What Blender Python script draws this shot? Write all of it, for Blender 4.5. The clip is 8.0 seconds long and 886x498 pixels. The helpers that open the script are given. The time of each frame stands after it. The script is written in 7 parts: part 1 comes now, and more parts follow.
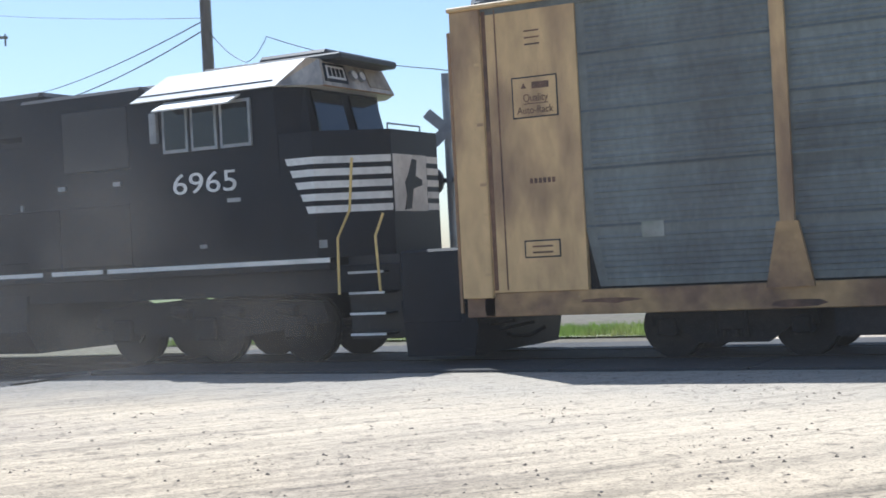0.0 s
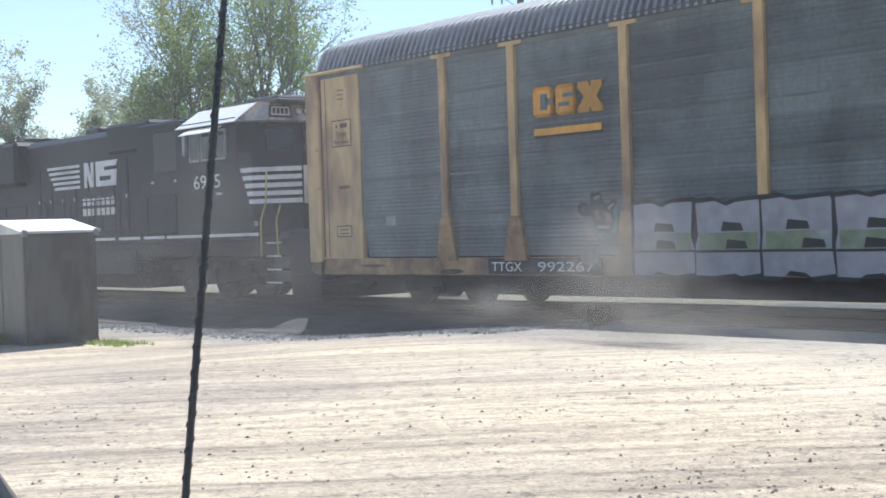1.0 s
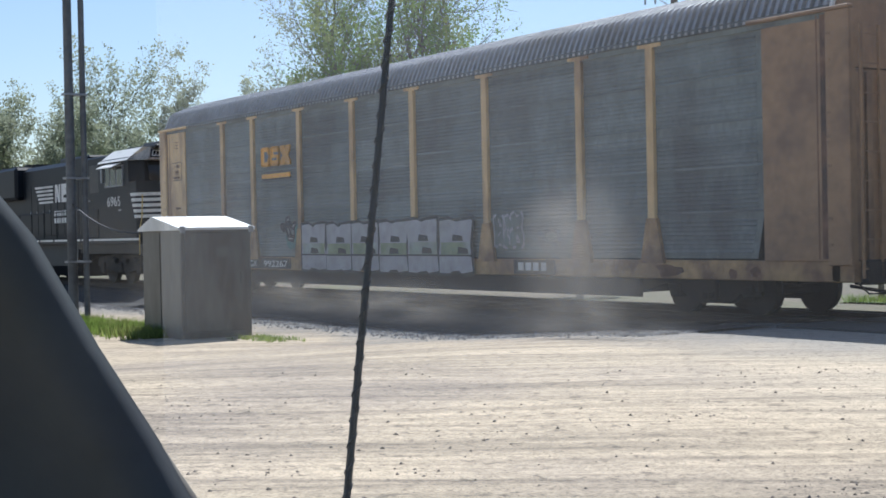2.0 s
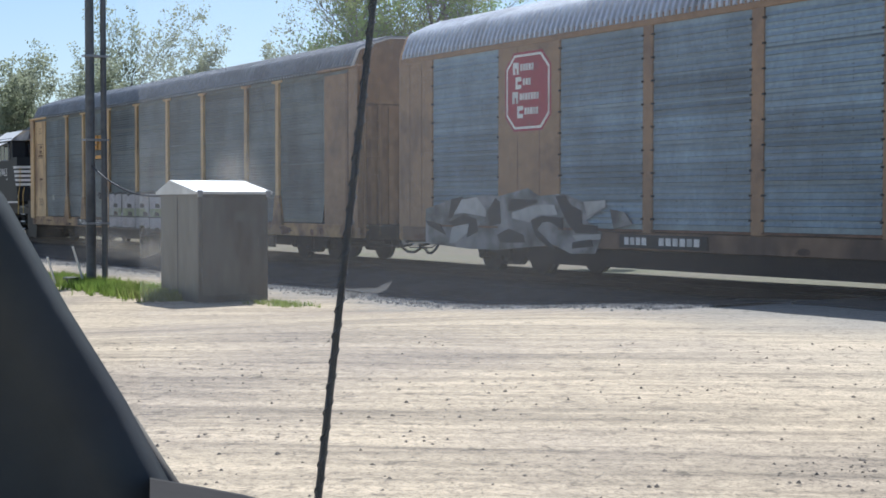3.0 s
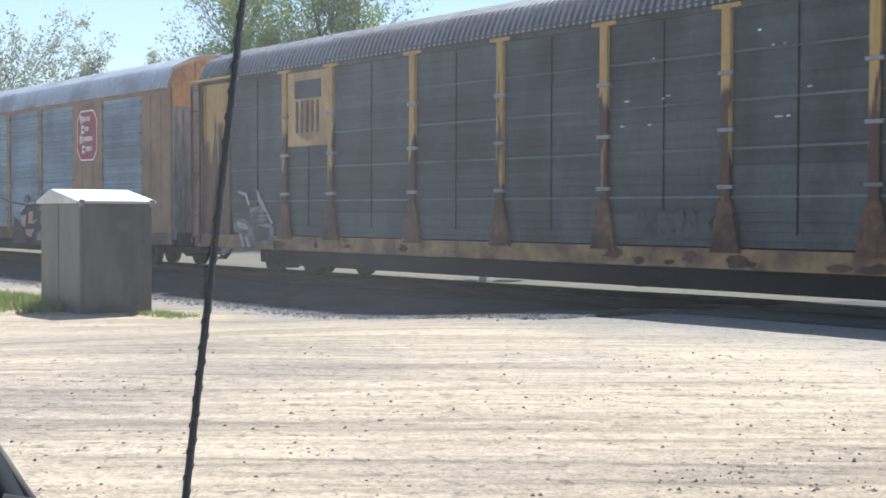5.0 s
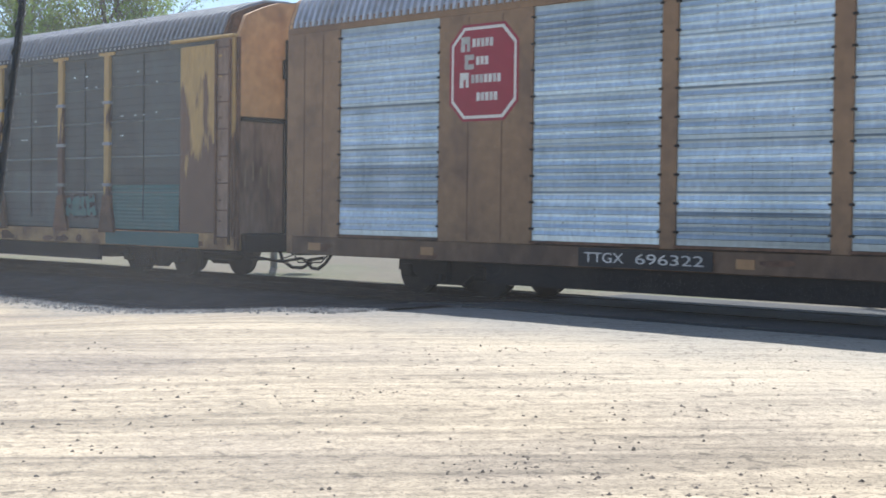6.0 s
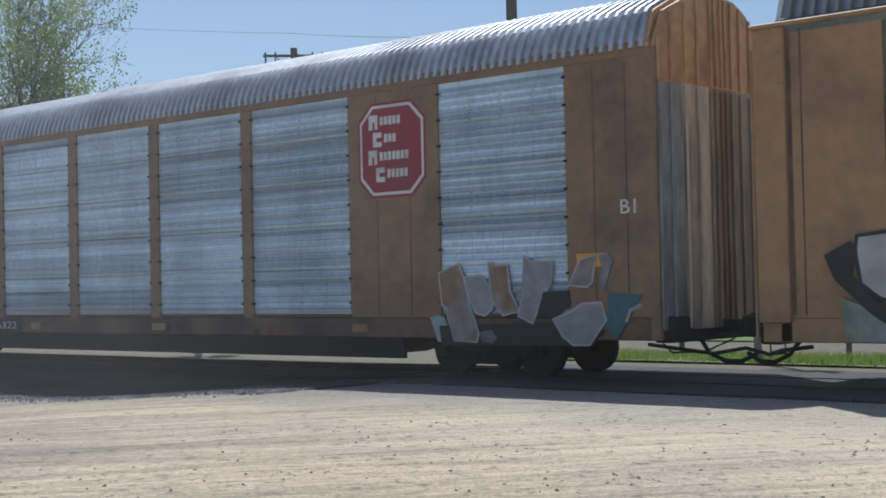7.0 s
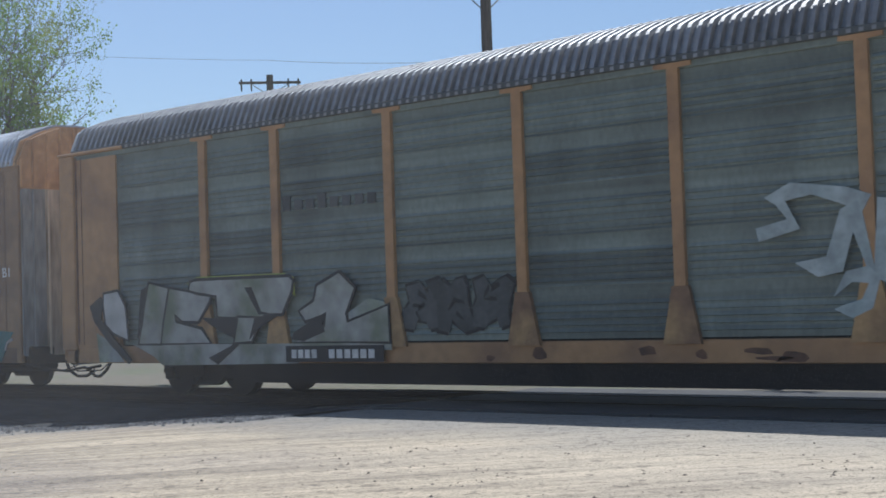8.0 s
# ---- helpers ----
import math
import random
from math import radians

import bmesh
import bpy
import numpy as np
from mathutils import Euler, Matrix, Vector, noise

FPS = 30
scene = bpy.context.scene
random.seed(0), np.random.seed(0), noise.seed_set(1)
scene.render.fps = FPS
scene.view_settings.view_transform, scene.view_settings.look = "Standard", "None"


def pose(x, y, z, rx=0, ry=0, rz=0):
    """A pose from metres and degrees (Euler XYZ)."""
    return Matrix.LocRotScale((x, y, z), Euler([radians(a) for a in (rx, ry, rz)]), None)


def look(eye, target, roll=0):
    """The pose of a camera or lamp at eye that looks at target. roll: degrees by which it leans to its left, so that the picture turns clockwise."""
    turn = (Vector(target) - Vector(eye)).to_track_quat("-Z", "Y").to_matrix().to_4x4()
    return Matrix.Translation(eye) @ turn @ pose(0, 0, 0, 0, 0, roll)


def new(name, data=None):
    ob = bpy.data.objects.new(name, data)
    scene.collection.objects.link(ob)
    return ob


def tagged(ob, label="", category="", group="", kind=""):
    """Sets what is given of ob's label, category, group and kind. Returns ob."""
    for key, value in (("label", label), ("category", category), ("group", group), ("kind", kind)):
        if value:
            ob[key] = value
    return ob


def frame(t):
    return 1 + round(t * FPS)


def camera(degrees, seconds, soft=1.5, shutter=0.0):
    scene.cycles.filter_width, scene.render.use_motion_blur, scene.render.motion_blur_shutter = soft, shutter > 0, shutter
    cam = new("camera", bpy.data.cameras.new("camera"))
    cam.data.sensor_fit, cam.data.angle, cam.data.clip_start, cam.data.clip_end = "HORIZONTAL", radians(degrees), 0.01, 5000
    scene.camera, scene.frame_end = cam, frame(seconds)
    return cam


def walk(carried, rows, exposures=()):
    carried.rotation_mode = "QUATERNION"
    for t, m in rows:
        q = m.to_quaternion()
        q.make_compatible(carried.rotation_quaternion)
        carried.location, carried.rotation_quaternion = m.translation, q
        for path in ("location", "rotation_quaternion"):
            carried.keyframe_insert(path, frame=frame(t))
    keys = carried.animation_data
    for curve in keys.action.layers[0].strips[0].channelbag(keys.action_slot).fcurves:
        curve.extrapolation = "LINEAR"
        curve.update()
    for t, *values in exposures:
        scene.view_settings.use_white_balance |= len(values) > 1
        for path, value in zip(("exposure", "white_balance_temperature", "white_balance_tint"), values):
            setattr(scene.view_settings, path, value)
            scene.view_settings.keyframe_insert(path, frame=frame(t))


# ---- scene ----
EYE = (0.0, -18.66, 1.53)          # camera stands in a parked car, heights from the rail head


def eye_at(side, yaw, pitch, roll):
    # side: small sideways sway, square to the whip aerial's bearing
    return pose(EYE[0] + side * 0.485, EYE[1] + side * 0.875, EYE[2], 90 + pitch, roll, yaw)


cam = camera(35.25, 8.0, soft=1.7, shutter=0.04)
walk(cam, [
    (0.0, eye_at(-0.01, 28.45, 0.23, 3.05)),
    (0.5, eye_at(-0.01, 42.22, -0.51, 1.93)),
    (1.0, eye_at(-0.018, 50.06, -0.84, 1.89)),
    (1.5, eye_at(-0.037, 54.53, -0.54, 1.84)),
    (1.7, eye_at(-0.037, 55.43, -0.35, 1.75)),
    (2.8, eye_at(0, 57.33, -1.63, 0.10)),
    (3.0, eye_at(0.005, 56.94, -1.92, 0.01)),
    (3.5, eye_at(0.027, 55.78, -1.91, 0.39)),
    (4.0, eye_at(0.044, 55.03, -1.45, 1.56)),
    (4.2, eye_at(0.044, 54.50, -1.43, 1.50)),
    (5.3, eye_at(0.015, 51.35, -1.50, -0.60)),
    (5.5, eye_at(0.013, 50.22, -1.52, -0.64)),
    (6.0, eye_at(0.022, 43.74, -1.68, -0.70)),
    (6.5, eye_at(0.02, 40.45, -0.56, 0.36)),
    (7.0, eye_at(0.02, 40.69, 1.39, 1.21)),
    (7.5, eye_at(0.02, 41.12, 2.19, 1.37)),
    (8.0, eye_at(0.02, 39.80, 2.39, 1.88)),
], exposures=[(0.0, 0.22, 5550, 9), (0.6, 0.30, 5750, 9), (1.0, 0.37, 5700, 9), (1.5, 0.06, 5700, 9), (3.0, 0.02, 5700, 9), (3.4, 0.16, 5800, 9), (4.0, 0.06, 5800, 9), (5.3, 0.33, 5800, 9), (6.2, 0.18, 5800, 9), (7.0, -0.44, 5800, 9), (7.5, -0.42, 5700, 9), (8.0, -0.36, 5600, 9)])

# ---------- sky and sun ----------
SUN = Vector((-0.50, 0.42, 1.0)).normalized()      # towards the sun: behind the train, up the line
world = bpy.data.worlds.new("sky")
scene.world = world
world.use_nodes = True
wn = world.node_tree.nodes
sky = wn.new("ShaderNodeTexSky")
sky.sky_type, sky.sun_disc = "NISHITA", False
sky.sun_elevation = math.asin(SUN.z)
sky.sun_rotation = math.atan2(SUN.x, SUN.y)
sky.air_density, sky.dust_density, sky.ozone_density = 1.0, 0.8, 1.6
world.node_tree.links.new(sky.outputs[0], wn["Background"].inputs[0])
wn["Background"].inputs[1].default_value = 0.114
sun = new("sun", bpy.data.lights.new("sun", "SUN"))
sun.data.energy, sun.data.angle, sun.data.color = 5.4, radians(0.55), (1.0, 0.95, 0.87)
sun.matrix_world = look(SUN * 50, (0, 0, 0))


# ---------- materials ----------
def material(name, color, rough=0.6, metal=0.0, var=0.25, grain=8.0, bump=0.15, dirt=None, dirt_scale=0.7, dirt_amount=0.5,
             stretch=(1, 1, 1), shift=True, detail=6.0):
    m = bpy.data.materials.new(name)
    m.use_nodes = True
    n, ln = m.node_tree.nodes, m.node_tree.links
    b = n["Principled BSDF"]
    b.inputs["Roughness"].default_value, b.inputs["Metallic"].default_value = rough, metal
    tc, mp = n.new("ShaderNodeTexCoord"), n.new("ShaderNodeMapping")
    mp.inputs["Scale"].default_value = stretch
    if shift:
        oi = n.new("ShaderNodeObjectInfo")
        mul = n.new("ShaderNodeMath")
        mul.operation = "MULTIPLY"
        mul.inputs[1].default_value = 37.0
        ln.new(oi.outputs["Random"], mul.inputs[0])
        add = n.new("ShaderNodeVectorMath")
        add.operation = "ADD"
        ln.new(tc.outputs["Object"], add.inputs[0])
        ln.new(mul.outputs[0], add.inputs[1])
        ln.new(add.outputs[0], mp.inputs["Vector"])
    else:
        ln.new(tc.outputs["Object"], mp.inputs["Vector"])
    fine = n.new("ShaderNodeTexNoise")
    fine.inputs["Scale"].default_value, fine.inputs["Detail"].default_value = grain, detail
    ln.new(mp.outputs[0], fine.inputs["Vector"])
    wide = n.new("ShaderNodeTexNoise")
    wide.inputs["Scale"].default_value, wide.inputs["Detail"].default_value = dirt_scale, 5.0
    ln.new(mp.outputs[0], wide.inputs["Vector"])
    ramp = n.new("ShaderNodeMapRange")
    ramp.inputs["From Min"].default_value, ramp.inputs["From Max"].default_value = 0.3, 0.7
    ramp.inputs["To Min"].default_value, ramp.inputs["To Max"].default_value = 1 - var, 1 + var
    ln.new(fine.outputs["Fac"], ramp.inputs["Value"])
    mixc = n.new("ShaderNodeMix")
    mixc.data_type = "RGBA"
    mixc.inputs["A"].default_value = (*color, 1)
    mixc.inputs["B"].default_value = (*(dirt or [c * 0.6 for c in color]), 1)
    dr = n.new("ShaderNodeMapRange")
    dr.inputs["From Min"].default_value, dr.inputs["From Max"].default_value = 0.62 - 0.3 * dirt_amount, 0.82 - 0.3 * dirt_amount
    ln.new(wide.outputs["Fac"], dr.inputs["Value"])
    ln.new(dr.outputs[0], mixc.inputs["Factor"])
    sc = n.new("ShaderNodeVectorMath")
    sc.operation = "SCALE"
    ln.new(mixc.outputs["Result"], sc.inputs[0])
    ln.new(ramp.outputs[0], sc.inputs["Scale"])
    ln.new(sc.outputs[0], b.inputs["Base Color"])
    if bump:
        bp = n.new("ShaderNodeBump")
        bp.inputs["Strength"].default_value, bp.inputs["Distance"].default_value = bump, 0.02
        ln.new(fine.outputs["Fac"], bp.inputs["Height"])
        ln.new(bp.outputs[0], b.inputs["Normal"])
    return m


def dulled(m, level):
    """Weathered paint with little shine."""
    m.node_tree.nodes["Principled BSDF"].inputs["Specular IOR Level"].default_value = level
    return m


def panel_material(name, color, alt, rough, metal, course=0.76, contrast=0.35, banding=1.0):
    """Galvanised sheet in stacked courses, each a little lighter or darker, with vertical streaks and grime."""
    m = material(name, color, rough, metal, 0.12, 14.0, 0.08, alt, 0.9, 0.6, stretch=(1.0, 1.0, 0.5))
    n, ln = m.node_tree.nodes, m.node_tree.links
    b = n["Principled BSDF"]
    src = b.inputs["Base Color"].links[0].from_socket
    tc = n.new("ShaderNodeTexCoord")
    sep = n.new("ShaderNodeSeparateXYZ")
    ln.new(tc.outputs["Object"], sep.inputs[0])
    fl = n.new("ShaderNodeMath")
    fl.operation = "MULTIPLY"
    fl.inputs[1].default_value = 1 / course
    ln.new(sep.outputs["Z"], fl.inputs[0])
    flo = n.new("ShaderNodeMath")
    flo.operation = "FLOOR"
    ln.new(fl.outputs[0], flo.inputs[0])
    oi = n.new("ShaderNodeObjectInfo")
    ad = n.new("ShaderNodeMath")
    ad.operation = "ADD"
    ln.new(flo.outputs[0], ad.inputs[0])
    ln.new(oi.outputs["Random"], ad.inputs[1])
    wn_ = n.new("ShaderNodeTexWhiteNoise")
    wn_.noise_dimensions = "1D"
    ln.new(ad.outputs[0], wn_.inputs["W"])
    # finer bands: uneven rib tone plus streaks of reflection put into the colour
    cx = n.new("ShaderNodeMapping")
    cx.inputs["Scale"].default_value = (0.10, 1.0, 7.0)
    cx.inputs["Rotation"].default_value = (0, radians(1.2), 0)
    ln.new(tc.outputs["Object"], cx.inputs["Vector"])
    band = n.new("ShaderNodeTexNoise")
    band.inputs["Scale"].default_value, band.inputs["Detail"].default_value = 1.0, 3.0
    ln.new(cx.outputs[0], band.inputs["Vector"])
    vx = n.new("ShaderNodeMapping")
    vx.inputs["Scale"].default_value = (9.0, 1.0, 0.35)
    ln.new(tc.outputs["Object"], vx.inputs["Vector"])
    streak = n.new("ShaderNodeTexNoise")
    streak.inputs["Scale"].default_value, streak.inputs["Detail"].default_value = 1.0, 4.0
    ln.new(vx.outputs[0], streak.inputs["Vector"])
    tot = n.new("ShaderNodeMath")
    tot.operation = "ADD"
    ln.new(wn_.outputs["Value"], tot.inputs[0])
    strong = n.new("ShaderNodeMath")
    strong.operation = "MULTIPLY"
    strong.inputs[1].default_value = banding
    ln.new(band.outputs["Fac"], strong.inputs[0])
    ln.new(strong.outputs[0], tot.inputs[1])
    tot2 = n.new("ShaderNodeMath")
    tot2.operation = "ADD"
    ln.new(tot.outputs[0], tot2.inputs[0])
    faint = n.new("ShaderNodeMath")
    faint.operation = "MULTIPLY"
    faint.inputs[1].default_value = 0.25
    ln.new(streak.outputs["Fac"], faint.inputs[0])
    ln.new(faint.outputs[0], tot2.inputs[1])
    mr = n.new("ShaderNodeMapRange")
    mr.inputs["From Min"].default_value, mr.inputs["From Max"].default_value = 0.225 + (banding - 1) * 0.5, 1.825 + (banding - 1) * 0.5
    mr.inputs["To Min"].default_value, mr.inputs["To Max"].default_value = 1 - contrast, 1 + contrast
    ln.new(tot2.outputs[0], mr.inputs["Value"])
    sc = n.new("ShaderNodeVectorMath")
    sc.operation = "SCALE"
    ln.new(src, sc.inputs[0])
    ln.new(mr.outputs[0], sc.inputs["Scale"])
    ln.new(sc.outputs[0], b.inputs["Base Color"])
    return m


M = {}
M["grey_a"] = panel_material("weathered_grey_panel", (0.155, 0.180, 0.178), (0.106, 0.117, 0.114), 0.6, 0.1, contrast=0.28, banding=1.5)
M["grey_c"] = panel_material("sooty_grey_panel", (0.082, 0.10, 0.103), (0.057, 0.064, 0.066), 0.6, 0.2, contrast=0.32, banding=1.5)
M["grey_e"] = panel_material("dull_grey_panel", (0.165, 0.20, 0.185), (0.12, 0.145, 0.135), 0.6, 0.1, contrast=0.36, banding=2.2)
M["silver"] = panel_material("galvanised_panel", (0.47, 0.545, 0.59), (0.37, 0.44, 0.475), 0.40, 0.5, contrast=0.6, banding=2.6)
M["silver_b"] = panel_material("dusty_galvanised_panel", (0.225, 0.295, 0.335), (0.17, 0.215, 0.24), 0.5, 0.45, contrast=0.32, banding=2.0)
M["yellow"] = material("faded_yellow_paint", (0.56, 0.39, 0.19), 0.55, 0, 0.14, 5, 0.05, (0.24, 0.15, 0.085), 0.8, 0.5, stretch=(1.3, 1.3, 0.5))
M["orange"] = material("faded_orange_paint", (0.40, 0.235, 0.11), 0.55, 0, 0.12, 5, 0.05, (0.26, 0.15, 0.08), 0.8, 0.45)
M["brown"] = material("brown_orange_paint", (0.265, 0.165, 0.09), 0.55, 0, 0.16, 5, 0.05, (0.17, 0.105, 0.065), 0.7, 0.5)
M["peeling"] = material("peeling_yellow_paint", (0.46, 0.31, 0.115), 0.6, 0, 0.15, 7, 0.2, (0.085, 0.05, 0.04), 1.3, 0.85, stretch=(2.6, 2.6, 0.45))
M["rust"] = material("rusty_steel", (0.17, 0.095, 0.06), 0.75, 0.1, 0.3, 9, 0.2, (0.07, 0.045, 0.035), 1.1, 0.6)
M["cream"] = material("galvanised_end_door", (0.62, 0.56, 0.46), 0.5, 0.3, 0.15, 9, 0.05, (0.20, 0.18, 0.155), 0.9, 0.6, stretch=(2, 2, 0.4))
M["under"] = material("grimy_black_steel", (0.013, 0.013, 0.014), 0.85, 0.0, 0.3, 12, 0.3, (0.028, 0.024, 0.021), 1.2, 0.35)
M["wheel"] = material("dark_wheel_steel", (0.018, 0.017, 0.016), 0.7, 0.2, 0.25, 14, 0.1, (0.03, 0.026, 0.022), 2.0, 0.4)
M["roof"] = material("galvanised_roof", (0.60, 0.62, 0.65), 0.55, 0.7, 0.12, 6, 0.05, (0.36, 0.37, 0.39), 0.6, 0.4)
M["roof_dull"] = material("dulled_galvanised_roof", (0.33, 0.33, 0.33), 0.5, 0.55, 0.15, 6, 0.05, (0.25, 0.245, 0.235), 0.6, 0.5)
M["dash"] = material("dusty_dashboard", (0.022, 0.019, 0.017), 0.95, 0, 0.2, 12, 0.1)
M["white"] = material("white_paint", (0.74, 0.73, 0.69), 0.5, 0, 0.06, 7, 0.03, (0.55, 0.53, 0.48), 1.0, 0.3)
M["black"] = dulled(material("black_locomotive_paint", (0.006, 0.009, 0.015), 0.5, 0, 0.15, 3, 0.0, (0.011, 0.013, 0.017), 0.7, 0.35), 0.22)
M["dark"] = material("black_trim", (0.018, 0.018, 0.020), 0.5, 0, 0.2, 9, 0.05)
M["red"] = material("dark_red_sign", (0.30, 0.020, 0.045), 0.5, 0, 0.1, 7, 0.03, (0.22, 0.03, 0.05), 1.2, 0.4)
M["logo"] = material("yellow_emblem", (0.72, 0.36, 0.05), 0.5, 0, 0.1, 7, 0.03)
M["teal"] = panel_material("teal_spray_paint", (0.05, 0.15, 0.16), (0.06, 0.15, 0.155), 0.6, 0.05, contrast=0.2)
M["gwhite"] = material("silver_spray_paint", (0.34, 0.355, 0.35), 0.5, 0.2, 0.22, 4, 0.03, (0.17, 0.20, 0.15), 0.9, 0.6)
M["glilac"] = material("pale_lilac_spray_paint", (0.32, 0.32, 0.355), 0.5, 0.1, 0.18, 4, 0.03, (0.29, 0.30, 0.31), 0.9, 0.5)
M["gbright"] = material("white_spray_paint", (0.43, 0.44, 0.44), 0.5, 0.1, 0.18, 4, 0.03, (0.30, 0.31, 0.31), 0.9, 0.5)
M["end_orange"] = material("bright_orange_paint", (0.60, 0.36, 0.175), 0.55, 0, 0.14, 5, 0.05, (0.30, 0.165, 0.085), 0.8, 0.4)
M["gpink"] = material("rust_pink_spray_paint", (0.42, 0.26, 0.20), 0.6, 0, 0.2, 4, 0.03, (0.36, 0.31, 0.27), 1.2, 0.6)
M["gblack"] = material("black_spray_paint", (0.022, 0.024, 0.028), 0.6, 0, 0.2, 8, 0.03)
M["glime"] = material("lime_spray_paint", (0.36, 0.42, 0.10), 0.6, 0, 0.2, 6, 0.03)
M["glass"] = material("tinted_cab_glass", (0.010, 0.013, 0.015), 0.12, 0, 0.05, 4, 0, None)
M["handrail"] = material("yellow_handrail_paint", (0.62, 0.46, 0.16), 0.5, 0, 0.1, 9, 0.02)
M["number"] = material("white_lettering", (0.70, 0.70, 0.68), 0.5, 0, 0.12, 9, 0.02)
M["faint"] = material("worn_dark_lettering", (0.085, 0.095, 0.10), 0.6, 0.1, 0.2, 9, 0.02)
# one aluminium in two tones: dark for shaded walls, pale for the sunlit roof
M["alu"] = material("shade_dark_aluminium", (0.145, 0.142, 0.132), 0.45, 0.6, 0.12, 4, 0.03, (0.10, 0.092, 0.08), 0.8, 0.5, stretch=(1.5, 1.5, 0.5))
M["alu_roof"] = material("sunlit_aluminium", (0.72, 0.72, 0.70), 0.45, 0.3, 0.06, 4, 0.03)
M["wood"] = material("weathered_pole_wood", (0.16, 0.135, 0.115), 0.85, 0, 0.3, 6, 0.3, (0.10, 0.085, 0.07), 0.5, 0.5, stretch=(6, 6, 0.4))
M["galv"] = material("galvanised_post", (0.30, 0.31, 0.32), 0.5, 0.5, 0.12, 8, 0.05)
M["old_galv"] = material("weathered_galvanised_post", (0.15, 0.155, 0.16), 0.6, 0.4, 0.15, 8, 0.05)
M["wire"] = material("black_cable", (0.02, 0.02, 0.022), 0.6, 0, 0.1, 8, 0)
M["rail"] = material("rail_steel", (0.055, 0.042, 0.036), 0.7, 0.4, 0.2, 9, 0.1)
M["tie"] = material("creosoted_tie", (0.04, 0.034, 0.03), 0.9, 0, 0.35, 7, 0.4, (0.06, 0.055, 0.05), 0.8, 0.5)
# ballast darkened past its own grey to deepen the train's shade
M["stone"] = material("shade_dark_ballast", (0.034, 0.034, 0.035), 0.95, 0, 0.4, 3, 0.2, (0.02, 0.02, 0.021), 0.8, 0.6)
M["loose_stone"] = material("loose_grey_stone", (0.26, 0.25, 0.235), 0.95, 0, 0.4, 3, 0.2, (0.13, 0.125, 0.12), 2.5, 0.6)
M["pebble"] = material("brown_pebble", (0.20, 0.165, 0.13), 0.9, 0, 0.4, 5, 0.1)
M["grass"] = material("spring_grass", (0.17, 0.25, 0.05), 0.8, 0, 0.35, 3, 0, (0.25, 0.27, 0.09), 0.7, 0.6)
M["leaf"] = material("young_leaves", (0.20, 0.30, 0.095), 0.7, 0, 0.3, 0.6, 0, (0.27, 0.29, 0.12), 0.3, 0.5)
M["leaf_pale"] = material("pale_buds_with_haze", (0.33, 0.36, 0.26), 0.8, 0, 0.25, 0.6, 0, (0.25, 0.27, 0.16), 0.3, 0.5)
M["bark"] = material("grey_bark", (0.15, 0.13, 0.115), 0.9, 0, 0.3, 5, 0.3, (0.09, 0.08, 0.07), 0.7, 0.5)
M["car"] = material("black_car_trim", (0.028, 0.032, 0.030), 0.6, 0, 0.3, 12, 0.15, (0.03, 0.032, 0.034), 5.0, 0.5)
M["carpaint"] = material("dark_car_paint", (0.02, 0.021, 0.024), 0.25, 0, 0.1, 9, 0)


# ---------- mesh helpers ----------
def part(name, bm, mat, parent, label="", smooth=False, kind=""):
    me = bpy.data.meshes.new(name)
    bm.to_mesh(me)
    bm.free()
    if smooth:
        me.shade_smooth()
    for one in (mat if isinstance(mat, (list, tuple)) else [mat]):
        me.materials.append(M[one])
    ob = new(name, me)
    if parent is not None:
        ob.parent = parent
    return tagged(ob, label, kind=kind)


def thing(name, label, category, group="", kind="", at=(0, 0, 0)):
    ob = new(name)
    ob.empty_display_size = 0.3
    ob.location = at
    return tagged(ob, label, category, group, kind)


def box(bm, x0, x1, y0, y1, z0, z1, bevel=0.0, idx=0):
    res = bmesh.ops.create_cube(bm, size=1, matrix=Matrix.Translation(((x0 + x1) / 2, (y0 + y1) / 2, (z0 + z1) / 2)) @
                                Matrix.Diagonal((x1 - x0, y1 - y0, z1 - z0, 1)))
    fs = {f for v in res["verts"] for f in v.link_faces}
    for f in fs:
        f.material_index = idx
    if bevel:
        es = {e for v in res["verts"] for e in v.link_edges}
        bmesh.ops.bevel(bm, geom=list(es), offset=bevel, segments=1, affect="EDGES", profile=0.7)
    return bm


def boxes(*rows, bevel=0.0):
    bm = bmesh.new()
    for r in rows:
        box(bm, *r, bevel=bevel)
    return bm


def prism(bm, pts, y0, y1, plane="xz", idx=0):
    """Extrude an outline. plane xz: along y; yz: along x; xy: along z."""
    def at(p, d):
        a, b = p
        return {"xz": (a, d, b), "yz": (d, a, b), "xy": (a, b, d)}[plane]
    lo, hi = [bm.verts.new(at(p, y0)) for p in pts], [bm.verts.new(at(p, y1)) for p in pts]
    n = len(pts)
    fs = [bm.faces.new(lo), bm.faces.new(hi[::-1])]
    for i in range(n):
        fs.append(bm.faces.new((lo[i], hi[i], hi[(i + 1) % n], lo[(i + 1) % n])))
    for f in fs:
        f.material_index = idx
    bmesh.ops.recalc_face_normals(bm, faces=fs)
    return bm


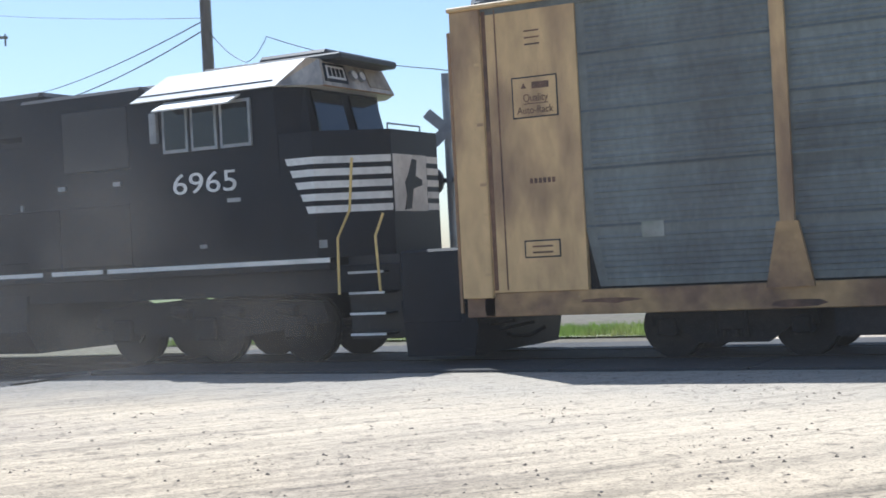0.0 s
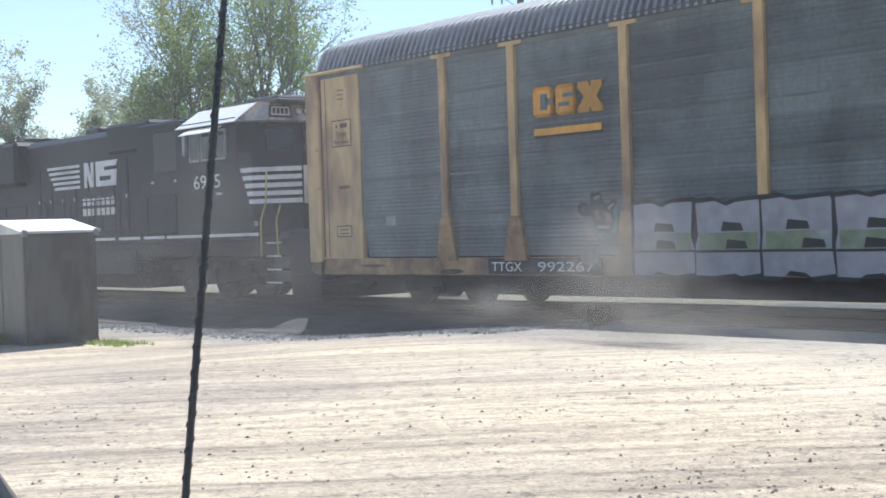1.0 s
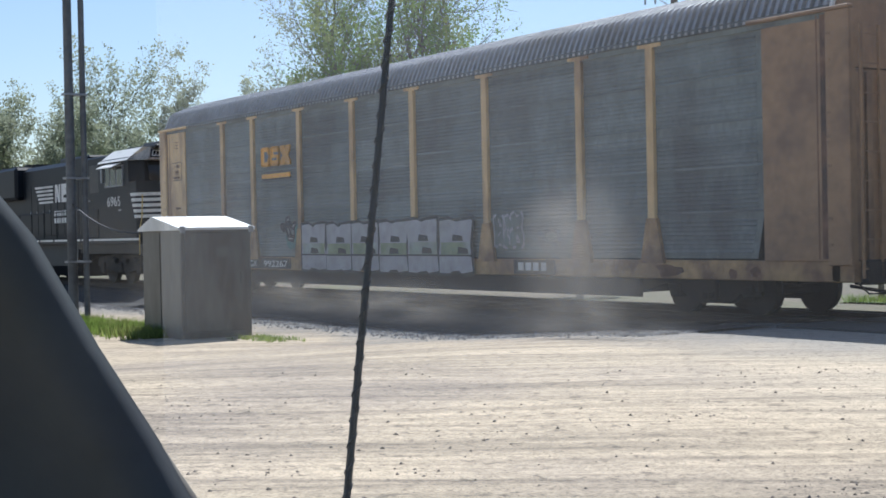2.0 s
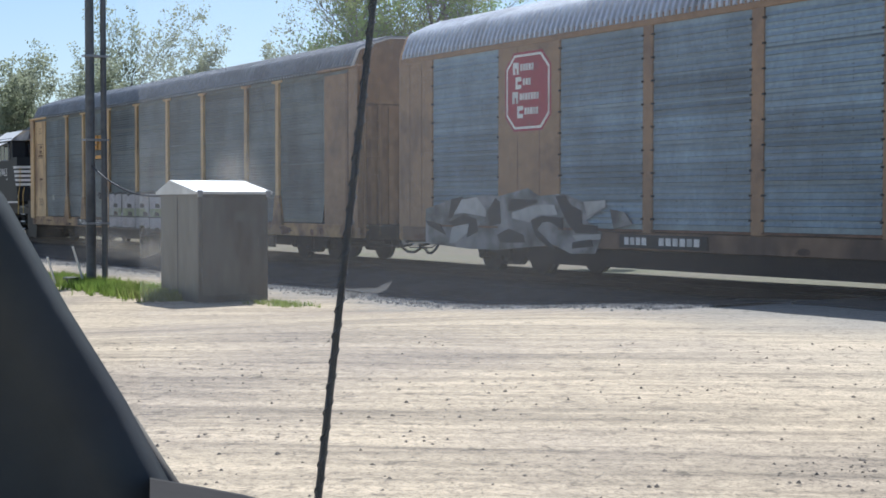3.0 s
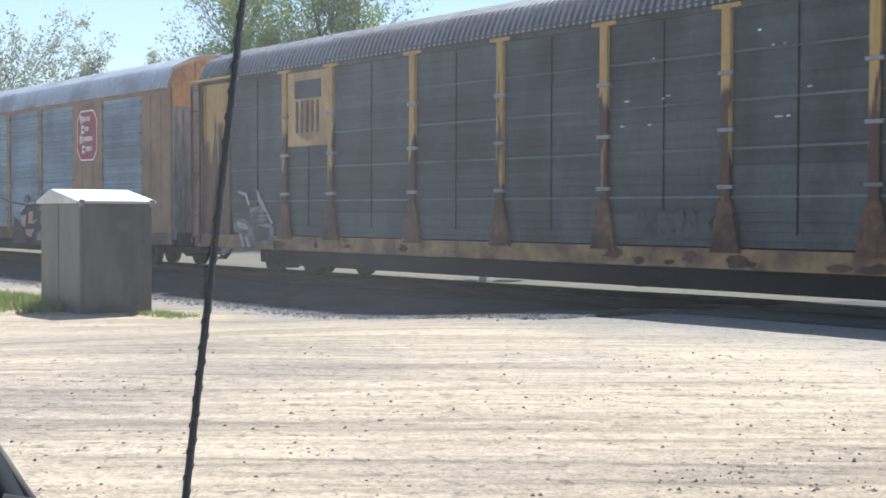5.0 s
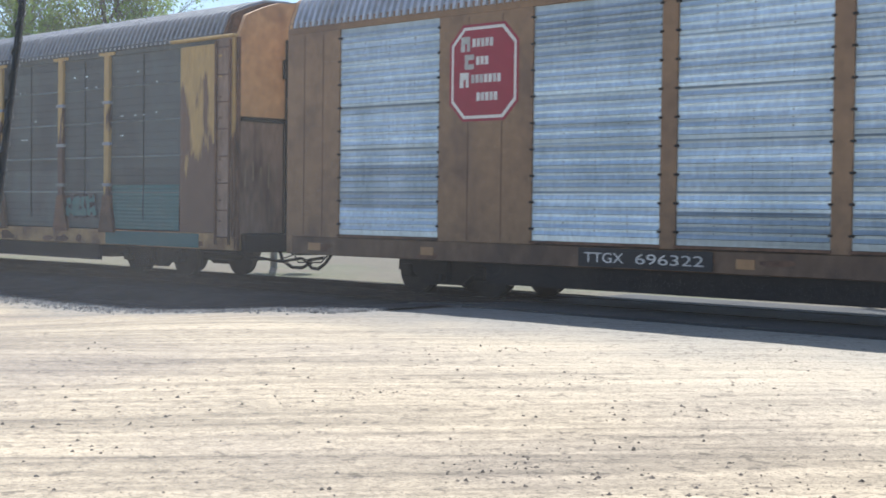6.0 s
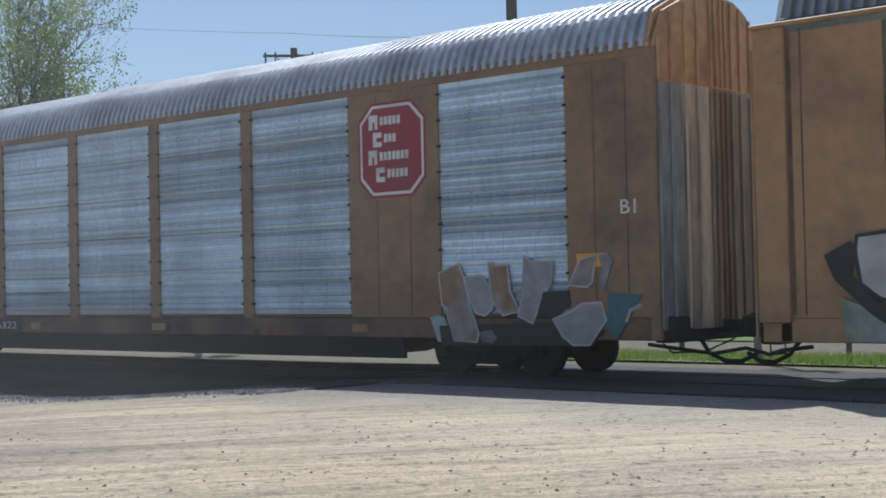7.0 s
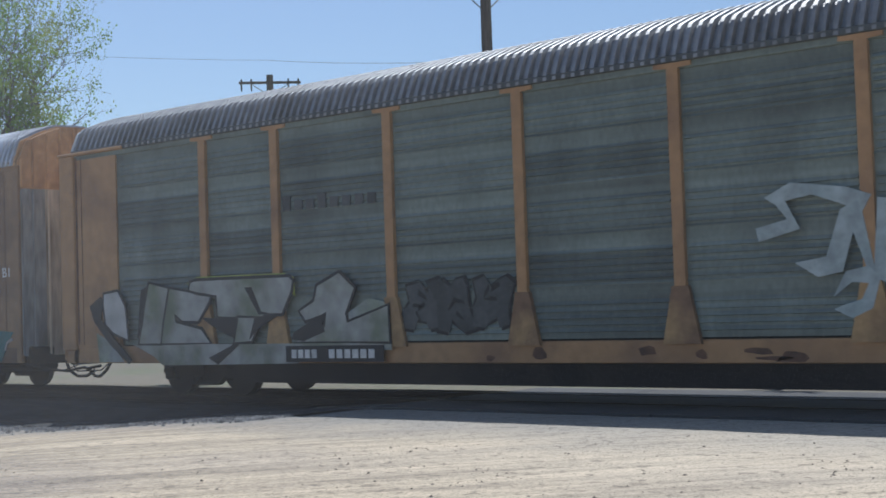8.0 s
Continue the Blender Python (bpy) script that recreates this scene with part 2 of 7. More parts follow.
def tube(bm, pts, radii, sides=6):
    """A round bar through points."""
    if not isinstance(radii, (list, tuple)):
        radii = [radii] * len(pts)
    rings = []
    for i, p in enumerate(pts):
        p = Vector(p)
        d = (Vector(pts[min(i + 1, len(pts) - 1)]) - Vector(pts[max(i - 1, 0)])).normalized()
        a = d.orthogonal().normalized() if i == 0 else (rings_a - d * rings_a.dot(d)).normalized()
        rings_a = a
        b = d.cross(a)
        rings.append([bm.verts.new(p + (a * math.cos(2 * math.pi * k / sides) + b * math.sin(2 * math.pi * k / sides)) * radii[i]) for k in range(sides)])
    for r0, r1 in zip(rings, rings[1:]):
        for k in range(sides):
            bm.faces.new((r0[k], r0[(k + 1) % sides], r1[(k + 1) % sides], r1[k]))
    bm.faces.new(rings[0][::-1])
    bm.faces.new(rings[-1])
    return bm


def disc(bm, x, y0, y1, z, r, sides=24, rim=0.0):
    """A wheel-like cylinder along y."""
    pts = [(x + r * math.cos(2 * math.pi * k / sides), z + r * math.sin(2 * math.pi * k / sides)) for k in range(sides)]
    return prism(bm, pts, y0, y1)


def lettering(text, size, x, z, y, mat, parent, name="lettering", width=None, shear=0.0, label=""):
    """Raised lettering that faces -y, its lower left corner at x, z."""
    cu = bpy.data.curves.new(name, "FONT")
    cu.body, cu.size, cu.extrude, cu.shear = text, size, 0.003, shear
    ob = bpy.data.objects.new(name, cu)
    scene.collection.objects.link(ob)
    bpy.context.view_layer.update()
    me = bpy.data.meshes.new_from_object(ob.evaluated_get(bpy.context.evaluated_depsgraph_get()))
    bpy.data.objects.remove(ob)
    xs = [v.co.x for v in me.vertices]
    fit = width / (max(xs) - min(xs)) if width else 1.0
    me.transform(Matrix.Translation((x, y, z)) @ Matrix.Rotation(radians(90), 4, "X") @ Matrix.Diagonal((fit, 1, 1, 1)) @ Matrix.Translation((-min(xs), 0, 0)))
    me.materials.clear()
    me.materials.append(M[mat])
    ob = new(name, me)
    ob.parent = parent
    return tagged(ob, label)


def see_through(name, share=0.65):
    """Thin leaves let part of the sun through."""
    n, ln = M[name].node_tree.nodes, M[name].node_tree.links
    b = n["Principled BSDF"]
    tr, mx = n.new("ShaderNodeBsdfTranslucent"), n.new("ShaderNodeMixShader")
    mx.inputs[0].default_value = share
    ln.new(b.inputs["Base Color"].links[0].from_socket, tr.inputs["Color"])
    ln.new(b.outputs[0], mx.inputs[1])
    ln.new(tr.outputs[0], mx.inputs[2])
    ln.new(mx.outputs[0], n["Material Output"].inputs["Surface"])


for one in ("leaf", "leaf_pale", "grass"):
    see_through(one)


def weathered_down(name, middle, slope):
    """Rust that has eaten the paint most near the sill, with a ragged upper edge."""
    n, ln = M[name].node_tree.nodes, M[name].node_tree.links
    mixc = next(v for v in n if v.type == "MIX")
    src = mixc.inputs["Factor"].links[0].from_node
    wide = src.inputs["Value"].links[0].from_socket
    tc, sep = n.new("ShaderNodeTexCoord"), n.new("ShaderNodeSeparateXYZ")
    ln.new(tc.outputs["Object"], sep.inputs[0])
    mr = n.new("ShaderNodeMapRange")
    mr.clamp = False
    mr.inputs["From Min"].default_value, mr.inputs["From Max"].default_value = middle, middle + 1
    mr.inputs["To Min"].default_value, mr.inputs["To Max"].default_value = 0.0, -slope
    ln.new(sep.outputs["Z"], mr.inputs["Value"])
    add = n.new("ShaderNodeMath")
    add.operation = "ADD"
    ln.new(wide, add.inputs[0])
    ln.new(mr.outputs[0], add.inputs[1])
    ln.new(add.outputs[0], src.inputs["Value"])
    src.inputs["From Min"].default_value, src.inputs["From Max"].default_value = 0.47, 0.53


M["peeling_corner"] = material("rust_eaten_yellow_paint", (0.46, 0.31, 0.115), 0.6, 0, 0.15, 7, 0.2, (0.15, 0.09, 0.06), 1.3, 0.85, stretch=(2.6, 2.6, 0.45))
weathered_down("peeling", 3.0, 0.10)
weathered_down("peeling_corner", 3.35, 0.16)
M["tan"] = material("dry_tan_dirt", (0.145, 0.122, 0.085), 0.95, 0, 0.25, 5, 0.3, (0.115, 0.12, 0.06), 0.25, 0.5, shift=False)


def dust_material(strength):
    """Airborne dust: mostly clear, densest in the middle of each puff, broken by drifting wisps."""
    m = bpy.data.materials.new("blown_dust")
    m.use_nodes = True
    n, ln = m.node_tree.nodes, m.node_tree.links
    b = n["Principled BSDF"]
    b.inputs["Base Color"].default_value, b.inputs["Roughness"].default_value = (0.62, 0.58, 0.52, 1), 1.0
    tc, mp = n.new("ShaderNodeTexCoord"), n.new("ShaderNodeMapping")
    mp.inputs["Scale"].default_value = (1, 0, 1)
    ln.new(tc.outputs["Object"], mp.inputs["Vector"])
    gr = n.new("ShaderNodeTexGradient")
    gr.gradient_type = "SPHERICAL"
    ln.new(mp.outputs[0], gr.inputs["Vector"])
    oi, add = n.new("ShaderNodeObjectInfo"), n.new("ShaderNodeVectorMath")
    add.operation = "ADD"
    sc = n.new("ShaderNodeVectorMath")
    sc.operation = "SCALE"
    sc.inputs["Scale"].default_value = 40.0
    ln.new(oi.outputs["Random"], sc.inputs[0])
    ln.new(tc.outputs["Object"], add.inputs[0])
    ln.new(sc.outputs[0], add.inputs[1])
    no = n.new("ShaderNodeTexNoise")
    no.inputs["Scale"].default_value, no.inputs["Detail"].default_value = 1.6, 4.0
    ln.new(add.outputs[0], no.inputs["Vector"])
    mr = n.new("ShaderNodeMapRange")
    mr.inputs["From Min"].default_value, mr.inputs["From Max"].default_value = 0.32, 0.72
    ln.new(no.outputs["Fac"], mr.inputs["Value"])
    mul, mul2 = n.new("ShaderNodeMath"), n.new("ShaderNodeMath")
    mul.operation = mul2.operation = "MULTIPLY"
    ln.new(gr.outputs["Fac"], mul.inputs[0])
    ln.new(mr.outputs[0], mul.inputs[1])
    ln.new(mul.outputs[0], mul2.inputs[0])
    mul2.inputs[1].default_value = strength
    mul2.use_clamp = True
    tl, mix, clear, mx = n.new("ShaderNodeBsdfTranslucent"), n.new("ShaderNodeMixShader"), n.new("ShaderNodeBsdfTransparent"), n.new("ShaderNodeMixShader")
    tl.inputs["Color"].default_value = (0.62, 0.58, 0.52, 1)
    mix.inputs[0].default_value = 0.5
    ln.new(b.outputs[0], mix.inputs[1])
    ln.new(tl.outputs[0], mix.inputs[2])
    ln.new(mul2.outputs[0], mx.inputs[0])
    ln.new(clear.outputs[0], mx.inputs[1])
    ln.new(mix.outputs[0], mx.inputs[2])
    ln.new(mx.outputs[0], n["Material Output"].inputs["Surface"])
    return m


M["dust"] = dust_material(0.45)
M["dust_thin"] = dust_material(0.16)




# ---------- ground ----------
def smooth(a, b, x):
    k = min(1.0, max(0.0, (x - a) / (b - a)))
    return k * k * (3 - 2 * k)


def ground_z(x, y):
    """Level at the crossing, falling away beside the track up the line."""
    low = -0.05 - 0.40 * smooth(-14.5, -23.0, x)
    far = -0.10 - 0.08 * smooth(2.5, 8, y)
    near = low - 0.05 * smooth(-8.0, -16.0, y)
    k = smooth(-2.2, 2.4, y)
    z = near * (1 - k) + far * k
    return z + 0.02 * noise.noise(Vector((x * 0.35, y * 0.35, 0))) + 0.008 * noise.noise(Vector((x * 1.7, y * 1.7, 3)))


def ground_material():
    m = material("pale_gravel_lot", (0.58, 0.468, 0.322), 0.95, 0, 0.18, 9.0, 0.6, (0.43, 0.35, 0.26), 0.22, 0.5, shift=False)
    n, ln = m.node_tree.nodes, m.node_tree.links
    b = n["Principled BSDF"]
    src = b.inputs["Base Color"].links[0].from_socket
    tc = n.new("ShaderNodeTexCoord")

    def layer(angle, scale, lo, hi, dark, src, detail=4.0):
        turn = n.new("ShaderNodeMapping")
        turn.inputs["Rotation"].default_value = (0, 0, radians(-angle))
        ln.new(tc.outputs["Object"], turn.inputs["Vector"])
        mp = n.new("ShaderNodeMapping")
        mp.inputs["Scale"].default_value = scale
        ln.new(turn.outputs[0], mp.inputs["Vector"])
        tx = n.new("ShaderNodeTexNoise")
        tx.inputs["Scale"].default_value, tx.inputs["Detail"].default_value = 1.0, detail
        tx.inputs["Distortion"].default_value = 0.7
        ln.new(mp.outputs[0], tx.inputs["Vector"])
        mr = n.new("ShaderNodeMapRange")
        mr.inputs["From Min"].default_value, mr.inputs["From Max"].default_value = lo, hi
        mr.inputs["To Min"].default_value, mr.inputs["To Max"].default_value = 1.0, dark
        ln.new(tx.outputs["Fac"], mr.inputs["Value"])
        sc = n.new("ShaderNodeVectorMath")
        sc.operation = "SCALE"
        ln.new(src, sc.inputs[0])
        ln.new(mr.outputs[0], sc.inputs["Scale"])
        return sc.outputs[0]

    src = layer(57, (0.09, 1.4, 1), 0.46, 0.68, 0.70, src)         # wheel tracks
    src = layer(46, (0.12, 2.6, 1), 0.49, 0.68, 0.70, src)
    src = layer(53, (0.16, 4.6, 1), 0.50, 0.68, 0.74, src)
    # greyer, coarser stone towards the track
    sep = n.new("ShaderNodeSeparateXYZ")
    ln.new(tc.outputs["Object"], sep.inputs[0])
    wob = n.new("ShaderNodeTexNoise")
    wob.inputs["Scale"].default_value, wob.inputs["Detail"].default_value = 0.6, 5.0
    ln.new(tc.outputs["Object"], wob.inputs["Vector"])
    push = n.new("ShaderNodeMath")
    push.operation = "MULTIPLY_ADD"
    push.inputs[1].default_value = 3.2
    ln.new(wob.outputs["Fac"], push.inputs[0])
    ln.new(sep.outputs["Y"], push.inputs[2])
    edge = n.new("ShaderNodeMapRange")
    edge.inputs["From Min"].default_value, edge.inputs["From Max"].default_value = -5.0, -2.4
    ln.new(push.outputs[0], edge.inputs["Value"])
    far = n.new("ShaderNodeMapRange")
    far.inputs["From Min"].default_value, far.inputs["From Max"].default_value = 3.4, 2.4
    ln.new(sep.outputs["Y"], far.inputs["Value"])
    both = n.new("ShaderNodeMath")
    both.operation = "MULTIPLY"
    ln.new(edge.outputs[0], both.inputs[0])
    ln.new(far.outputs[0], both.inputs[1])
    grey = n.new("ShaderNodeMix")
    grey.data_type = "RGBA"
    grey.inputs["B"].default_value = (0.235, 0.225, 0.205, 1)
    ln.new(both.outputs[0], grey.inputs["Factor"])
    ln.new(src, grey.inputs["A"])
    src = grey.outputs["Result"]
    # paler colour towards the crossing and the track
    pale = n.new("ShaderNodeMix")
    pale.data_type = "RGBA"
    pale.inputs["B"].default_value = (0.74, 0.63, 0.475, 1)
    reach = n.new("ShaderNodeMapRange")
    reach.inputs["From Min"].default_value, reach.inputs["From Max"].default_value = -17.0, -7.0
    reach.inputs["To Max"].default_value = 0.5
    ln.new(sep.outputs["X"], reach.inputs["Value"])
    beside = n.new("ShaderNodeMapRange")
    beside.inputs["From Min"].default_value, beside.inputs["From Max"].default_value = -10.5, -7.0
    ln.new(sep.outputs["Y"], beside.inputs["Value"])
    where = n.new("ShaderNodeMath")
    where.operation = "MULTIPLY"
    ln.new(reach.outputs[0], where.inputs[0])
    ln.new(beside.outputs[0], where.inputs[1])
    ln.new(where.outputs[0], pale.inputs["Factor"])
    ln.new(src, pale.inputs["A"])
    src = pale.outputs["Result"]
    src = layer(0, (7, 7, 1), 0.58, 0.68, 0.55, src, 3.0)          # scattered small stones
    src = layer(20, (34, 34, 1), 0.50, 0.64, 0.62, src, 2.0)
    src = layer(50, (0.5, 8.0, 1), 0.52, 0.66, 0.78, src)
    ln.new(src, b.inputs["Base Color"])
    return m


M["ground"] = ground_material()
# crossing surface darkened in colour so the train's shade reads deeper
M["road"] = material("shade_dark_asphalt", (0.068, 0.066, 0.063), 0.9, 0, 0.15, 25, 0.2, (0.05, 0.048, 0.046), 0.4, 0.5, shift=False)
M["verge"] = material("grassy_ground", (0.115, 0.165, 0.045), 0.95, 0, 0.4, 9, 0.5, (0.30, 0.26, 0.17), 0.35, 0.35, shift=False)


def grid_sheet(name, xs, ys, mat, lift=0.0, zfun=ground_z):
    bm = bmesh.new()
    rows = [[bm.verts.new((x, y, zfun(x, y) + lift)) for x in xs] for y in ys]
    for r0, r1 in zip(rows, rows[1:]):
        for i in range(len(xs) - 1):
            bm.faces.new((r0[i], r0[i + 1], r1[i + 1], r1[i]))
    return part(name, bm, mat, None, smooth=True)


def spread(a, b, step):
    return [a + (b - a) * i / round((b - a) / step) for i in range(round((b - a) / step) + 1)]


gx = [-3000, -1200, -500, -250, -150, -110] + spread(-90, -40, 2.5) + spread(-39.5, 12, 0.5) + [16, 25, 40, 80, 200, 600, 3000]
gy = [-1500, -400, -120, -50, -30] + spread(-24, 3, 0.5) + spread(4, 30, 2) + [40, 60, 100, 200, 500, 1200, 3000]
tagged(grid_sheet("ground", gx, gy, "ground"), "pale dusty gravel ground with faint wheel tracks and small stones", "ground", kind="structure")
tagged(grid_sheet("verge", spread(-19, -7.5, 1.0), spread(3.6, 6.6, 0.5), "verge", 0.10), "rough spring grass patch beyond the railway", "grass", kind="structure")
tagged(grid_sheet("dirt_strip", spread(-160, -7.6, 2.54), spread(1.7, 13.4, 0.45), "tan", 0.06), "dry tan dirt beyond the railway", "dirt", kind="structure")
tagged(grid_sheet("far_field", spread(-160, -2, 6), spread(13, 60, 1.5), "verge", 0.09), "green field beyond the railway", "grass", kind="structure")


# ---------- railway ----------
def railway():
    bm = bmesh.new()
    xs = spread(-170, 60, 1.0)
    prof = [(-3.1, -0.5), (-2.0, -0.19), (-1.5, -0.17), (1.5, -0.17), (2.0, -0.19), (3.2, -0.42)]
    rows = [[bm.verts.new((x, y, z + 0.02 * noise.noise(Vector((x, y * 2, 1))))) for y, z in prof] for x in xs]
    for r0, r1 in zip(rows, rows[1:]):
        for i in range(len(prof) - 1):
            bm.faces.new((r0[i], r1[i], r1[i + 1], r0[i + 1]))
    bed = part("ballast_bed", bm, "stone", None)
    tagged(bed, "crushed stone ballast bed of the railway, coloured dark for the train's shade", "ballast", kind="structure")
    track = thing("railway_track", "steel rails spiked to dark timber ties on ballast", "railway track", kind="structure")
    for y in (-0.7525, 0.7525):
        prism_pts = [(y - 0.07, -0.17), (y + 0.07, -0.17), (y + 0.07, -0.155), (y + 0.01, -0.14), (y + 0.01, -0.04), (y + 0.037, -0.03), (y + 0.037, 0),
                     (y - 0.037, 0), (y - 0.037, -0.03), (y - 0.01, -0.04), (y - 0.01, -0.14), (y - 0.07, -0.155)]
        part("rail", prism(bmesh.new(), prism_pts, -170, 60, "yz"), "rail", track)
    me = None
    for k in range(150):
        x = -72 + k * 0.52
        if -15 < x < -2:
            continue
        if me is None:
            first = part("tie", boxes((-0.11, 0.11, -1.3, 1.3, -0.33, -0.165), bevel=0.01), "tie", track)
            me = first.data
            first.location.x = x
        else:
            ob = new("tie", me)
            ob.parent, ob.location.x = track, x
    # road crossing: panels between and beside the rails
    cross = thing("road_crossing", "worn crossing panels flush with the rails, coloured dark for the train's shade", "level crossing", kind="structure")
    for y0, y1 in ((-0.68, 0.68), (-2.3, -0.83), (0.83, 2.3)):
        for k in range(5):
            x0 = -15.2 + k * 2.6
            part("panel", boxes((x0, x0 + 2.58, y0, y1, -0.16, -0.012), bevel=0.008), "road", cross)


railway()


def edged_sheet(name, label, category, x0, x1, y_edge, y1, mat, lift, wobble, seed):
    """A ground layer with an uneven near edge."""
    bm = bmesh.new()
    rows = []
    for x in spread(x0, x1, 0.4):
        e = y_edge + wobble * noise.noise(Vector((x * 0.5, seed, 0))) + 0.4 * wobble * noise.noise(Vector((x * 2.3, seed, 1)))
        rows.append([bm.verts.new((x, y, ground_z(x, y) + lift)) for y in [e + (y1 - e) * i / 6 for i in range(7)]])
    for r0, r1 in zip(rows, rows[1:]):
        for i in range(6):
            bm.faces.new((r0[i], r1[i], r1[i + 1], r0[i + 1]))
    tagged(part(name, bm, mat, None, smooth=True), label, category, kind="structure")


# dark sheet out to the shadow's edge: shade put into the colour
edged_sheet("ballast_shoulder", "ballast shoulder beside the track, coloured dark where the train's shade falls", "ballast", -110, -15.4, -3.66, -2.0, "stone", 0.03, 0.12, 2)


def stones(name, label, n, area, size, mat, seed, lift=0.0, category="gravel", clumps=False):
    rng = random.Random(seed)
    verts, faces = [], []
    for _ in range(n):
        x, y = area(rng)
        for _ in range(3):                       # stones gather in drifts
            if clumps and noise.noise(Vector((x * 0.8, y * 0.8, seed))) + 0.5 * noise.noise(Vector((x * 2.6, y * 2.6, seed))) < 0.12 + 0.25 * rng.random():
                x, y = area(rng)
        s = size(rng)
        z = ground_z(x, y) + lift
        base = len(verts)
        a = rng.random() * 6.28
        for dx, dy, dz in ((1, 0, 0), (0.1, 0.9, 0.05), (-0.9, 0.2, 0), (-0.1, -1, 0.05), (0.15, 0.1, 0.75), (0.0, 0.0, -0.5)):
            j = 0.75 + 0.5 * rng.random()
            verts.append((x + s * j * (dx * math.cos(a) - dy * math.sin(a)), y + s * j * (dx * math.sin(a) + dy * math.cos(a)), z + s * j * dz))
        for f in ((0, 1, 4), (1, 2, 4), (2, 3, 4), (3, 0, 4), (1, 0, 5), (2, 1, 5), (3, 2, 5), (0, 3, 5)):
            faces.append([base + i for i in f])
    me = bpy.data.meshes.new(name)
    me.from_pydata(verts, [], faces)
    me.materials.append(M[mat])
    return tagged(new(name, me), label, category, kind="stuff")


stones("pebbles", "small dark pebbles strewn over the gravel lot", 5200,
       lambda r: ((lambda d, a: (-d * math.sin(a), EYE[1] + d * math.cos(a)))(5.5 + 11 * r.random() ** 1.3, radians(12 + 68 * r.random()))),
       lambda r: 0.004 + 0.019 * r.random() ** 6, "pebble", 3, clumps=True)
stones("ballast_stones", "loose grey ballast stones spilling beside the track", 7000,
       lambda r: (-15.5 - 36 * r.random() ** 1.4, -3.95 + 0.75 * r.gauss(0, 0.5)),
       lambda r: 0.02 + 0.035 * r.random(), "loose_stone", 4)


def grass_tufts(name, label, n, area, height, seed, mat="grass"):
    rng = random.Random(seed)
    verts, faces = [], []
    for _ in range(n):
        x, y = area(rng)
        z = ground_z(x, y)
        for _ in range(4):
            a, h, w = rng.random() * 6.28, height * (0.4 + 0.9 * rng.random()), 0.012 + 0.01 * rng.random()
            lx, ly = 0.5 * h * rng.uniform(-1, 1), 0.5 * h * rng.uniform(-1, 1)
            ox, oy = x + rng.uniform(-0.06, 0.06), y + rng.uniform(-0.06, 0.06)
            b = len(verts)
            verts += [(ox - w * math.cos(a), oy - w * math.sin(a), z - 0.02), (ox + w * math.cos(a), oy + w * math.sin(a), z - 0.02), (ox + lx, oy + ly, z + h)]
            faces.append((b, b + 1, b + 2))
    me = bpy.data.meshes.new(name)
    me.from_pydata(verts, [], faces)
    me.materials.append(M[mat])
    return tagged(new(name, me), label, "grass", kind="stuff")


grass_tufts("grass_by_cabinet", "bright green grass round the foot of the cabinet", 3200,
            lambda r: (-26.2 - 9.5 * r.random(), -7.75 + 0.45 * r.gauss(0, 0.8)), 0.21, 5)
grass_tufts("grass_tuft", "small tuft of grass in the gravel", 120, lambda r: (-24.2 + r.gauss(0, 0.5), -6.6 + r.gauss(0, 0.2)), 0.09, 6)
grass_tufts("verge_grass", "spring grass beyond the railway", 5000, lambda r: (-19 + 11.5 * r.random(), 3.7 + 2.8 * r.random()), 0.22, 7)


# ---------- rolling stock ----------
NEAR = -1.60                        # the side that faces the road
EAVE, CROWN, SILL_TOP, SILL_LOW = 4.86, 5.78, 0.97, 0.64
def roof_outline(rise, top):
    """Two-pitch arch: an upright foot, a steep lower slope, a tight bend and a low upper slope; rise: the bend over the eave, top: the crest over the bend."""
    half = [(-1.60, EAVE - 0.01), (-1.585, EAVE + 0.09), (-1.435, EAVE + rise - 0.02), (-1.40, EAVE + rise + 0.02), (-1.34, EAVE + rise + 0.05), (-0.95, EAVE + rise + 0.62 * top),
            (-0.55, EAVE + rise + top), (0, EAVE + rise + top + 0.03)]
    return half + [(-y, z) for y, z in half[-2::-1]]


ROOF = roof_outline(0.52, 0.38)
ROOF_LOW = roof_outline(0.46, 0.34)


def rib_sheet(x0, x1, z0, z1, y, pitch=0.076, depth=0.014, cut=0.0):
    """A horizontally ribbed sheet facing -y, its lower corners cut."""
    bm = bmesh.new()
    n = max(4, round((z1 - z0) / pitch))
    for k in range(n):
        for f0, f1, d0, d1 in ((0.0, 0.34, 0, 0), (0.34, 0.5, 0, 1), (0.5, 0.84, 1, 1), (0.84, 1.0, 1, 0)):
            za, zb = z0 + (k + f0) * (z1 - z0) / n, z0 + (k + f1) * (z1 - z0) / n
            ia, ib = max(0.0, cut * (1 - (za - z0) / 0.75)), max(0.0, cut * (1 - (zb - z0) / 0.75))
            bm.faces.new([bm.verts.new(p) for p in ((x0 + ia, y + d0 * depth, za), (x1 - ia, y + d0 * depth, za), (x1 - ib, y + d1 * depth, zb), (x0 + ib, y + d1 * depth, zb))])
    bmesh.ops.remove_doubles(bm, verts=bm.verts, dist=0.0005)
    return bm


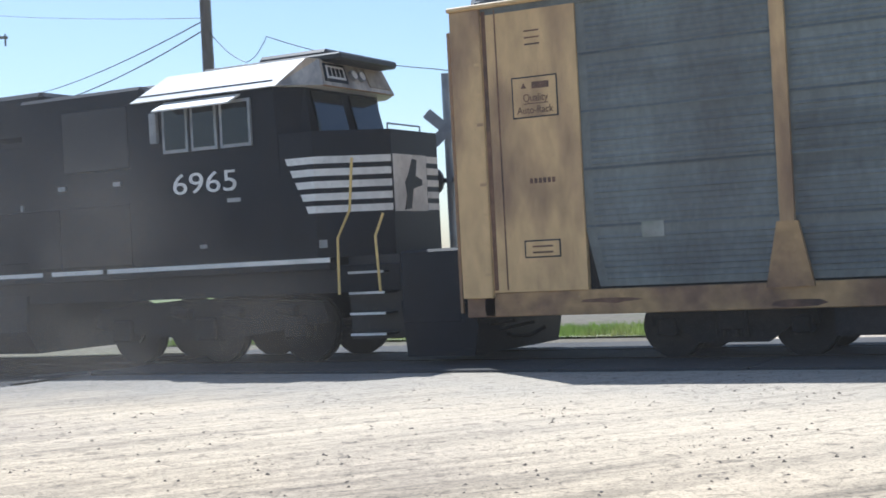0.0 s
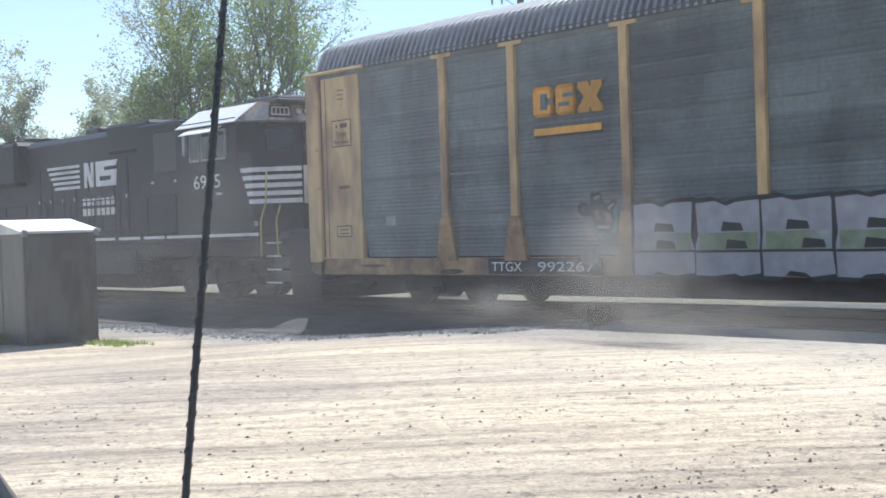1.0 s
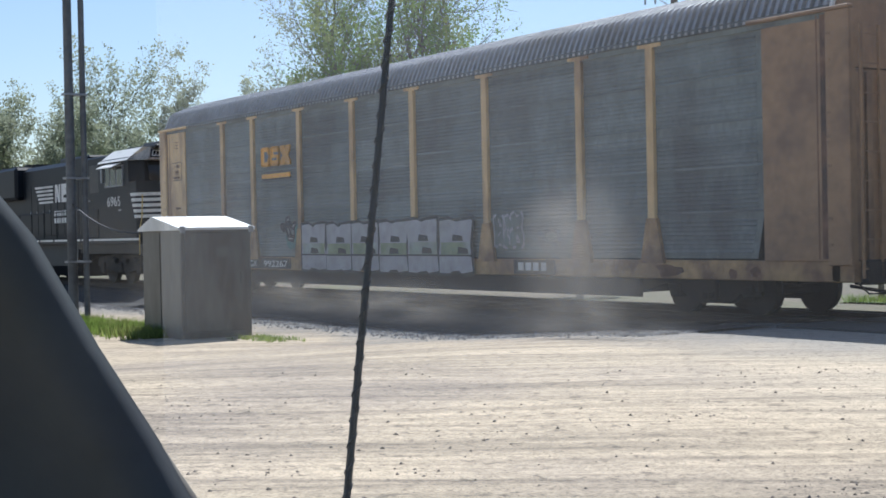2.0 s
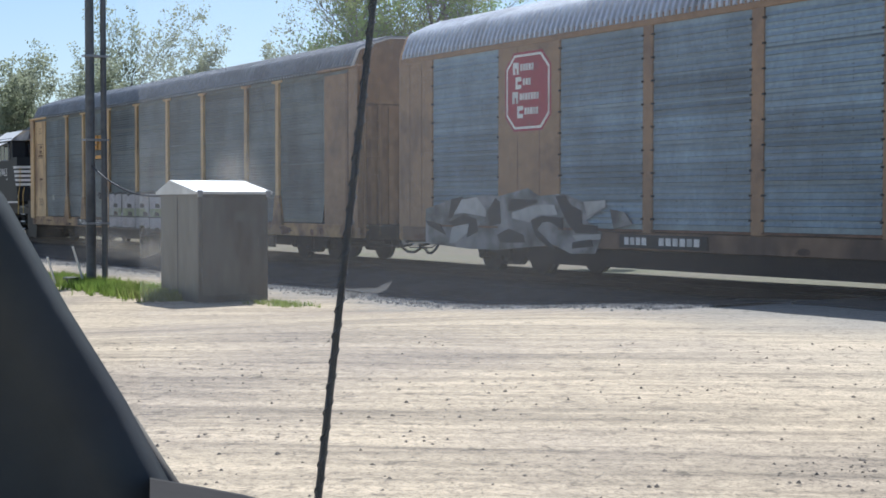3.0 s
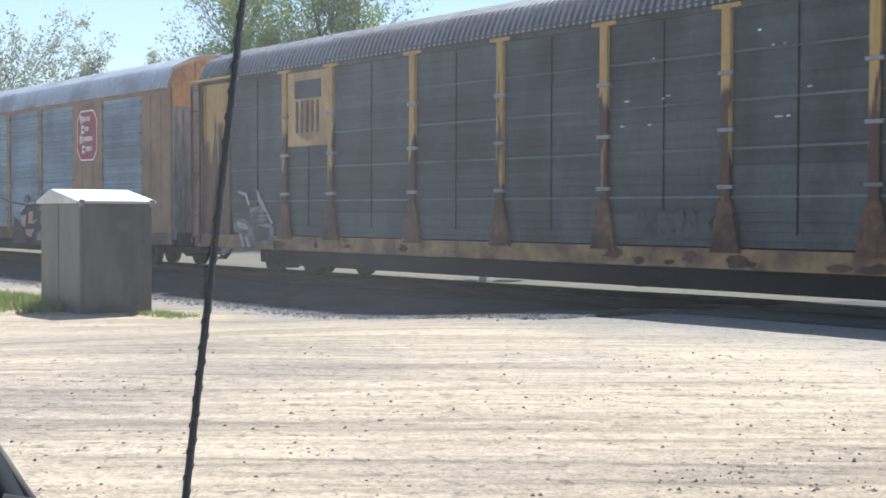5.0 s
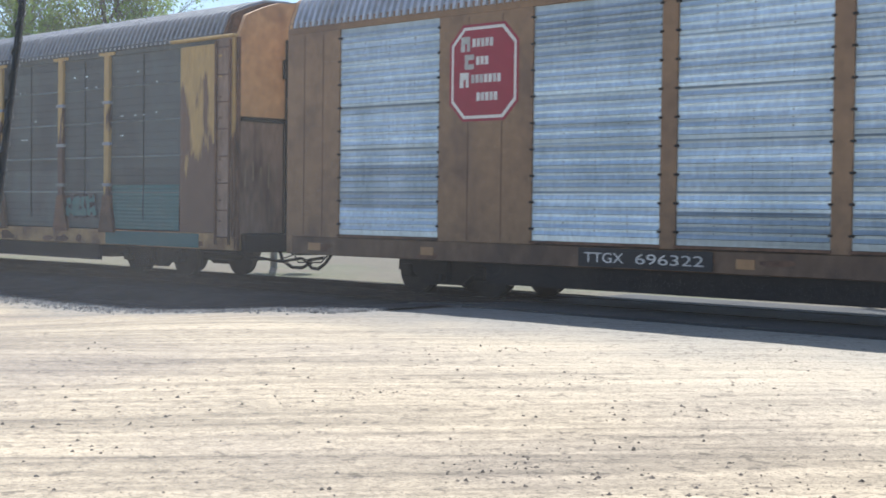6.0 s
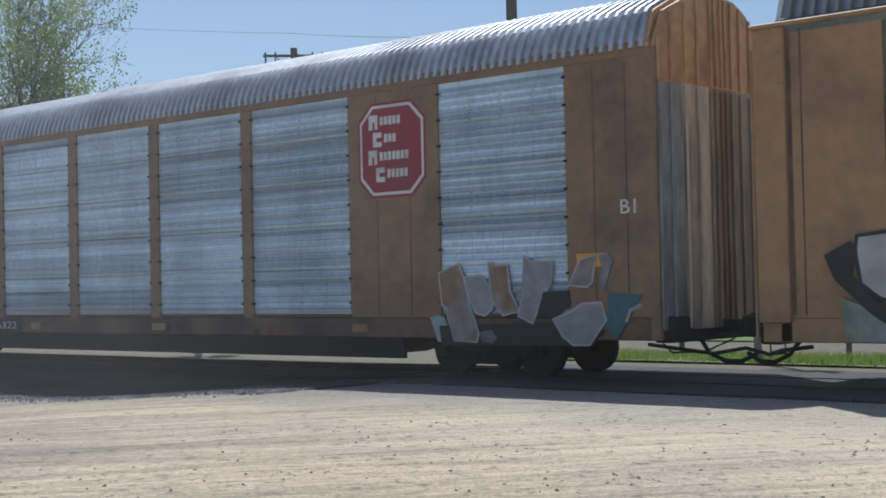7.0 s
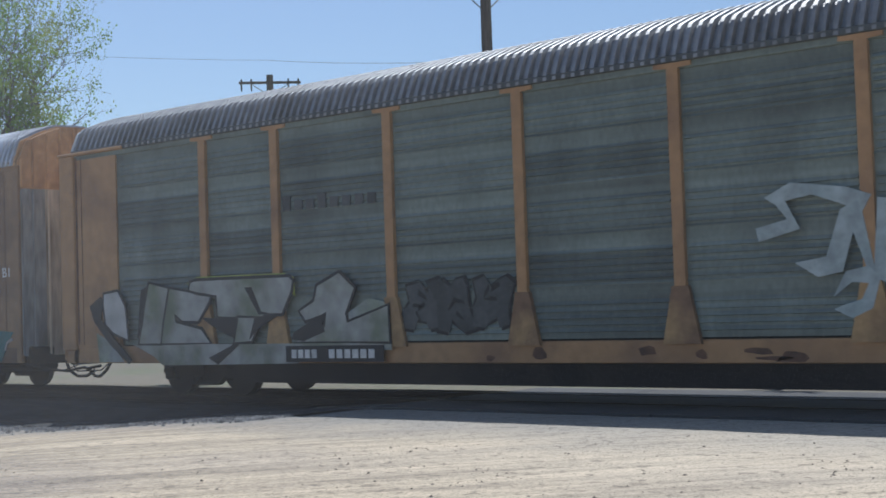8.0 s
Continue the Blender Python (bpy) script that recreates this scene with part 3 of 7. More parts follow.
def louvre_sheet(x0, x1, z0, z1, y, pitch=0.15, depth=0.02, cut=0.0, margin=0.03, course=0.755, ribs=5, seed=1):
    """A flat sheet facing -y with its lower corners cut, pressed into courses of drooping louvre ribs that stop short of its edges."""
    bm = bmesh.new()
    rng = random.Random(seed)
    back = y + 0.012

    def inset(z):
        return max(0.0, cut * (1 - (z - z0) / 0.75))
    bm.faces.new([bm.verts.new(p) for p in ((x0 + cut, back, z0), (x1 - cut, back, z0), (x1 - inset(z0 + 0.75), back, z0 + 0.75), (x1, back, z1), (x0, back, z1), (x0 + inset(z0 + 0.75), back, z0 + 0.75))])
    k = 0
    while z0 + 0.09 + k * course < z1 - 0.2:
        for r in range(ribs):
            low = z0 + 0.09 + k * course + r * pitch
            high = low + pitch * 0.66
            if high > z1 - 0.03:
                break
            d = depth * rng.uniform(0.55, 1.15)
            a, b = x0 + margin + inset(low), x1 - margin - inset(low)
            rows = [[bm.verts.new((x, back, high)), bm.verts.new((x, back - d, low + 0.012)), bm.verts.new((x, back, low))] for x in (a, b)]
            (p, q, w), (p1, q1, w1) = rows
            bm.faces.new((p, q, q1, p1))
            bm.faces.new((q, w, w1, q1))
            bm.faces.new((p, w, q))
            bm.faces.new((p1, q1, w1))
        k += 1
    bmesh.ops.recalc_face_normals(bm, faces=bm.faces)
    for f in bm.faces:
        if f.calc_center_median().y > back - 0.0005 and f.normal.y > 0:
            f.normal_flip()
    return bm


def ribbed_roof(x0, x1, start=1, pitch=0.17, depth=0.065, prof=ROOF):
    """Arched sheet with close cross ribs that stand out square to its curve, from the profile's point start upwards."""
    bm = bmesh.new()
    n = round((x1 - x0) / pitch)
    rows, out, last = [], [], len(prof) - 1
    for i in range(last + 1):
        (ya, za), (yb, zb) = prof[max(0, i - 1)], prof[min(last, i + 1)]
        d = math.hypot(yb - ya, zb - za)
        on = 1.0 if start <= i <= last - start else 0.0
        out.append((-(zb - za) / d * on, (yb - ya) / d * on))
    for k in range(n):
        for f, d in ((0.0, 0), (0.45, 0), (0.55, depth), (0.92, depth)):
            x = x0 + (k + f) * (x1 - x0) / n
            rows.append([bm.verts.new((x, y + d * o[0], z + d * o[1])) for (y, z), o in zip(prof, out)])
    rows.append([bm.verts.new((x1, y, z)) for y, z in prof])
    for r0, r1 in zip(rows, rows[1:]):
        for i in range(len(prof) - 1):
            bm.faces.new((r0[i], r1[i], r1[i + 1], r0[i + 1]))
    return bm


def wheelset(parent, x, r, name="wheelset", gauge=0.7525):
    bm = bmesh.new()
    for s in (-1, 1):
        y = s * gauge
        disc(bm, 0, y - 0.07, y + 0.07, 0, r, 28)
        disc(bm, 0, y - s * 0.07 - 0.015, y - s * 0.07 + 0.015, 0, r + 0.028, 28)
        disc(bm, 0, y + s * 0.08 - 0.03, y + s * 0.08 + 0.03, 0, r * 0.35, 12)
    disc(bm, 0, -1.05, 1.05, 0, 0.085, 10)
    ob = part(name, bm, "wheel", parent)
    ob.location = (x, 0, r)
    return ob


WHEELS = []


def freight_truck(car, xc, base=1.78, r=0.42):
    """Two-axle truck: side frames with spring nests, bolster, bearing boxes, wheelsets."""
    bm = bmesh.new()
    box(bm, xc - 0.2, xc + 0.2, -1.15, 1.15, 0.36, 0.62, 0.02)
    bolster = part("truck", bm, "under", car, "grimy two-axle truck")
    for s in (-1, 1):
        y0, y1 = s * 1.0 - 0.07, s * 1.0 + 0.07
        b2 = bmesh.new()
        h = base / 2
        prism(b2, [(xc - h - 0.22, 0.42), (xc - h - 0.2, 0.62), (xc - h + 0.15, 0.66), (xc - 0.42, 0.78), (xc + 0.42, 0.78), (xc + h - 0.15, 0.66),
                   (xc + h + 0.2, 0.62), (xc + h + 0.22, 0.42), (xc + h - 0.15, 0.40), (xc + 0.45, 0.2), (xc - 0.45, 0.2), (xc - h + 0.15, 0.40)], y0, y1)
        part("side_frame", b2, "under", bolster)
        for k in (-0.16, 0.0, 0.16):
            part("spring", tube(bmesh.new(), [(xc + k, s * 1.09, 0.27), (xc + k, s * 1.09, 0.47)], 0.06, 8), "under", bolster)
        for k in (-h, h):
            part("bearing_box", boxes((xc + k - 0.13, xc + k + 0.13, s * 1.0 - 0.13, s * 1.0 + 0.13, 0.30, 0.54), bevel=0.03), "under", bolster)
    for k in (-base / 2, base / 2):
        WHEELS.append((wheelset(car, xc + k, r), xc + k, r))


def coupler(car, x, s):
    """Coupler with knuckle, cut lever and air hose; s is the way it points."""
    bm = boxes((min(x, x + s * 0.85), max(x, x + s * 0.85), -0.09, 0.09, 0.70, 0.90), bevel=0.02)
    box(bm, min(x + s * 0.62, x + s * 0.92), max(x + s * 0.62, x + s * 0.92), -0.17, 0.13, 0.64, 0.96, 0.04)
    part("coupler", bm, "under", car)
    part("end_sill", boxes((min(x - s * 0.1, x + s * 0.22), max(x - s * 0.1, x + s * 0.22), -1.42, 1.42, 0.60, 0.98), bevel=0.03), "under", car)
    part("brake_pipe", tube(bmesh.new(), [(x - s * 0.4, -1.1, 0.56), (x + s * 0.1, -1.05, 0.50), (x + s * 0.45, -0.7, 0.42), (x + s * 0.9, -0.55, 0.5)], 0.03, 6), "under", car)
    part("cut_lever", tube(bmesh.new(), [(x + s * 0.05, -1.45, 0.62), (x + s * 0.12, -1.3, 0.46), (x + s * 0.25, -0.6, 0.44), (x + s * 0.5, -0.15, 0.62)], 0.014, 6), "under", car)
    part("air_hose", tube(bmesh.new(), [(x + s * 0.1, -0.45, 0.62), (x + s * 0.25, -0.48, 0.42), (x + s * 0.5, -0.45, 0.30), (x + s * 0.75, -0.40, 0.30), (x + s * 0.98, -0.35, 0.42)], 0.034, 7), "under", car)


def ladder(car, x, y, z0, z1, w, mat, n=None, axis="x"):
    lad = None
    for d in (0, w):
        p = (x + d, y, 0) if axis == "x" else (x, y + d, 0)
        b = boxes((p[0] - 0.02, p[0] + 0.02, p[1] - 0.02, p[1] + 0.02, z0, z1))
        if lad is None:
            lad = part("ladder", b, mat, car)
        else:
            part("stile", b, mat, lad)
    n = n or int((z1 - z0) / 0.42)
    for k in range(n):
        z = z0 + 0.15 + k * (z1 - z0 - 0.3) / max(1, n - 1)
        e = (x + w, y, z) if axis == "x" else (x, y + w, z)
        part("rung", tube(bmesh.new(), [(x, y, z), e], 0.013, 5), mat, lad)


def end_wall(car, x, s, frame_mat, top_mat, door_mat, z_split=4.0, inset=0.0):
    """The car's end: corner posts, a fixed upper sheet under the roof's curve, and two ribbed radial doors."""
    xe = x - s * inset
    prof = [(y * 0.98, z - 0.02) for y, z in ROOF_LOW]
    b = bmesh.new()
    prism(b, [(-1.545, z_split)] + prof + [(1.545, z_split)], min(xe - s * 0.10, xe), max(xe - s * 0.10, xe), "yz")
    end = part("end_wall", b, top_mat, car)
    for y0 in (-1.36, 0.02):
        rows = [(min(xe - s * 0.09, xe - s * 0.02), max(xe - s * 0.09, xe - s * 0.02), y0, y0 + 1.34, 0.72, z_split - 0.02)]
        for k in range(4):
            yy = y0 + 0.12 + k * 0.32
            rows.append((min(xe - s * 0.02, xe + s * 0.035), max(xe - s * 0.02, xe + s * 0.035), yy, yy + 0.13, 0.80, z_split - 0.08))
        door = part("end_door", boxes(rows[0], bevel=0.008), door_mat, car)
        for row in rows[1:]:
            part("rib", boxes(row, bevel=0.008), door_mat, door)
    for sy in (-1, 1):
        y0, y1 = sorted((sy * 1.585, sy * 1.38))
        part("corner_post", boxes((min(xe - s * 0.16, xe + s * 0.02), max(xe - s * 0.16, xe + s * 0.02), y0, y1, SILL_LOW, EAVE), bevel=0.015), frame_mat, car)
    return end


def radial_end(car, x, s, frame_mat, top_mat):
    """Bulging end doors of upright steel leaves with standing ribs: painted above, bare, cream and grimy below."""
    def out(y):
        return x + s * (0.02 + 0.14 * (1 - (y / 1.58) ** 2))
    leaves = ((-1.585, -0.98, "galv_blue"), (-0.98, -0.30, "cream"), (-0.30, 0.0, "cream_dirty"), (0.004, 0.30, "brown"), (0.30, 0.98, "cream_dirty"), (0.98, 1.585, "galv_blue"))
    for y0, y1, mat in leaves:
        def roof_at(y):
            return np.interp(y, [p[0] for p in ROOF], [p[1] for p in ROOF]) - 0.02
        for low, high, m in ((0.78, 4.36, mat), (4.362, None, top_mat)):
            bm = bmesh.new()
            pts = []
            for k in range(4):
                y = y0 + (y1 - y0) * k / 3
                pts.append((y, out(y)))
            a = [bm.verts.new((xx, y, low)) for y, xx in pts] + [bm.verts.new((xx - s * 0.05, y, low)) for y, xx in pts[::-1]]
            b = [bm.verts.new((xx, y, high or roof_at(y))) for y, xx in pts] + [bm.verts.new((xx - s * 0.05, y, high or roof_at(y))) for y, xx in pts[::-1]]
            n = len(a)
            bm.faces.new(a)
            bm.faces.new(b[::-1])
            for k in range(n):
                bm.faces.new((a[k], b[k], b[(k + 1) % n], a[(k + 1) % n]))
            bmesh.ops.recalc_face_normals(bm, faces=bm.faces)
            leaf = part("end_door", bm, m, car)
            for f in (0.06, 0.50):
                y = y0 + (y1 - y0) * f
                xx = out(y)
                part("rib", boxes((min(xx, xx + s * 0.035), max(xx, xx + s * 0.035), y, y + 0.045, low + 0.02, (high or roof_at(y)) - 0.04), bevel=0.008), m, leaf)
    for sy in (-1, 1):
        y0, y1 = sorted((sy * 1.598, sy * 1.50))
        part("corner_post", boxes((min(x - s * 0.14, x + s * 0.03), max(x - s * 0.14, x + s * 0.03), y0, y1, SILL_LOW, EAVE), bevel=0.015), frame_mat, car)


def flat_end(car, x, s, top_mat, low_mat, split):
    """A plain sheet end: bright paint above, bare rusty doors with a sooty gap below, a ladder bay at the corner."""
    part("end_wall", prism(bmesh.new(), [(-1.50, split)] + [(y * 0.95, z - 0.03) for y, z in ROOF_LOW] + [(1.50, split)], min(x - s * 0.1, x), max(x - s * 0.1, x), "yz"), top_mat, car)
    for y0, y1 in ((-1.46, -0.36), (-0.30, 0.66), (0.72, 1.46)):
        door = part("end_door", boxes((min(x - s * 0.09, x - s * 0.02), max(x - s * 0.09, x - s * 0.02), y0, y1, 0.95, split - 0.02), bevel=0.01), low_mat, car)
        part("header", boxes((min(x - s * 0.02, x + s * 0.03), max(x - s * 0.02, x + s * 0.03), y0, y1, split - 0.10, split - 0.03), bevel=0.008), "under", door)
        for k in range(5):
            yk = y0 + (y1 - y0) * (0.1 + 0.18 * k)
            part("scrape", boxes((min(x - s * 0.022, x - s * 0.016), max(x - s * 0.022, x - s * 0.016), yk, yk + 0.03, 1.9 + 0.12 * (k % 3), 2.3 + 0.1 * (k % 2))), "cream_dirty", door)
    part("lock_bar", tube(bmesh.new(), [(x + s * 0.04, -0.33, 0.9), (x + s * 0.04, -0.33, 4.9)], 0.03, 8), "under", car)
    part("lock_box", boxes((min(x, x + s * 0.1), max(x, x + s * 0.1), -0.42, -0.26, 4.1, 4.5), bevel=0.02), "under", car)
    for sy in (-1, 1):
        y0, y1 = sorted((sy * 1.585, sy * 1.48))
        part("corner_post", boxes((min(x - s * 0.1, x + s * 0.02), max(x - s * 0.1, x + s * 0.02), y0, y1, SILL_LOW, EAVE), bevel=0.015), "rust", car)


def graffiti_ground(car, y):
    """The piece's base: an empty group of sprayed shapes, counted so that each lies over the last."""
    return [car, y, 0]


def sprayed(sheet, name, mat, pts, line=None, edge=0.0):
    """One sprayed shape on the car's side, with its outline behind it."""
    car, y, k = sheet
    sheet[2] += 1
    front = y - 0.0011 * k
    if line:
        n = len(pts)
        area = sum(pts[i][0] * pts[(i + 1) % n][1] - pts[(i + 1) % n][0] * pts[i][1] for i in range(n))
        turn = 1 if area > 0 else -1
        big = []
        for i in range(n):
            p, q, r = Vector(pts[i - 1]), Vector(pts[i]), Vector(pts[(i + 1) % n])
            d0, d1 = (q - p).normalized(), (r - q).normalized()
            m = Vector((d0.y + d1.y, -d0.x - d1.x))
            m = m / max(0.5, m.length) * turn * edge * 1.2
            big.append((q.x + m.x, q.y + m.y))
        rim = part("outline", prism(bmesh.new(), big, front - 0.0004, y + 0.006), line, car)
        part("graffiti_" + name, prism(bmesh.new(), pts, front - 0.001, y + 0.003), mat, rim)
    else:
        part("graffiti_" + name, prism(bmesh.new(), pts, front - 0.001, y + 0.006), mat, car, "sprayed graffiti shape")


def graffiti(car, x0, x1, z0, z1, seed, fill, line, letters, y=NEAR - 0.012, glow=None, label="spray-painted graffiti letter", edge=0.045, boxy=0.0):
    """Fat angular spray-paint letters, each an outline sheet with a paler fill and dark marks before it. Shapes of no word."""
    rng = random.Random(seed)
    w = (x1 - x0) / letters
    for k in range(letters):
        a = x0 + k * w + rng.uniform(-0.06, 0.02) * w * (1 - boxy)
        b = a + w * (0.975 if boxy else rng.uniform(0.86, 1.08))
        ww = b - a
        top, low = z1 - rng.random() * 0.22 * (z1 - z0) * (1 - boxy), z0 + rng.random() * 0.10 * (z1 - z0) * (1 - boxy)
        h = top - low
        j = (1 - boxy) * 0.8 + 0.12
        sl = rng.uniform(-0.2, 0.2) * ww * (1 - boxy)
        pts = [(a + rng.uniform(-0.06, 0.04) * ww * j, low), (a + 0.30 * ww, low - 0.05 * h * j), (a + 0.38 * ww, low + rng.uniform(0.0, 0.28) * h * j), (a + 0.60 * ww, low + rng.uniform(0.0, 0.2) * h * j),
               (a + 0.68 * ww, low - 0.05 * h * j), (b + rng.uniform(-0.1, 0.12) * ww * j, low + 0.03 * h), (b + rng.uniform(-0.2, 0.1) * ww * j + sl * 0.4, low + 0.36 * h),
               (b - rng.uniform(0.0, 0.3) * ww * j + sl * 0.6, low + 0.52 * h), (b + rng.uniform(-0.1, 0.14) * ww * j + sl, top - 0.16 * h * j), (b - 0.14 * ww * j + sl, top + rng.uniform(0, 0.1) * h * j),
               (a + 0.62 * ww + sl, top - rng.uniform(0.0, 0.12) * h * j), (a + 0.48 * ww + sl, top - rng.uniform(0.05, 0.3) * h * j), (a + 0.3 * ww + sl, top + 0.05 * h * j),
               (a + rng.uniform(-0.12, 0.06) * ww * j + sl, top - 0.05 * h * j), (a + rng.uniform(0.0, 0.2) * ww * j + sl * 0.6, low + 0.56 * h), (a - 0.04 * ww * j, low + 0.40 * h)]
        cx, cz = sum(p[0] for p in pts) / len(pts), sum(p[1] for p in pts) / len(pts)
        t = edge
        big = [(p[0] + t * (1 if p[0] > cx else -1), p[1] + t * (1 if p[1] > cz else -1)) for p in pts]
        lift = 0.0012 * (k % 3)
        letter = part("graffiti_letter", prism(bmesh.new(), big, y - lift, y + 0.005), line, car, label)
        part("fill", prism(bmesh.new(), pts, y - 0.006 - lift, y), fill, letter)
        cuts = [(0.34 + 0.06 * (k % 2), 0.60), (0.36 + 0.1 * (k % 3), 0.36)] if boxy else [(rng.uniform(0.2, 0.5), rng.uniform(0.2, 0.75)) for _ in range(4)]
        for fx, fz in cuts:
            mx, mz = a + fx * ww, low + fz * h
            mw, mh = (0.34 * ww, 0.10 * h) if boxy else (rng.uniform(0.12, 0.4) * ww, rng.uniform(0.03, 0.12) * h)
            sk = 0 if boxy else rng.uniform(-0.22, 0.22) * h
            part("mark", prism(bmesh.new(), [(mx, mz), (mx + mw, mz + sk), (mx + mw * 0.9, mz + sk + mh), (mx + mw * 0.1, mz + mh * 1.3)], y - 0.011 - lift, y - 0.007 - lift), line, letter)
        if boxy:
            part("middle_fill", boxes((a + 0.06, b - 0.06, y - 0.008 - lift, y - 0.005, low + 0.34 * h, low + 0.58 * h)), "glime_dull", letter)
            part("cross_line", boxes((a, b, y - 0.010 - lift, y - 0.005, low + 0.31 * h, low + 0.345 * h)), line, letter)
        if glow:
            n = 9
            up = [(a - 0.05 + (ww + 0.1) * i / n + sl, top + 0.06 + 0.05 * math.sin(i * 1.3 + seed + k) * j) for i in range(n + 1)]
            part("halo", prism(bmesh.new(), up + [(p[0], p[1] - 0.10) for p in up[::-1]], y + 0.001, y + 0.006), glow, letter)


def octagon_sign(car, xc, zc, w, h, y, bars):
    """Red octagonal emblem board with a white border; its writing as plain bars."""
    def octo(w, h, c):
        return [(xc - w / 2 + c, zc - h / 2), (xc + w / 2 - c, zc - h / 2), (xc + w / 2, zc - h / 2 + c), (xc + w / 2, zc + h / 2 - c),
                (xc + w / 2 - c, zc + h / 2), (xc - w / 2 + c, zc + h / 2), (xc - w / 2, zc + h / 2 - c), (xc - w / 2, zc - h / 2 + c)]
    sign = part("emblem_board", prism(bmesh.new(), octo(w, h, 0.30), y - 0.006, y), "red", car, "dark red octagonal board with a white border")
    part("border", prism(bmesh.new(), octo(w - 0.09, h - 0.09, 0.28), y - 0.009, y - 0.005), "white", sign)
    part("face", prism(bmesh.new(), octo(w - 0.19, h - 0.19, 0.26), y - 0.012, y - 0.008), "red", sign)
    for k, (a, count, big) in enumerate(bars):
        z = zc + h * 0.30 - k * h * 0.185
        x = xc - 0.48 + a
        if big:
            one = part("initial_bar", boxes((x - 0.02, x + 0.18, y - 0.016, y - 0.011, z - 0.125, z + 0.12)), "number", sign)
            part("gap", boxes((x + (0.06 if k % 2 else 0.07), x + (0.185 if k % 2 else 0.115), y - 0.019, y - 0.015, z - (0.04 if k % 2 else 0.125), z + (0.03 if k % 2 else 0.0))), "red", one)
            x += 0.235
        for i in range(count):
            part("letter_bar", boxes((x + i * 0.096, x + i * 0.096 + 0.072, y - 0.016, y - 0.011, z - 0.06 + 0.004 * (i % 2), z + 0.08)), "number", sign)


def autorack(name, label, u0, L, posts, panels, kind, paint, sheet, sheet_for=None, ends=("yellow", "yellow", "cream"), split=4.0, last=None):
    """Tall enclosed auto carrier on a low flat car. posts: centres; panels: (x0, x1) of each ribbed sheet, from the car's end at 0."""
    car = thing(name, label, "rail car", "autorack cars of the train")
    paint_0 = paint
    # flat car: deck, side sills, centre sill
    part("deck", boxes((0.15, L - 0.15, -1.38, 1.38, 0.78, 0.96)), "under", car)
    for s in (-1, 1):
        y0, y1 = sorted((s * 1.585, s * 1.38))
        part("side_sill", boxes((0.02, L - 0.02, y0, y1, SILL_LOW, SILL_TOP), bevel=0.012), "yellow_dirty" if paint in ("peeling", "yellow") else "sill_brown" if kind == "flush" else paint, car)
    sill = bmesh.new()
    prism(sill, [(0.4, 0.85), (0.4, 0.62), (5.0, 0.60), (6.2, 0.30), (L - 6.2, 0.30), (L - 5.0, 0.60), (L - 0.4, 0.62), (L - 0.4, 0.85)], -0.42, 0.42)
    part("centre_sill", sill, "under", car)
    part("skirt", boxes((5.0, L - 5.0, -1.5, -1.42, 0.29, 0.66)), "under", car)
    part("brake_reservoir", disc(bmesh.new(), L * 0.58, -1.3, -0.6, 0.42, 0.16, 14), "under", car)
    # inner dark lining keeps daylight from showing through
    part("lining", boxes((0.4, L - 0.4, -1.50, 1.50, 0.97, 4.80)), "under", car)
    for s in (-1, 1):
        y0, y1 = sorted((s * 1.60, s * 1.50))
        part("top_rail", boxes((0.02, L - 0.02, y0 - 0.008, y1, EAVE - 0.11, EAVE + (0.10 if kind == "flush" else 0.0)), bevel=0.01), paint if kind == "flush" else sheet, car)
    # sheets
    for i, (a, b) in enumerate(panels):
        mat = (sheet_for or {}).get(i, sheet)
        if kind == "flush":
            p = part("panel", louvre_sheet(a, b, 1.03, 4.80, -1.578, 0.112, 0.030, margin=0.025, ribs=6, seed=i + 5), mat, car)
            for k in (1, 2, 3):                  # columns of small vent holes
                xk = a + (b - a) * k / 4 + 0.02
                if VENT[0] is None:
                    VENT[0] = part("vent_holes", boxes(*[(-0.007, 0.007, -1.5745, -1.560, 1.2 + 0.056 * q, 1.216 + 0.056 * q) for q in range(62) if q % 13 < 7]), "under", p).data
                    p.children[0].location.x = xk
                else:
                    hole = new("vent_holes", VENT[0])
                    hole.parent, hole.location.x = p, xk
        else:
            rib = {"yellow": (0.076, 0.018, 8), "peeling": (0.15, 0.006, 4), "orange": (0.10, 0.032, 5)}[paint_0]
            p = part("panel", louvre_sheet(a, b, 1.0, EAVE - 0.10, -1.578, rib[0], rib[1], 0.16, 0.13, 0.755, rib[2], i + 7), mat, car)
        if kind == "flush":
            for k in range(9):
                z = 1.22 + k * 0.42
                for xx in (a, b):
                    c = part("clip", boxes((xx - 0.035, xx + 0.035, NEAR - 0.006, -1.565, z - 0.018, z + 0.018)), "under", p) if CLIP[0] is None else new("clip", CLIP[0])
                    if CLIP[0] is None:
                        c.data.transform(Matrix.Translation((-xx, 0, -z)))
                        CLIP[0] = c.data
                    c.parent, c.location = p, (xx, 0, z)
        elif paint == "peeling":
            part("seam", boxes(((a + b) / 2 - 0.012, (a + b) / 2 + 0.012, -1.583, -1.57, 1.2, EAVE - 0.14)), "under", p)
        for k in range(4):                       # bolted sheet laps
            z = 1.03 + (k + 1) * 0.76
            lap = prism(bmesh.new(), [(-1.562, z + 0.03), (-1.588, z - 0.004), (-1.588, z - 0.014), (-1.562, z - 0.014)], a + 0.01, b - 0.01, "yz")
            # on the peeling car a paler grey paints sky light on the lips
            part("lap_strip", lap, "grey_a" if paint_0 == "peeling" else mat, p)
    part("panel", rib_sheet(0.4, L - 0.4, 1.0, 4.80, 1.56, 0.3, 0.02), sheet, car)
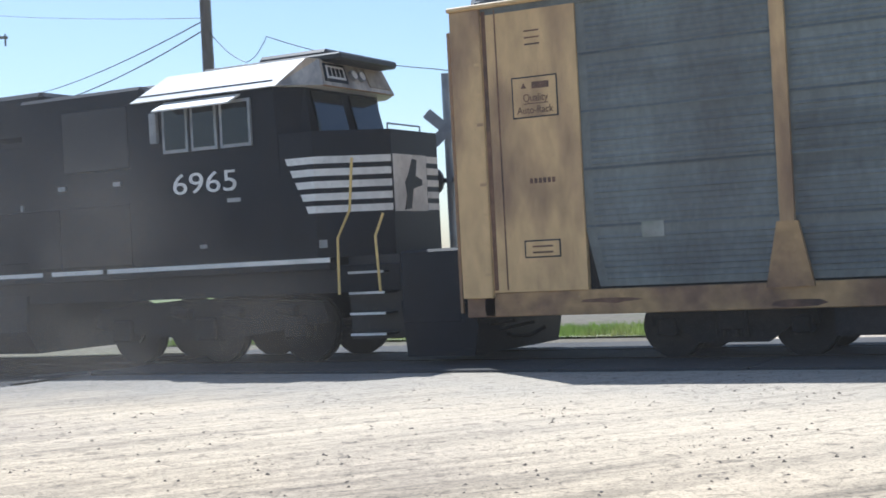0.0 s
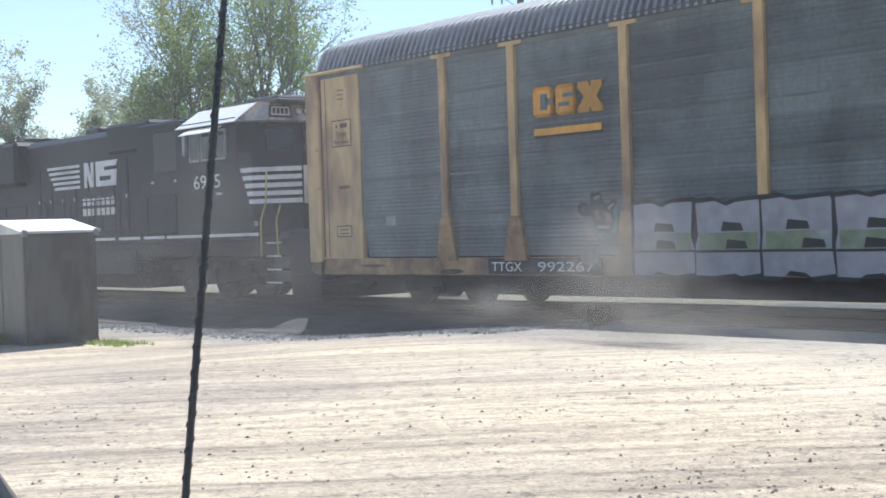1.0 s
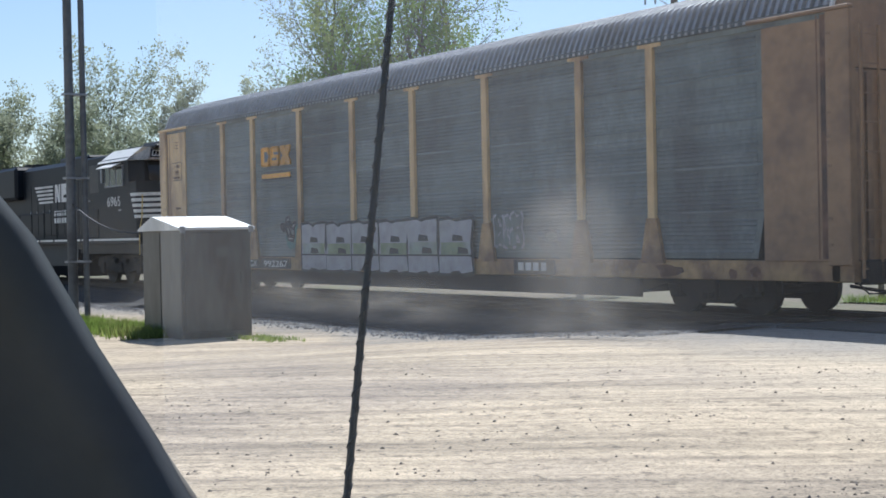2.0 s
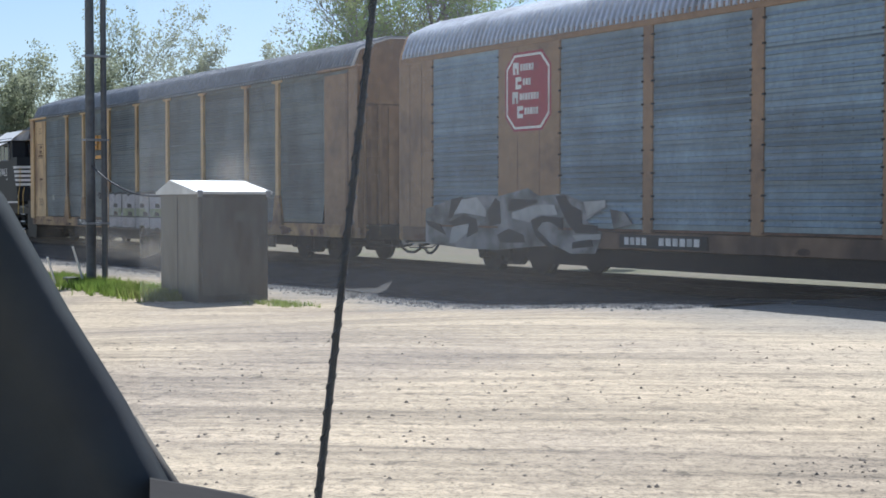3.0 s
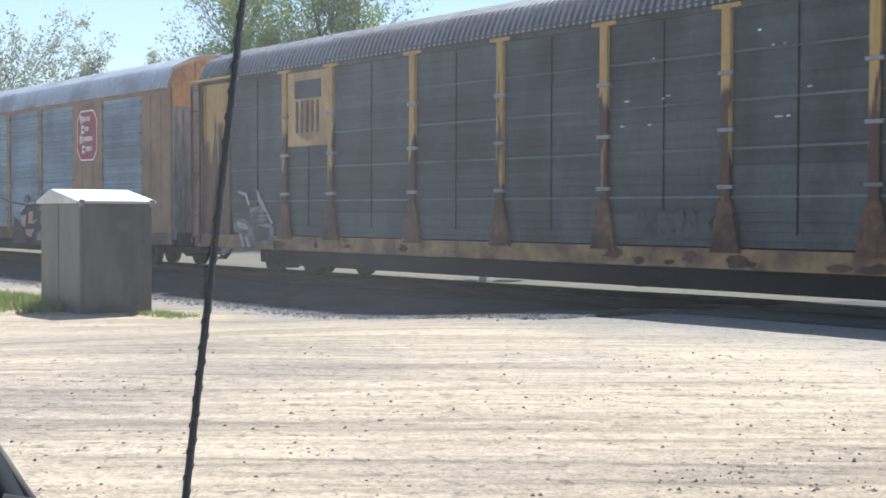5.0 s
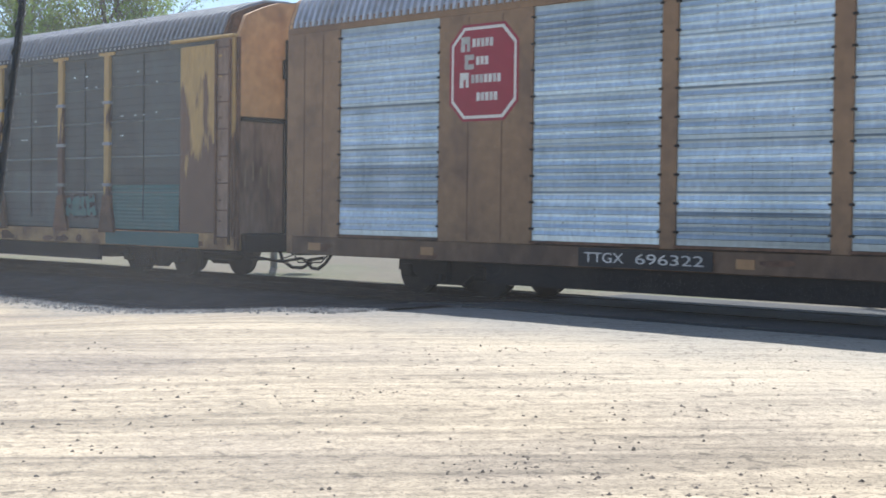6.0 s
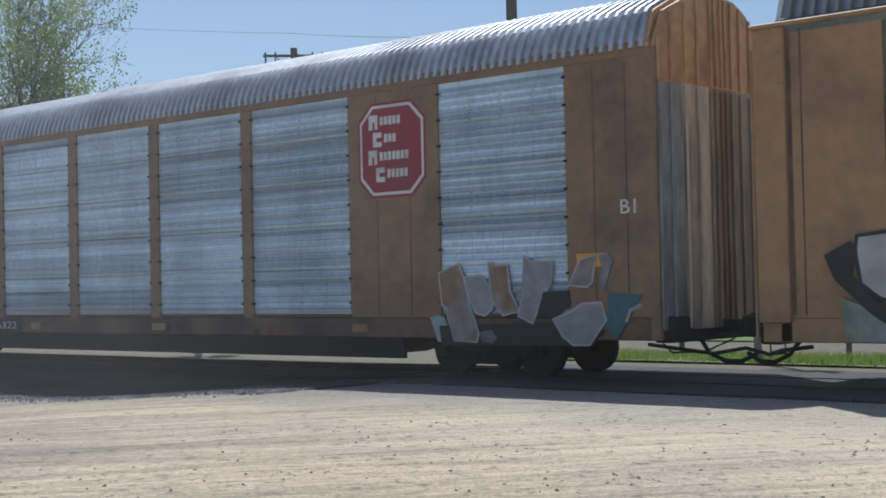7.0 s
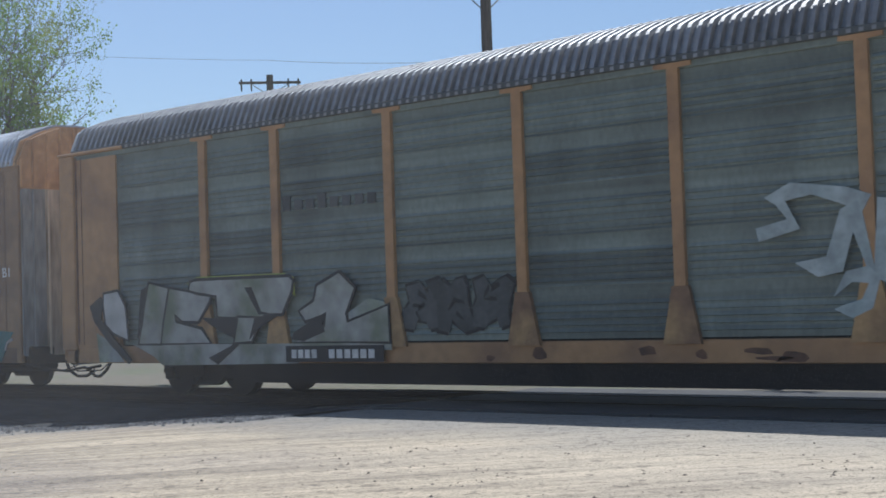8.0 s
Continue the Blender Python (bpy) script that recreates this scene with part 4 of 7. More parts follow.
    # posts
    if kind == "flush":
        edges = [0.0] + [v for ab in panels for v in ab] + [L]
        for a, b in zip(edges[::2], edges[1::2]):
            part("side_post", boxes((a, b, NEAR, -1.50, SILL_TOP - 0.002, EAVE - 0.108), bevel=0.008), paint, car)
            if b - a > 1.0:
                for k in range(2):
                    xk = a + (b - a) * (0.33 + 0.36 * k)
                    part("seam", boxes((xk - 0.008, xk + 0.008, NEAR - 0.004, NEAR + 0.01, 1.0, 4.7)), "rust", car)
        for a, b in panels:
            part("panel_sill", boxes((a - 0.02, b + 0.02, NEAR - 0.01, -1.55, 0.985, 1.025)), "rust", car)
    else:
        for x in posts:
            b = bmesh.new()
            prism(b, [(x - 0.09, SILL_TOP), (x + 0.09, SILL_TOP), (x + 0.09, 4.765), (x + 0.30, 4.78), (x + 0.30, EAVE - 0.02), (x - 0.30, EAVE - 0.02), (x - 0.30, 4.78), (x - 0.09, 4.765)], -1.64, -1.56)
            p = part("side_post", b, paint, car)
            b = bmesh.new()
            prism(b, [(x - 0.30, SILL_TOP - 0.06), (x + 0.30, SILL_TOP - 0.06), (x + 0.27, 1.05), (x + 0.13, 1.72), (x - 0.13, 1.72), (x - 0.27, 1.05)], -1.648, -1.57)
            if paint == "peeling":
                for z in (1.95, 2.85, 3.75):
                    part("bracket", boxes((x - 0.16, x + 0.16, -1.652, -1.57, z - 0.035, z + 0.035), bevel=0.01), "galv", p)
            part("gusset", b, "yellow_dirty" if paint != "peeling" else "rust", p)
        for a, b in ((0.0, panels[0][0]), (panels[-1][1], L)):
            paint = last if last and a else "peeling_corner" if paint_0 == "peeling" else paint
            side = part("side_post", boxes((a + 0.02, b, NEAR - 0.005, -1.50, SILL_TOP - 0.002, EAVE - 0.016), bevel=0.004), paint, car, "broad painted corner panel")
            s = 1 if a == 0 else -1
            c0 = a if a == 0 else b
            part("gutter", boxes((min(c0 - s * 0.03, c0 + s * 2.1), max(c0 - s * 0.03, c0 + s * 2.1), -1.69, -1.56, EAVE - 0.015, EAVE + 0.05), bevel=0.015), paint, side)
            part("corner_rib", boxes((min(c0, c0 + s * 0.46), max(c0, c0 + s * 0.46), -1.66, -1.57, 0.9, EAVE - 0.016), bevel=0.012), paint, side)
            part("gap_strip", boxes((min(c0 + s * 0.47, c0 + s * 0.60), max(c0 + s * 0.47, c0 + s * 0.53), -1.610, -1.59, 1.0, EAVE - 0.05)), "rust", side)
            part("seam", boxes((min(c0 + s * 0.66, c0 + s * 0.68), max(c0 + s * 0.66, c0 + s * 0.68), -1.610, -1.59, 1.0, EAVE - 0.05)), "rust", side)
            for k in range(9):
                part("rivet_plate", boxes((min(c0 + s * 0.36, c0 + s * 0.45), max(c0 + s * 0.36, c0 + s * 0.45), -1.672, -1.65, 1.2 + 0.41 * k, 1.24 + 0.41 * k)), paint, side)
    # rust and grime blotches along the sill
    spot = random.Random(round(u0 * 10) + 3)
    for _ in range(16 if kind != "flush" else 7):
        x, z = 0.5 + spot.random() * (L - 1.0), SILL_LOW + 0.06 + spot.random() * 0.14
        w, h = 0.10 + 0.35 * spot.random() ** 2, 0.04 + 0.08 * spot.random()
        ring = []
        for k in range(9):
            a, r = 2 * math.pi * k / 9, 0.6 + 0.5 * spot.random()
            ring.append((x + w * r * math.cos(a), min(SILL_TOP - 0.02, max(SILL_LOW + 0.02, z + h * r * math.sin(a)))))
        part("rust_patch", prism(bmesh.new(), ring, -1.588, -1.58), "rust", car)
    # roof
    inset = 0.40 if kind != "flush" else 0.12
    outline = ROOF if kind == "flush" else ROOF_LOW
    part("roof", ribbed_roof(inset, L - inset, 0, prof=outline), "roof" if kind == "flush" else "roof_dull", car, "pale ribbed galvanised arched roof")
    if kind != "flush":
        # dark strip along the eave, on the post cars only
        part("roof_fascia", boxes((inset, L - inset, -1.655, -1.575, EAVE - 0.012, EAVE + 0.09), bevel=0.012), "faint", car, "dark strip under the roof's edge")
    for x, s in ((inset, -1), (L - inset, 1)):
        b = bmesh.new()
        prism(b, [(y * 1.012, z + 0.012) for y, z in outline], min(x, x + s * 0.06), max(x, x + s * 0.06), "yz")
        part("roof_end_cap", b, "rust" if paint_0 == "peeling" else "white" if kind != "flush" else ends[1], car)
        if paint_0 == "peeling":
            xb = L - 0.3 if s > 0 else 0.3
            part("rusted_band", prism(bmesh.new(), [(y * 0.975, z - 0.02) for y, z in ROOF_LOW[1:-1]], min(xb, xb + s * 0.008), max(xb, xb + s * 0.008), "yz"), "rust", car, "band of bare rust under the roof")
    for x, s in ((0.0, -1), (L, 1)):
        if kind == "flush":
            radial_end(car, x, s, ends[0], ends[1])
        elif paint_0 == "peeling":
            flat_end(car, x, s, "end_orange", "rust_brown", 3.30)
        else:
            end_wall(car, x, s, *ends, z_split=split, inset=0.3)
    if paint_0 == "peeling":
        for x0 in (0.04, L - 0.52):
            part("ladder_bay", boxes((x0, x0 + 0.48, -1.668, -1.60, 0.9, EAVE - 0.02)), "rust_brown", car)
            ladder(car, x0 + 0.02, -1.70, 0.75, 4.8, 0.44, "rust", n=8)
    elif kind != "flush":
        ladder(car, L + 0.10, -1.5, 0.7, 4.6, 0.42, paint, axis="y")
        ladder(car, -0.10, -1.5, 0.7, 4.6, 0.42, paint, axis="y")
    freight_truck(car, 3.60)
    freight_truck(car, L - 3.60)
    coupler(car, 0.1, -1)
    coupler(car, L - 0.1, 1)
    TRAIN.append((car, u0))
    return car


TRAIN = []
M["sill_brown"] = material("grimy_dark_brown_paint", (0.165, 0.105, 0.065), 0.65, 0, 0.2, 5, 0.06, (0.075, 0.05, 0.038), 1.1, 0.6, stretch=(1, 1, 0.6))
M["galv_blue"] = material("bare_blue_grey_steel", (0.30, 0.335, 0.36), 0.5, 0.3, 0.25, 6, 0.05, (0.16, 0.17, 0.18), 1.2, 0.5, stretch=(2, 2, 0.4))
M["cream_dirty"] = material("grimy_cream_paint", (0.33, 0.28, 0.20), 0.6, 0.1, 0.25, 6, 0.05, (0.20, 0.15, 0.10), 0.9, 0.6, stretch=(2, 2, 0.4))
M["rust_brown"] = material("dusty_brown_rust", (0.30, 0.215, 0.165), 0.75, 0, 0.22, 7, 0.1, (0.13, 0.085, 0.065), 0.9, 0.5, stretch=(1.6, 1.6, 0.5))
M["gpale"] = material("pale_blue_white_spray_paint", (0.34, 0.40, 0.42), 0.5, 0.05, 0.25, 5, 0.03, (0.28, 0.35, 0.37), 1.3, 0.6)
CLIP, VENT = [None], [None]
M["glime_dull"] = material("dull_lime_spray_paint", (0.20, 0.245, 0.15), 0.6, 0, 0.25, 4, 0.03, (0.30, 0.33, 0.33), 0.9, 0.6)
M["gmid"] = material("grey_spray_paint", (0.24, 0.25, 0.26), 0.5, 0.1, 0.3, 3, 0.03, (0.07, 0.075, 0.08), 1.6, 0.75)
M["gbrown"] = material("thin_rust_brown_spray_paint", (0.27, 0.17, 0.11), 0.6, 0, 0.25, 4, 0.03, (0.30, 0.31, 0.34), 1.1, 0.55)
M["yellow_dirty"] = material("grimy_yellow_paint", (0.40, 0.26, 0.12), 0.65, 0, 0.2, 6, 0.08, (0.20, 0.12, 0.07), 1.3, 0.7)


def plate(car, x0, x1, z0, z1, text, size, y=-1.592):
    pl = part("number_board", boxes((x0, x1, y - 0.008, y, z0, z1)), "gblack", car, "black board with white characters")
    return pl


def letter_bars(pl, x0, x1, n, z0, z1, y0, y1):
    """A worn line of n characters, one plain bar each."""
    w = (x1 - x0) / n
    for k in range(n):
        part("lettering_bar", boxes((x0 + k * w, x0 + (k + 0.72) * w, y0, y1, z0, z1)), "number", pl)


def span(edges):
    return list(zip(edges, edges[1:]))


# first car: grey sheets, yellow posts
a_posts = [4.52, 6.45, 9.17, 11.90, 14.62, 17.45, 20.55, 22.55]
a_edges = [1.84] + a_posts + [25.2]
car = autorack("autorack_car", "grey ribbed auto carrier with faded yellow posts and graffiti", 0.0, 27.05, a_posts, span(a_edges), "post", "yellow", "grey_a", ends=("yellow", "brown", "brown"), last="brown")
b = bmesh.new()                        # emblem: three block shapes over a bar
for k in range(2):
    x = 7.03 + k * 0.56
    box(b, x, x + 0.44, -1.612, -1.585, 3.42, 3.94, 0.06)
prism(b, [(8.10, 3.42), (8.34, 3.42), (8.38, 3.52), (8.42, 3.42), (8.66, 3.42), (8.66, 3.52), (8.52, 3.68), (8.66, 3.84), (8.66, 3.94), (8.42, 3.94), (8.38, 3.84), (8.34, 3.94), (8.10, 3.94), (8.10, 3.84), (8.24, 3.68), (8.10, 3.52)], -1.612, -1.585)
emblem = part("emblem", b, "logo", car, "yellow block emblem over a yellow bar")
for k, cut in enumerate((((0.15, 0.32, 0.12, 0.40), (0.28, 0.46, 0.20, 0.32)), ((0.14, 0.46, 0.30, 0.37), (-0.02, 0.30, 0.15, 0.22)))):
    for c in cut:
        part("notch", boxes((7.03 + k * 0.56 + c[0], 7.03 + k * 0.56 + c[1], -1.616, -1.611, 3.42 + c[2], 3.42 + c[3])), "grey_a", emblem)
part("bar", boxes((7.0, 8.62, -1.612, -1.585, 3.10, 3.22)), "logo", emblem)
part("shadow_line", boxes((7.0, 8.62, -1.6, -1.58, 3.06, 3.10)), "gblack", emblem)
pl = plate(car, 5.66, 8.55, 0.665, 0.955, "", 0.2)
lettering("TTGX", 0.24, 5.76, 0.72, -1.601, "number", pl, width=0.80)
lettering("992267", 0.24, 6.98, 0.72, -1.601, "number", pl, width=1.38)
pl = plate(car, 18.35, 19.7, 0.665, 0.955, "", 0.2)
letter_bars(pl, 18.5, 19.5, 4, 0.74, 0.9, -1.604, -1.6)
graffiti(car, 9.35, 17.0, 0.66, 1.84, 11, "glilac", "gblack", 6, y=-1.665, boxy=0.85, edge=0.07)
sheet = graffiti_ground(car, -1.602)                  # small dark tag on a teal puff
sprayed(sheet, "puff", "teal", [(8.30, 1.52), (8.42, 1.26), (8.60, 1.18), (8.78, 1.24), (8.92, 1.52), (8.94, 1.86), (8.80, 1.70)])
sprayed(sheet, "outline", "gblack", [(8.00, 1.82), (8.08, 1.90), (8.20, 1.89), (8.30, 1.84), (8.32, 2.04), (8.52, 2.06), (8.58, 1.92), (8.70, 1.86), (8.80, 1.92), (8.92, 1.90), (8.82, 1.74), (8.84, 1.52), (8.74, 1.36), (8.44, 1.42), (8.32, 1.66), (8.16, 1.64), (8.02, 1.72)])
for stroke in ([(8.37, 1.98), (8.52, 2.01), (8.54, 1.94), (8.38, 1.92)], [(8.08, 1.80), (8.15, 1.83), (8.18, 1.74), (8.10, 1.73)], [(8.40, 1.74), (8.46, 1.76), (8.52, 1.60), (8.46, 1.59)], [(8.55, 1.77), (8.76, 1.68), (8.80, 1.58), (8.70, 1.56), (8.62, 1.66), (8.54, 1.70)], [(8.46, 1.50), (8.74, 1.48), (8.72, 1.44), (8.46, 1.45)], [(8.70, 1.80), (8.86, 1.87), (8.84, 1.83), (8.72, 1.75)]):
    sprayed(sheet, "stroke", "gmid", stroke)
graffiti(car, 17.75, 18.7, 1.2, 1.95, 13, "grey_a", "glilac", 3, y=-1.60, label="pale graffiti tag")
for x0, x1, z0, z1 in ((0.88, 1.55, 3.30, 3.86), (0.95, 1.48, 1.42, 1.66)):     # stencilled notice frames with plain bars
    f = part("notice", boxes((x0, x1, -1.610, -1.59, z0, z1)), "gblack", car, "stencilled notice in a thin dark frame")
    part("field", boxes((x0 + 0.02, x1 - 0.02, -1.614, -1.6, z0 + 0.02, z1 - 0.02)), "yellow", f)
    if z1 - z0 > 0.4:
        part("word_bar", boxes((x0 + 0.30, x1 - 0.12, -1.617, -1.612, z1 - 0.17, z1 - 0.08)), "rust", f)
        part("star_mark", prism(bmesh.new(), [(x0 + 0.14, z1 - 0.16), (x0 + 0.22, z1 - 0.16), (x0 + 0.18, z1 - 0.08)], -1.617, -1.612), "rust", f)
        lettering("Quality", 0.15, x0 + 0.17, z0 + 0.22, -1.616, "rust", f, width=0.36)
        part("rule", boxes((x0 + 0.17, x1 - 0.14, -1.617, -1.612, z0 + 0.185, z0 + 0.195)), "rust", f)
        lettering("Auto-Rack", 0.14, x0 + 0.07, z0 + 0.06, -1.616, "rust", f, width=0.53)
    else:
        for k in range(2):
            part("word_bar", boxes((x0 + 0.12, x1 - 0.11, -1.617, -1.612, z0 + 0.06 + 0.08 * k, z0 + 0.085 + 0.08 * k)), "rust", f)
for k in range(3):
    part("word_bar", boxes((1.1, 1.32, -1.609, -1.59, 4.28 + 0.09 * k, 4.30 + 0.09 * k)), "rust", car)
for k in range(6):
    part("word_bar", boxes((1.08 + 0.065 * k, 1.125 + 0.065 * k, -1.609, -1.59, 2.42, 2.49)), "rust", car)
part("tag_patch", boxes((2.62, 2.92, -1.592, -1.57, 1.62, 1.82)), "gwhite", car)

# second car: galvanised sheets in brown framing, red octagons
b_pan = [(1.42, 4.0), (6.10, 8.58), (8.84, 11.30), (11.58, 14.03), (14.31, 16.78), (17.06, 19.55), (21.70, 24.28)]
car = autorack("autorack_car", "dusty silver-panelled auto carrier in faded brown framing with graffiti", 28.95, 26.05, [], b_pan, "flush", "brown", "silver_b", ends=("brown", "end_orange", "cream"))
octagon_sign(car, 5.05, 3.80, 1.56, 1.62, NEAR, [(0.0, 5, 1), (0.09, 3, 1), (-0.02, 7, 1), (0.15, 5, 1)])
octagon_sign(car, 20.63, 3.80, 1.54, 1.60, NEAR, [(0.0, 5, 1), (0.09, 3, 1), (-0.02, 7, 1), (0.15, 5, 1)])
sheet = graffiti_ground(car, -1.608)
sprayed(sheet, "letter_ground", "gmid", [(1.16, 1.38), (2.24, 1.6), (3.64, 1.68), (4.06, 1.66), (5.06, 1.82), (5.44, 1.66), (6.24, 1.7), (6.84, 1.54), (7.52, 1.58), (7.58, 1.44), (6.94, 1.18), (7.46, 0.94), (7.24, 0.54), (6.48, 0.52), (5.94, 0.68), (3.98, 0.52), (2.84, 0.52), (1.16, 0.6)])
sprayed(sheet, "letter", "gbright", [(2.4, 1.56), (3.2, 1.64), (3.56, 1.38), (3.56, 1.22), (2.7, 1.3), (2.32, 1.26)])
sprayed(sheet, "letter", "gbright", [(4.52, 1.32), (5.38, 1.48), (5.94, 1.48), (6.06, 1.28), (5.44, 1.28), (5.12, 1.12), (4.52, 1.2)])
sprayed(sheet, "letter", "gbright", [(2.24, 0.96), (2.92, 1.12), (3, 0.94), (2.4, 0.64), (2.14, 0.62)])
sprayed(sheet, "letter", "gbright", [(6.54, 0.88), (7.4, 0.92), (7.4, 0.82), (6.66, 0.78)])
sprayed(sheet, "letter", "gbright", [(6.88, 1.54), (7.52, 1.56), (7.54, 1.44), (7, 1.26)])
sprayed(sheet, "stroke", "gblack", [(2.24, 1.6), (2.7, 1.66), (2.24, 1.18), (2.1, 1.18)])
sprayed(sheet, "stroke", "gblack", [(2.1, 1.08), (2.7, 1.26), (3.2, 1.18), (3.28, 0.9), (2.84, 0.76), (2.92, 1.06), (2.32, 1)])
sprayed(sheet, "stroke", "gblack", [(3.64, 1.34), (3.92, 1.62), (4.08, 1.54), (4.12, 1.08), (3.7, 1.02)])
sprayed(sheet, "stroke", "gblack", [(4.4, 1.48), (4.52, 1.6), (5.38, 1.58), (5.38, 1.52), (4.8, 1.4), (4.4, 1.34)])
sprayed(sheet, "stroke", "gblack", [(3.98, 0.84), (4.4, 0.98), (4.92, 0.86), (4.98, 0.7), (4.12, 0.68)])
sprayed(sheet, "stroke", "gblack", [(5.18, 1.16), (5.56, 1.26), (6.24, 1.22), (6.24, 0.98), (5.82, 1.14), (5.56, 1.12), (5.38, 0.98), (6.06, 0.58), (5.88, 0.56), (5.32, 0.86)])
sprayed(sheet, "stroke", "gblack", [(6, 1.66), (6.3, 1.66), (6.48, 1.48), (6.84, 1.36), (6.84, 1.1), (7.3, 1.08), (7.3, 0.94), (6.66, 0.92), (6.42, 1.1), (6.18, 1.4)])
sprayed(sheet, "stroke", "gblack", [(6.54, 0.74), (7.12, 0.82), (7.18, 0.68), (6.54, 0.62)])
sprayed(sheet, "stroke", "gblack", [(1.16, 1.12), (1.78, 1.04), (2.02, 0.8), (1.32, 1)])
sprayed(sheet, "puff", "gmid", [(7.68, 1.4), (8.12, 1.34), (8.34, 1.12), (7.8, 1.02)])
sheet = graffiti_ground(car, -1.608)
sprayed(sheet, "wing", "gblack", [(14.52, 0.98), (14.74, 1.36), (15.22, 1.12), (15.82, 0.74), (15.82, 0.5), (14.52, 0.46)])
sprayed(sheet, "wing", "gblack", [(19.56, 0.74), (19.96, 1.04), (20.2, 1.16), (20.36, 1.42), (20.5, 1.06), (20.5, 0.58), (19.56, 0.56)])
sprayed(sheet, "outline", "gblack", [(15.28, 1.68), (16.52, 1.8), (16.64, 1.54), (17.14, 1.58), (17.72, 1.74), (18.62, 1.82), (19.76, 1.78), (19.88, 1.66), (19.88, 1.04), (19.56, 0.7), (19.14, 0.54), (16.38, 0.46), (15.74, 0.86), (15.28, 1.16)])
sprayed(sheet, "letter", "gpink", [(15.32, 1.4), (15.76, 1.42), (15.66, 1), (15.28, 1.12)])
sprayed(sheet, "letter", "gpink", [(15.98, 1.52), (16.36, 1.54), (16.3, 1.22), (16.7, 1.28), (16.4, 1.14), (15.94, 1.14)])
sprayed(sheet, "letter", "gpink", [(15.74, 0.96), (16.46, 0.96), (16.2, 0.7), (15.74, 0.78)])
sprayed(sheet, "letter", "gpink", [(17.04, 1.46), (17.36, 1.48), (17.46, 1.06), (17.24, 0.88), (17, 1.18)])
sprayed(sheet, "letter", "gpink", [(18.12, 1.46), (18.4, 1.46), (18.34, 1.26), (18.94, 1.36), (18.88, 1.14), (18, 1.12)])
sprayed(sheet, "letter", "gpink", [(18.06, 0.92), (18.66, 0.96), (18.62, 0.66), (18.12, 0.68)])
sprayed(sheet, "letter", "gpink", [(19.22, 1.44), (19.76, 1.46), (19.82, 1.08), (19.04, 1.04)])
sprayed(sheet, "counter", "gblack", [(19.46, 1.26), (19.66, 1.28), (19.66, 1.18), (19.46, 1.16)])
sprayed(sheet, "letter", "gbrown", [(18.98, 0.9), (19.66, 0.94), (19.56, 0.68), (18.98, 0.62)])
sprayed(sheet, "letter", "gmid", [(16.64, 0.84), (17, 0.94), (17.36, 0.62), (16.7, 0.6)])
sprayed(sheet, "patch", "teal", [(19.92, 1.82), (20.1, 1.78), (20.08, 1.62), (19.94, 1.64)])
sprayed(sheet, "patch", "teal", [(19.94, 1.52), (20.24, 1.48), (20.2, 1.2), (19.92, 1.08)])
sprayed(sheet, "patch", "teal", [(20.64, 1.1), (21.06, 1.14), (21.06, 0.6), (20.6, 0.6)])
sprayed(sheet, "highlight", "gbright", [(15.26, 1.62), (15.76, 1.76), (16.52, 1.84), (16.52, 1.8), (15.76, 1.72), (15.32, 1.5)])
sprayed(sheet, "highlight", "gbright", [(18.66, 1.64), (19.1, 1.78), (19.76, 1.82), (19.9, 1.68), (19.88, 1.22), (19.82, 1.22), (19.84, 1.66), (19.74, 1.78), (19.1, 1.74)])
sprayed(sheet, "puff", "gmid", [(15.7, 2.04), (15.96, 2.08), (16.02, 1.92), (15.82, 1.8), (15.56, 1.84)])
pl = plate(car, 7.95, 10.3, 0.68, 0.93, "", 0.2, y=-1.602)
letter_bars(pl, 8.1, 8.75, 4, 0.74, 0.88, -1.616, -1.609)
letter_bars(pl, 9.05, 10.15, 6, 0.74, 0.88, -1.616, -1.609)

# third car: sooty sheets, peeling yellow, teal patch
c_posts = [4.55, 6.52, 9.58, 12.38, 15.18, 17.93, 20.68, 22.58]
c_edges = [1.90] + c_posts + [25.25]
car = autorack("autorack_car", "sooty auto carrier with peeling yellow paint, rust and a teal patch", 56.35, 27.1, c_posts, span(c_edges), "post", "peeling", "grey_c", ends=("peeling", "end_orange", "rust"))
part("painted_patch", rib_sheet(22.74, 25.2, 1.0, 1.95, -1.583, 0.076, 0.012), "teal", car, "teal painted-over patch")
part("painted_patch", boxes((22.5, 25.9, -1.597, -1.58, 0.66, 0.95)), "teal", car, "teal painted-over sill")
shield = part("shield_board", boxes((4.66, 6.42, -1.60, -1.57, 3.05, 4.86)), "yellow", car, "yellow board with a faded striped shield")
b = bmesh.new()
prism(b, [(5.0, 3.35), (5.54, 3.15), (6.08, 3.35), (6.12, 4.1), (4.96, 4.1)], -1.606, -1.60)
part("shield_field", b, "yellow", shield)
for k in range(5):
    part("stripe", boxes((5.03 + k * 0.22, 5.14 + k * 0.22, -1.611, -1.605, 3.36, 4.08)), "rust", shield)
part("shield_top", boxes((4.98, 6.1, -1.611, -1.60, 4.14, 4.55), bevel=0.004), "faint", shield)
sheet = graffiti_ground(car, -1.606)
sprayed(sheet, "body", "gmid", [(2.3, 1.36), (2.58, 1.38), (3, 1.24), (3.88, 1.26), (4.02, 1.18), (4.02, 0.74), (2.92, 0.8), (2.14, 1.08), (2.12, 1.2)])
sprayed(sheet, "stroke", "gbright", [(2.32, 2.06), (2.74, 2), (2.9, 1.72), (2.82, 1.68), (2.68, 1.92), (2.32, 2)])
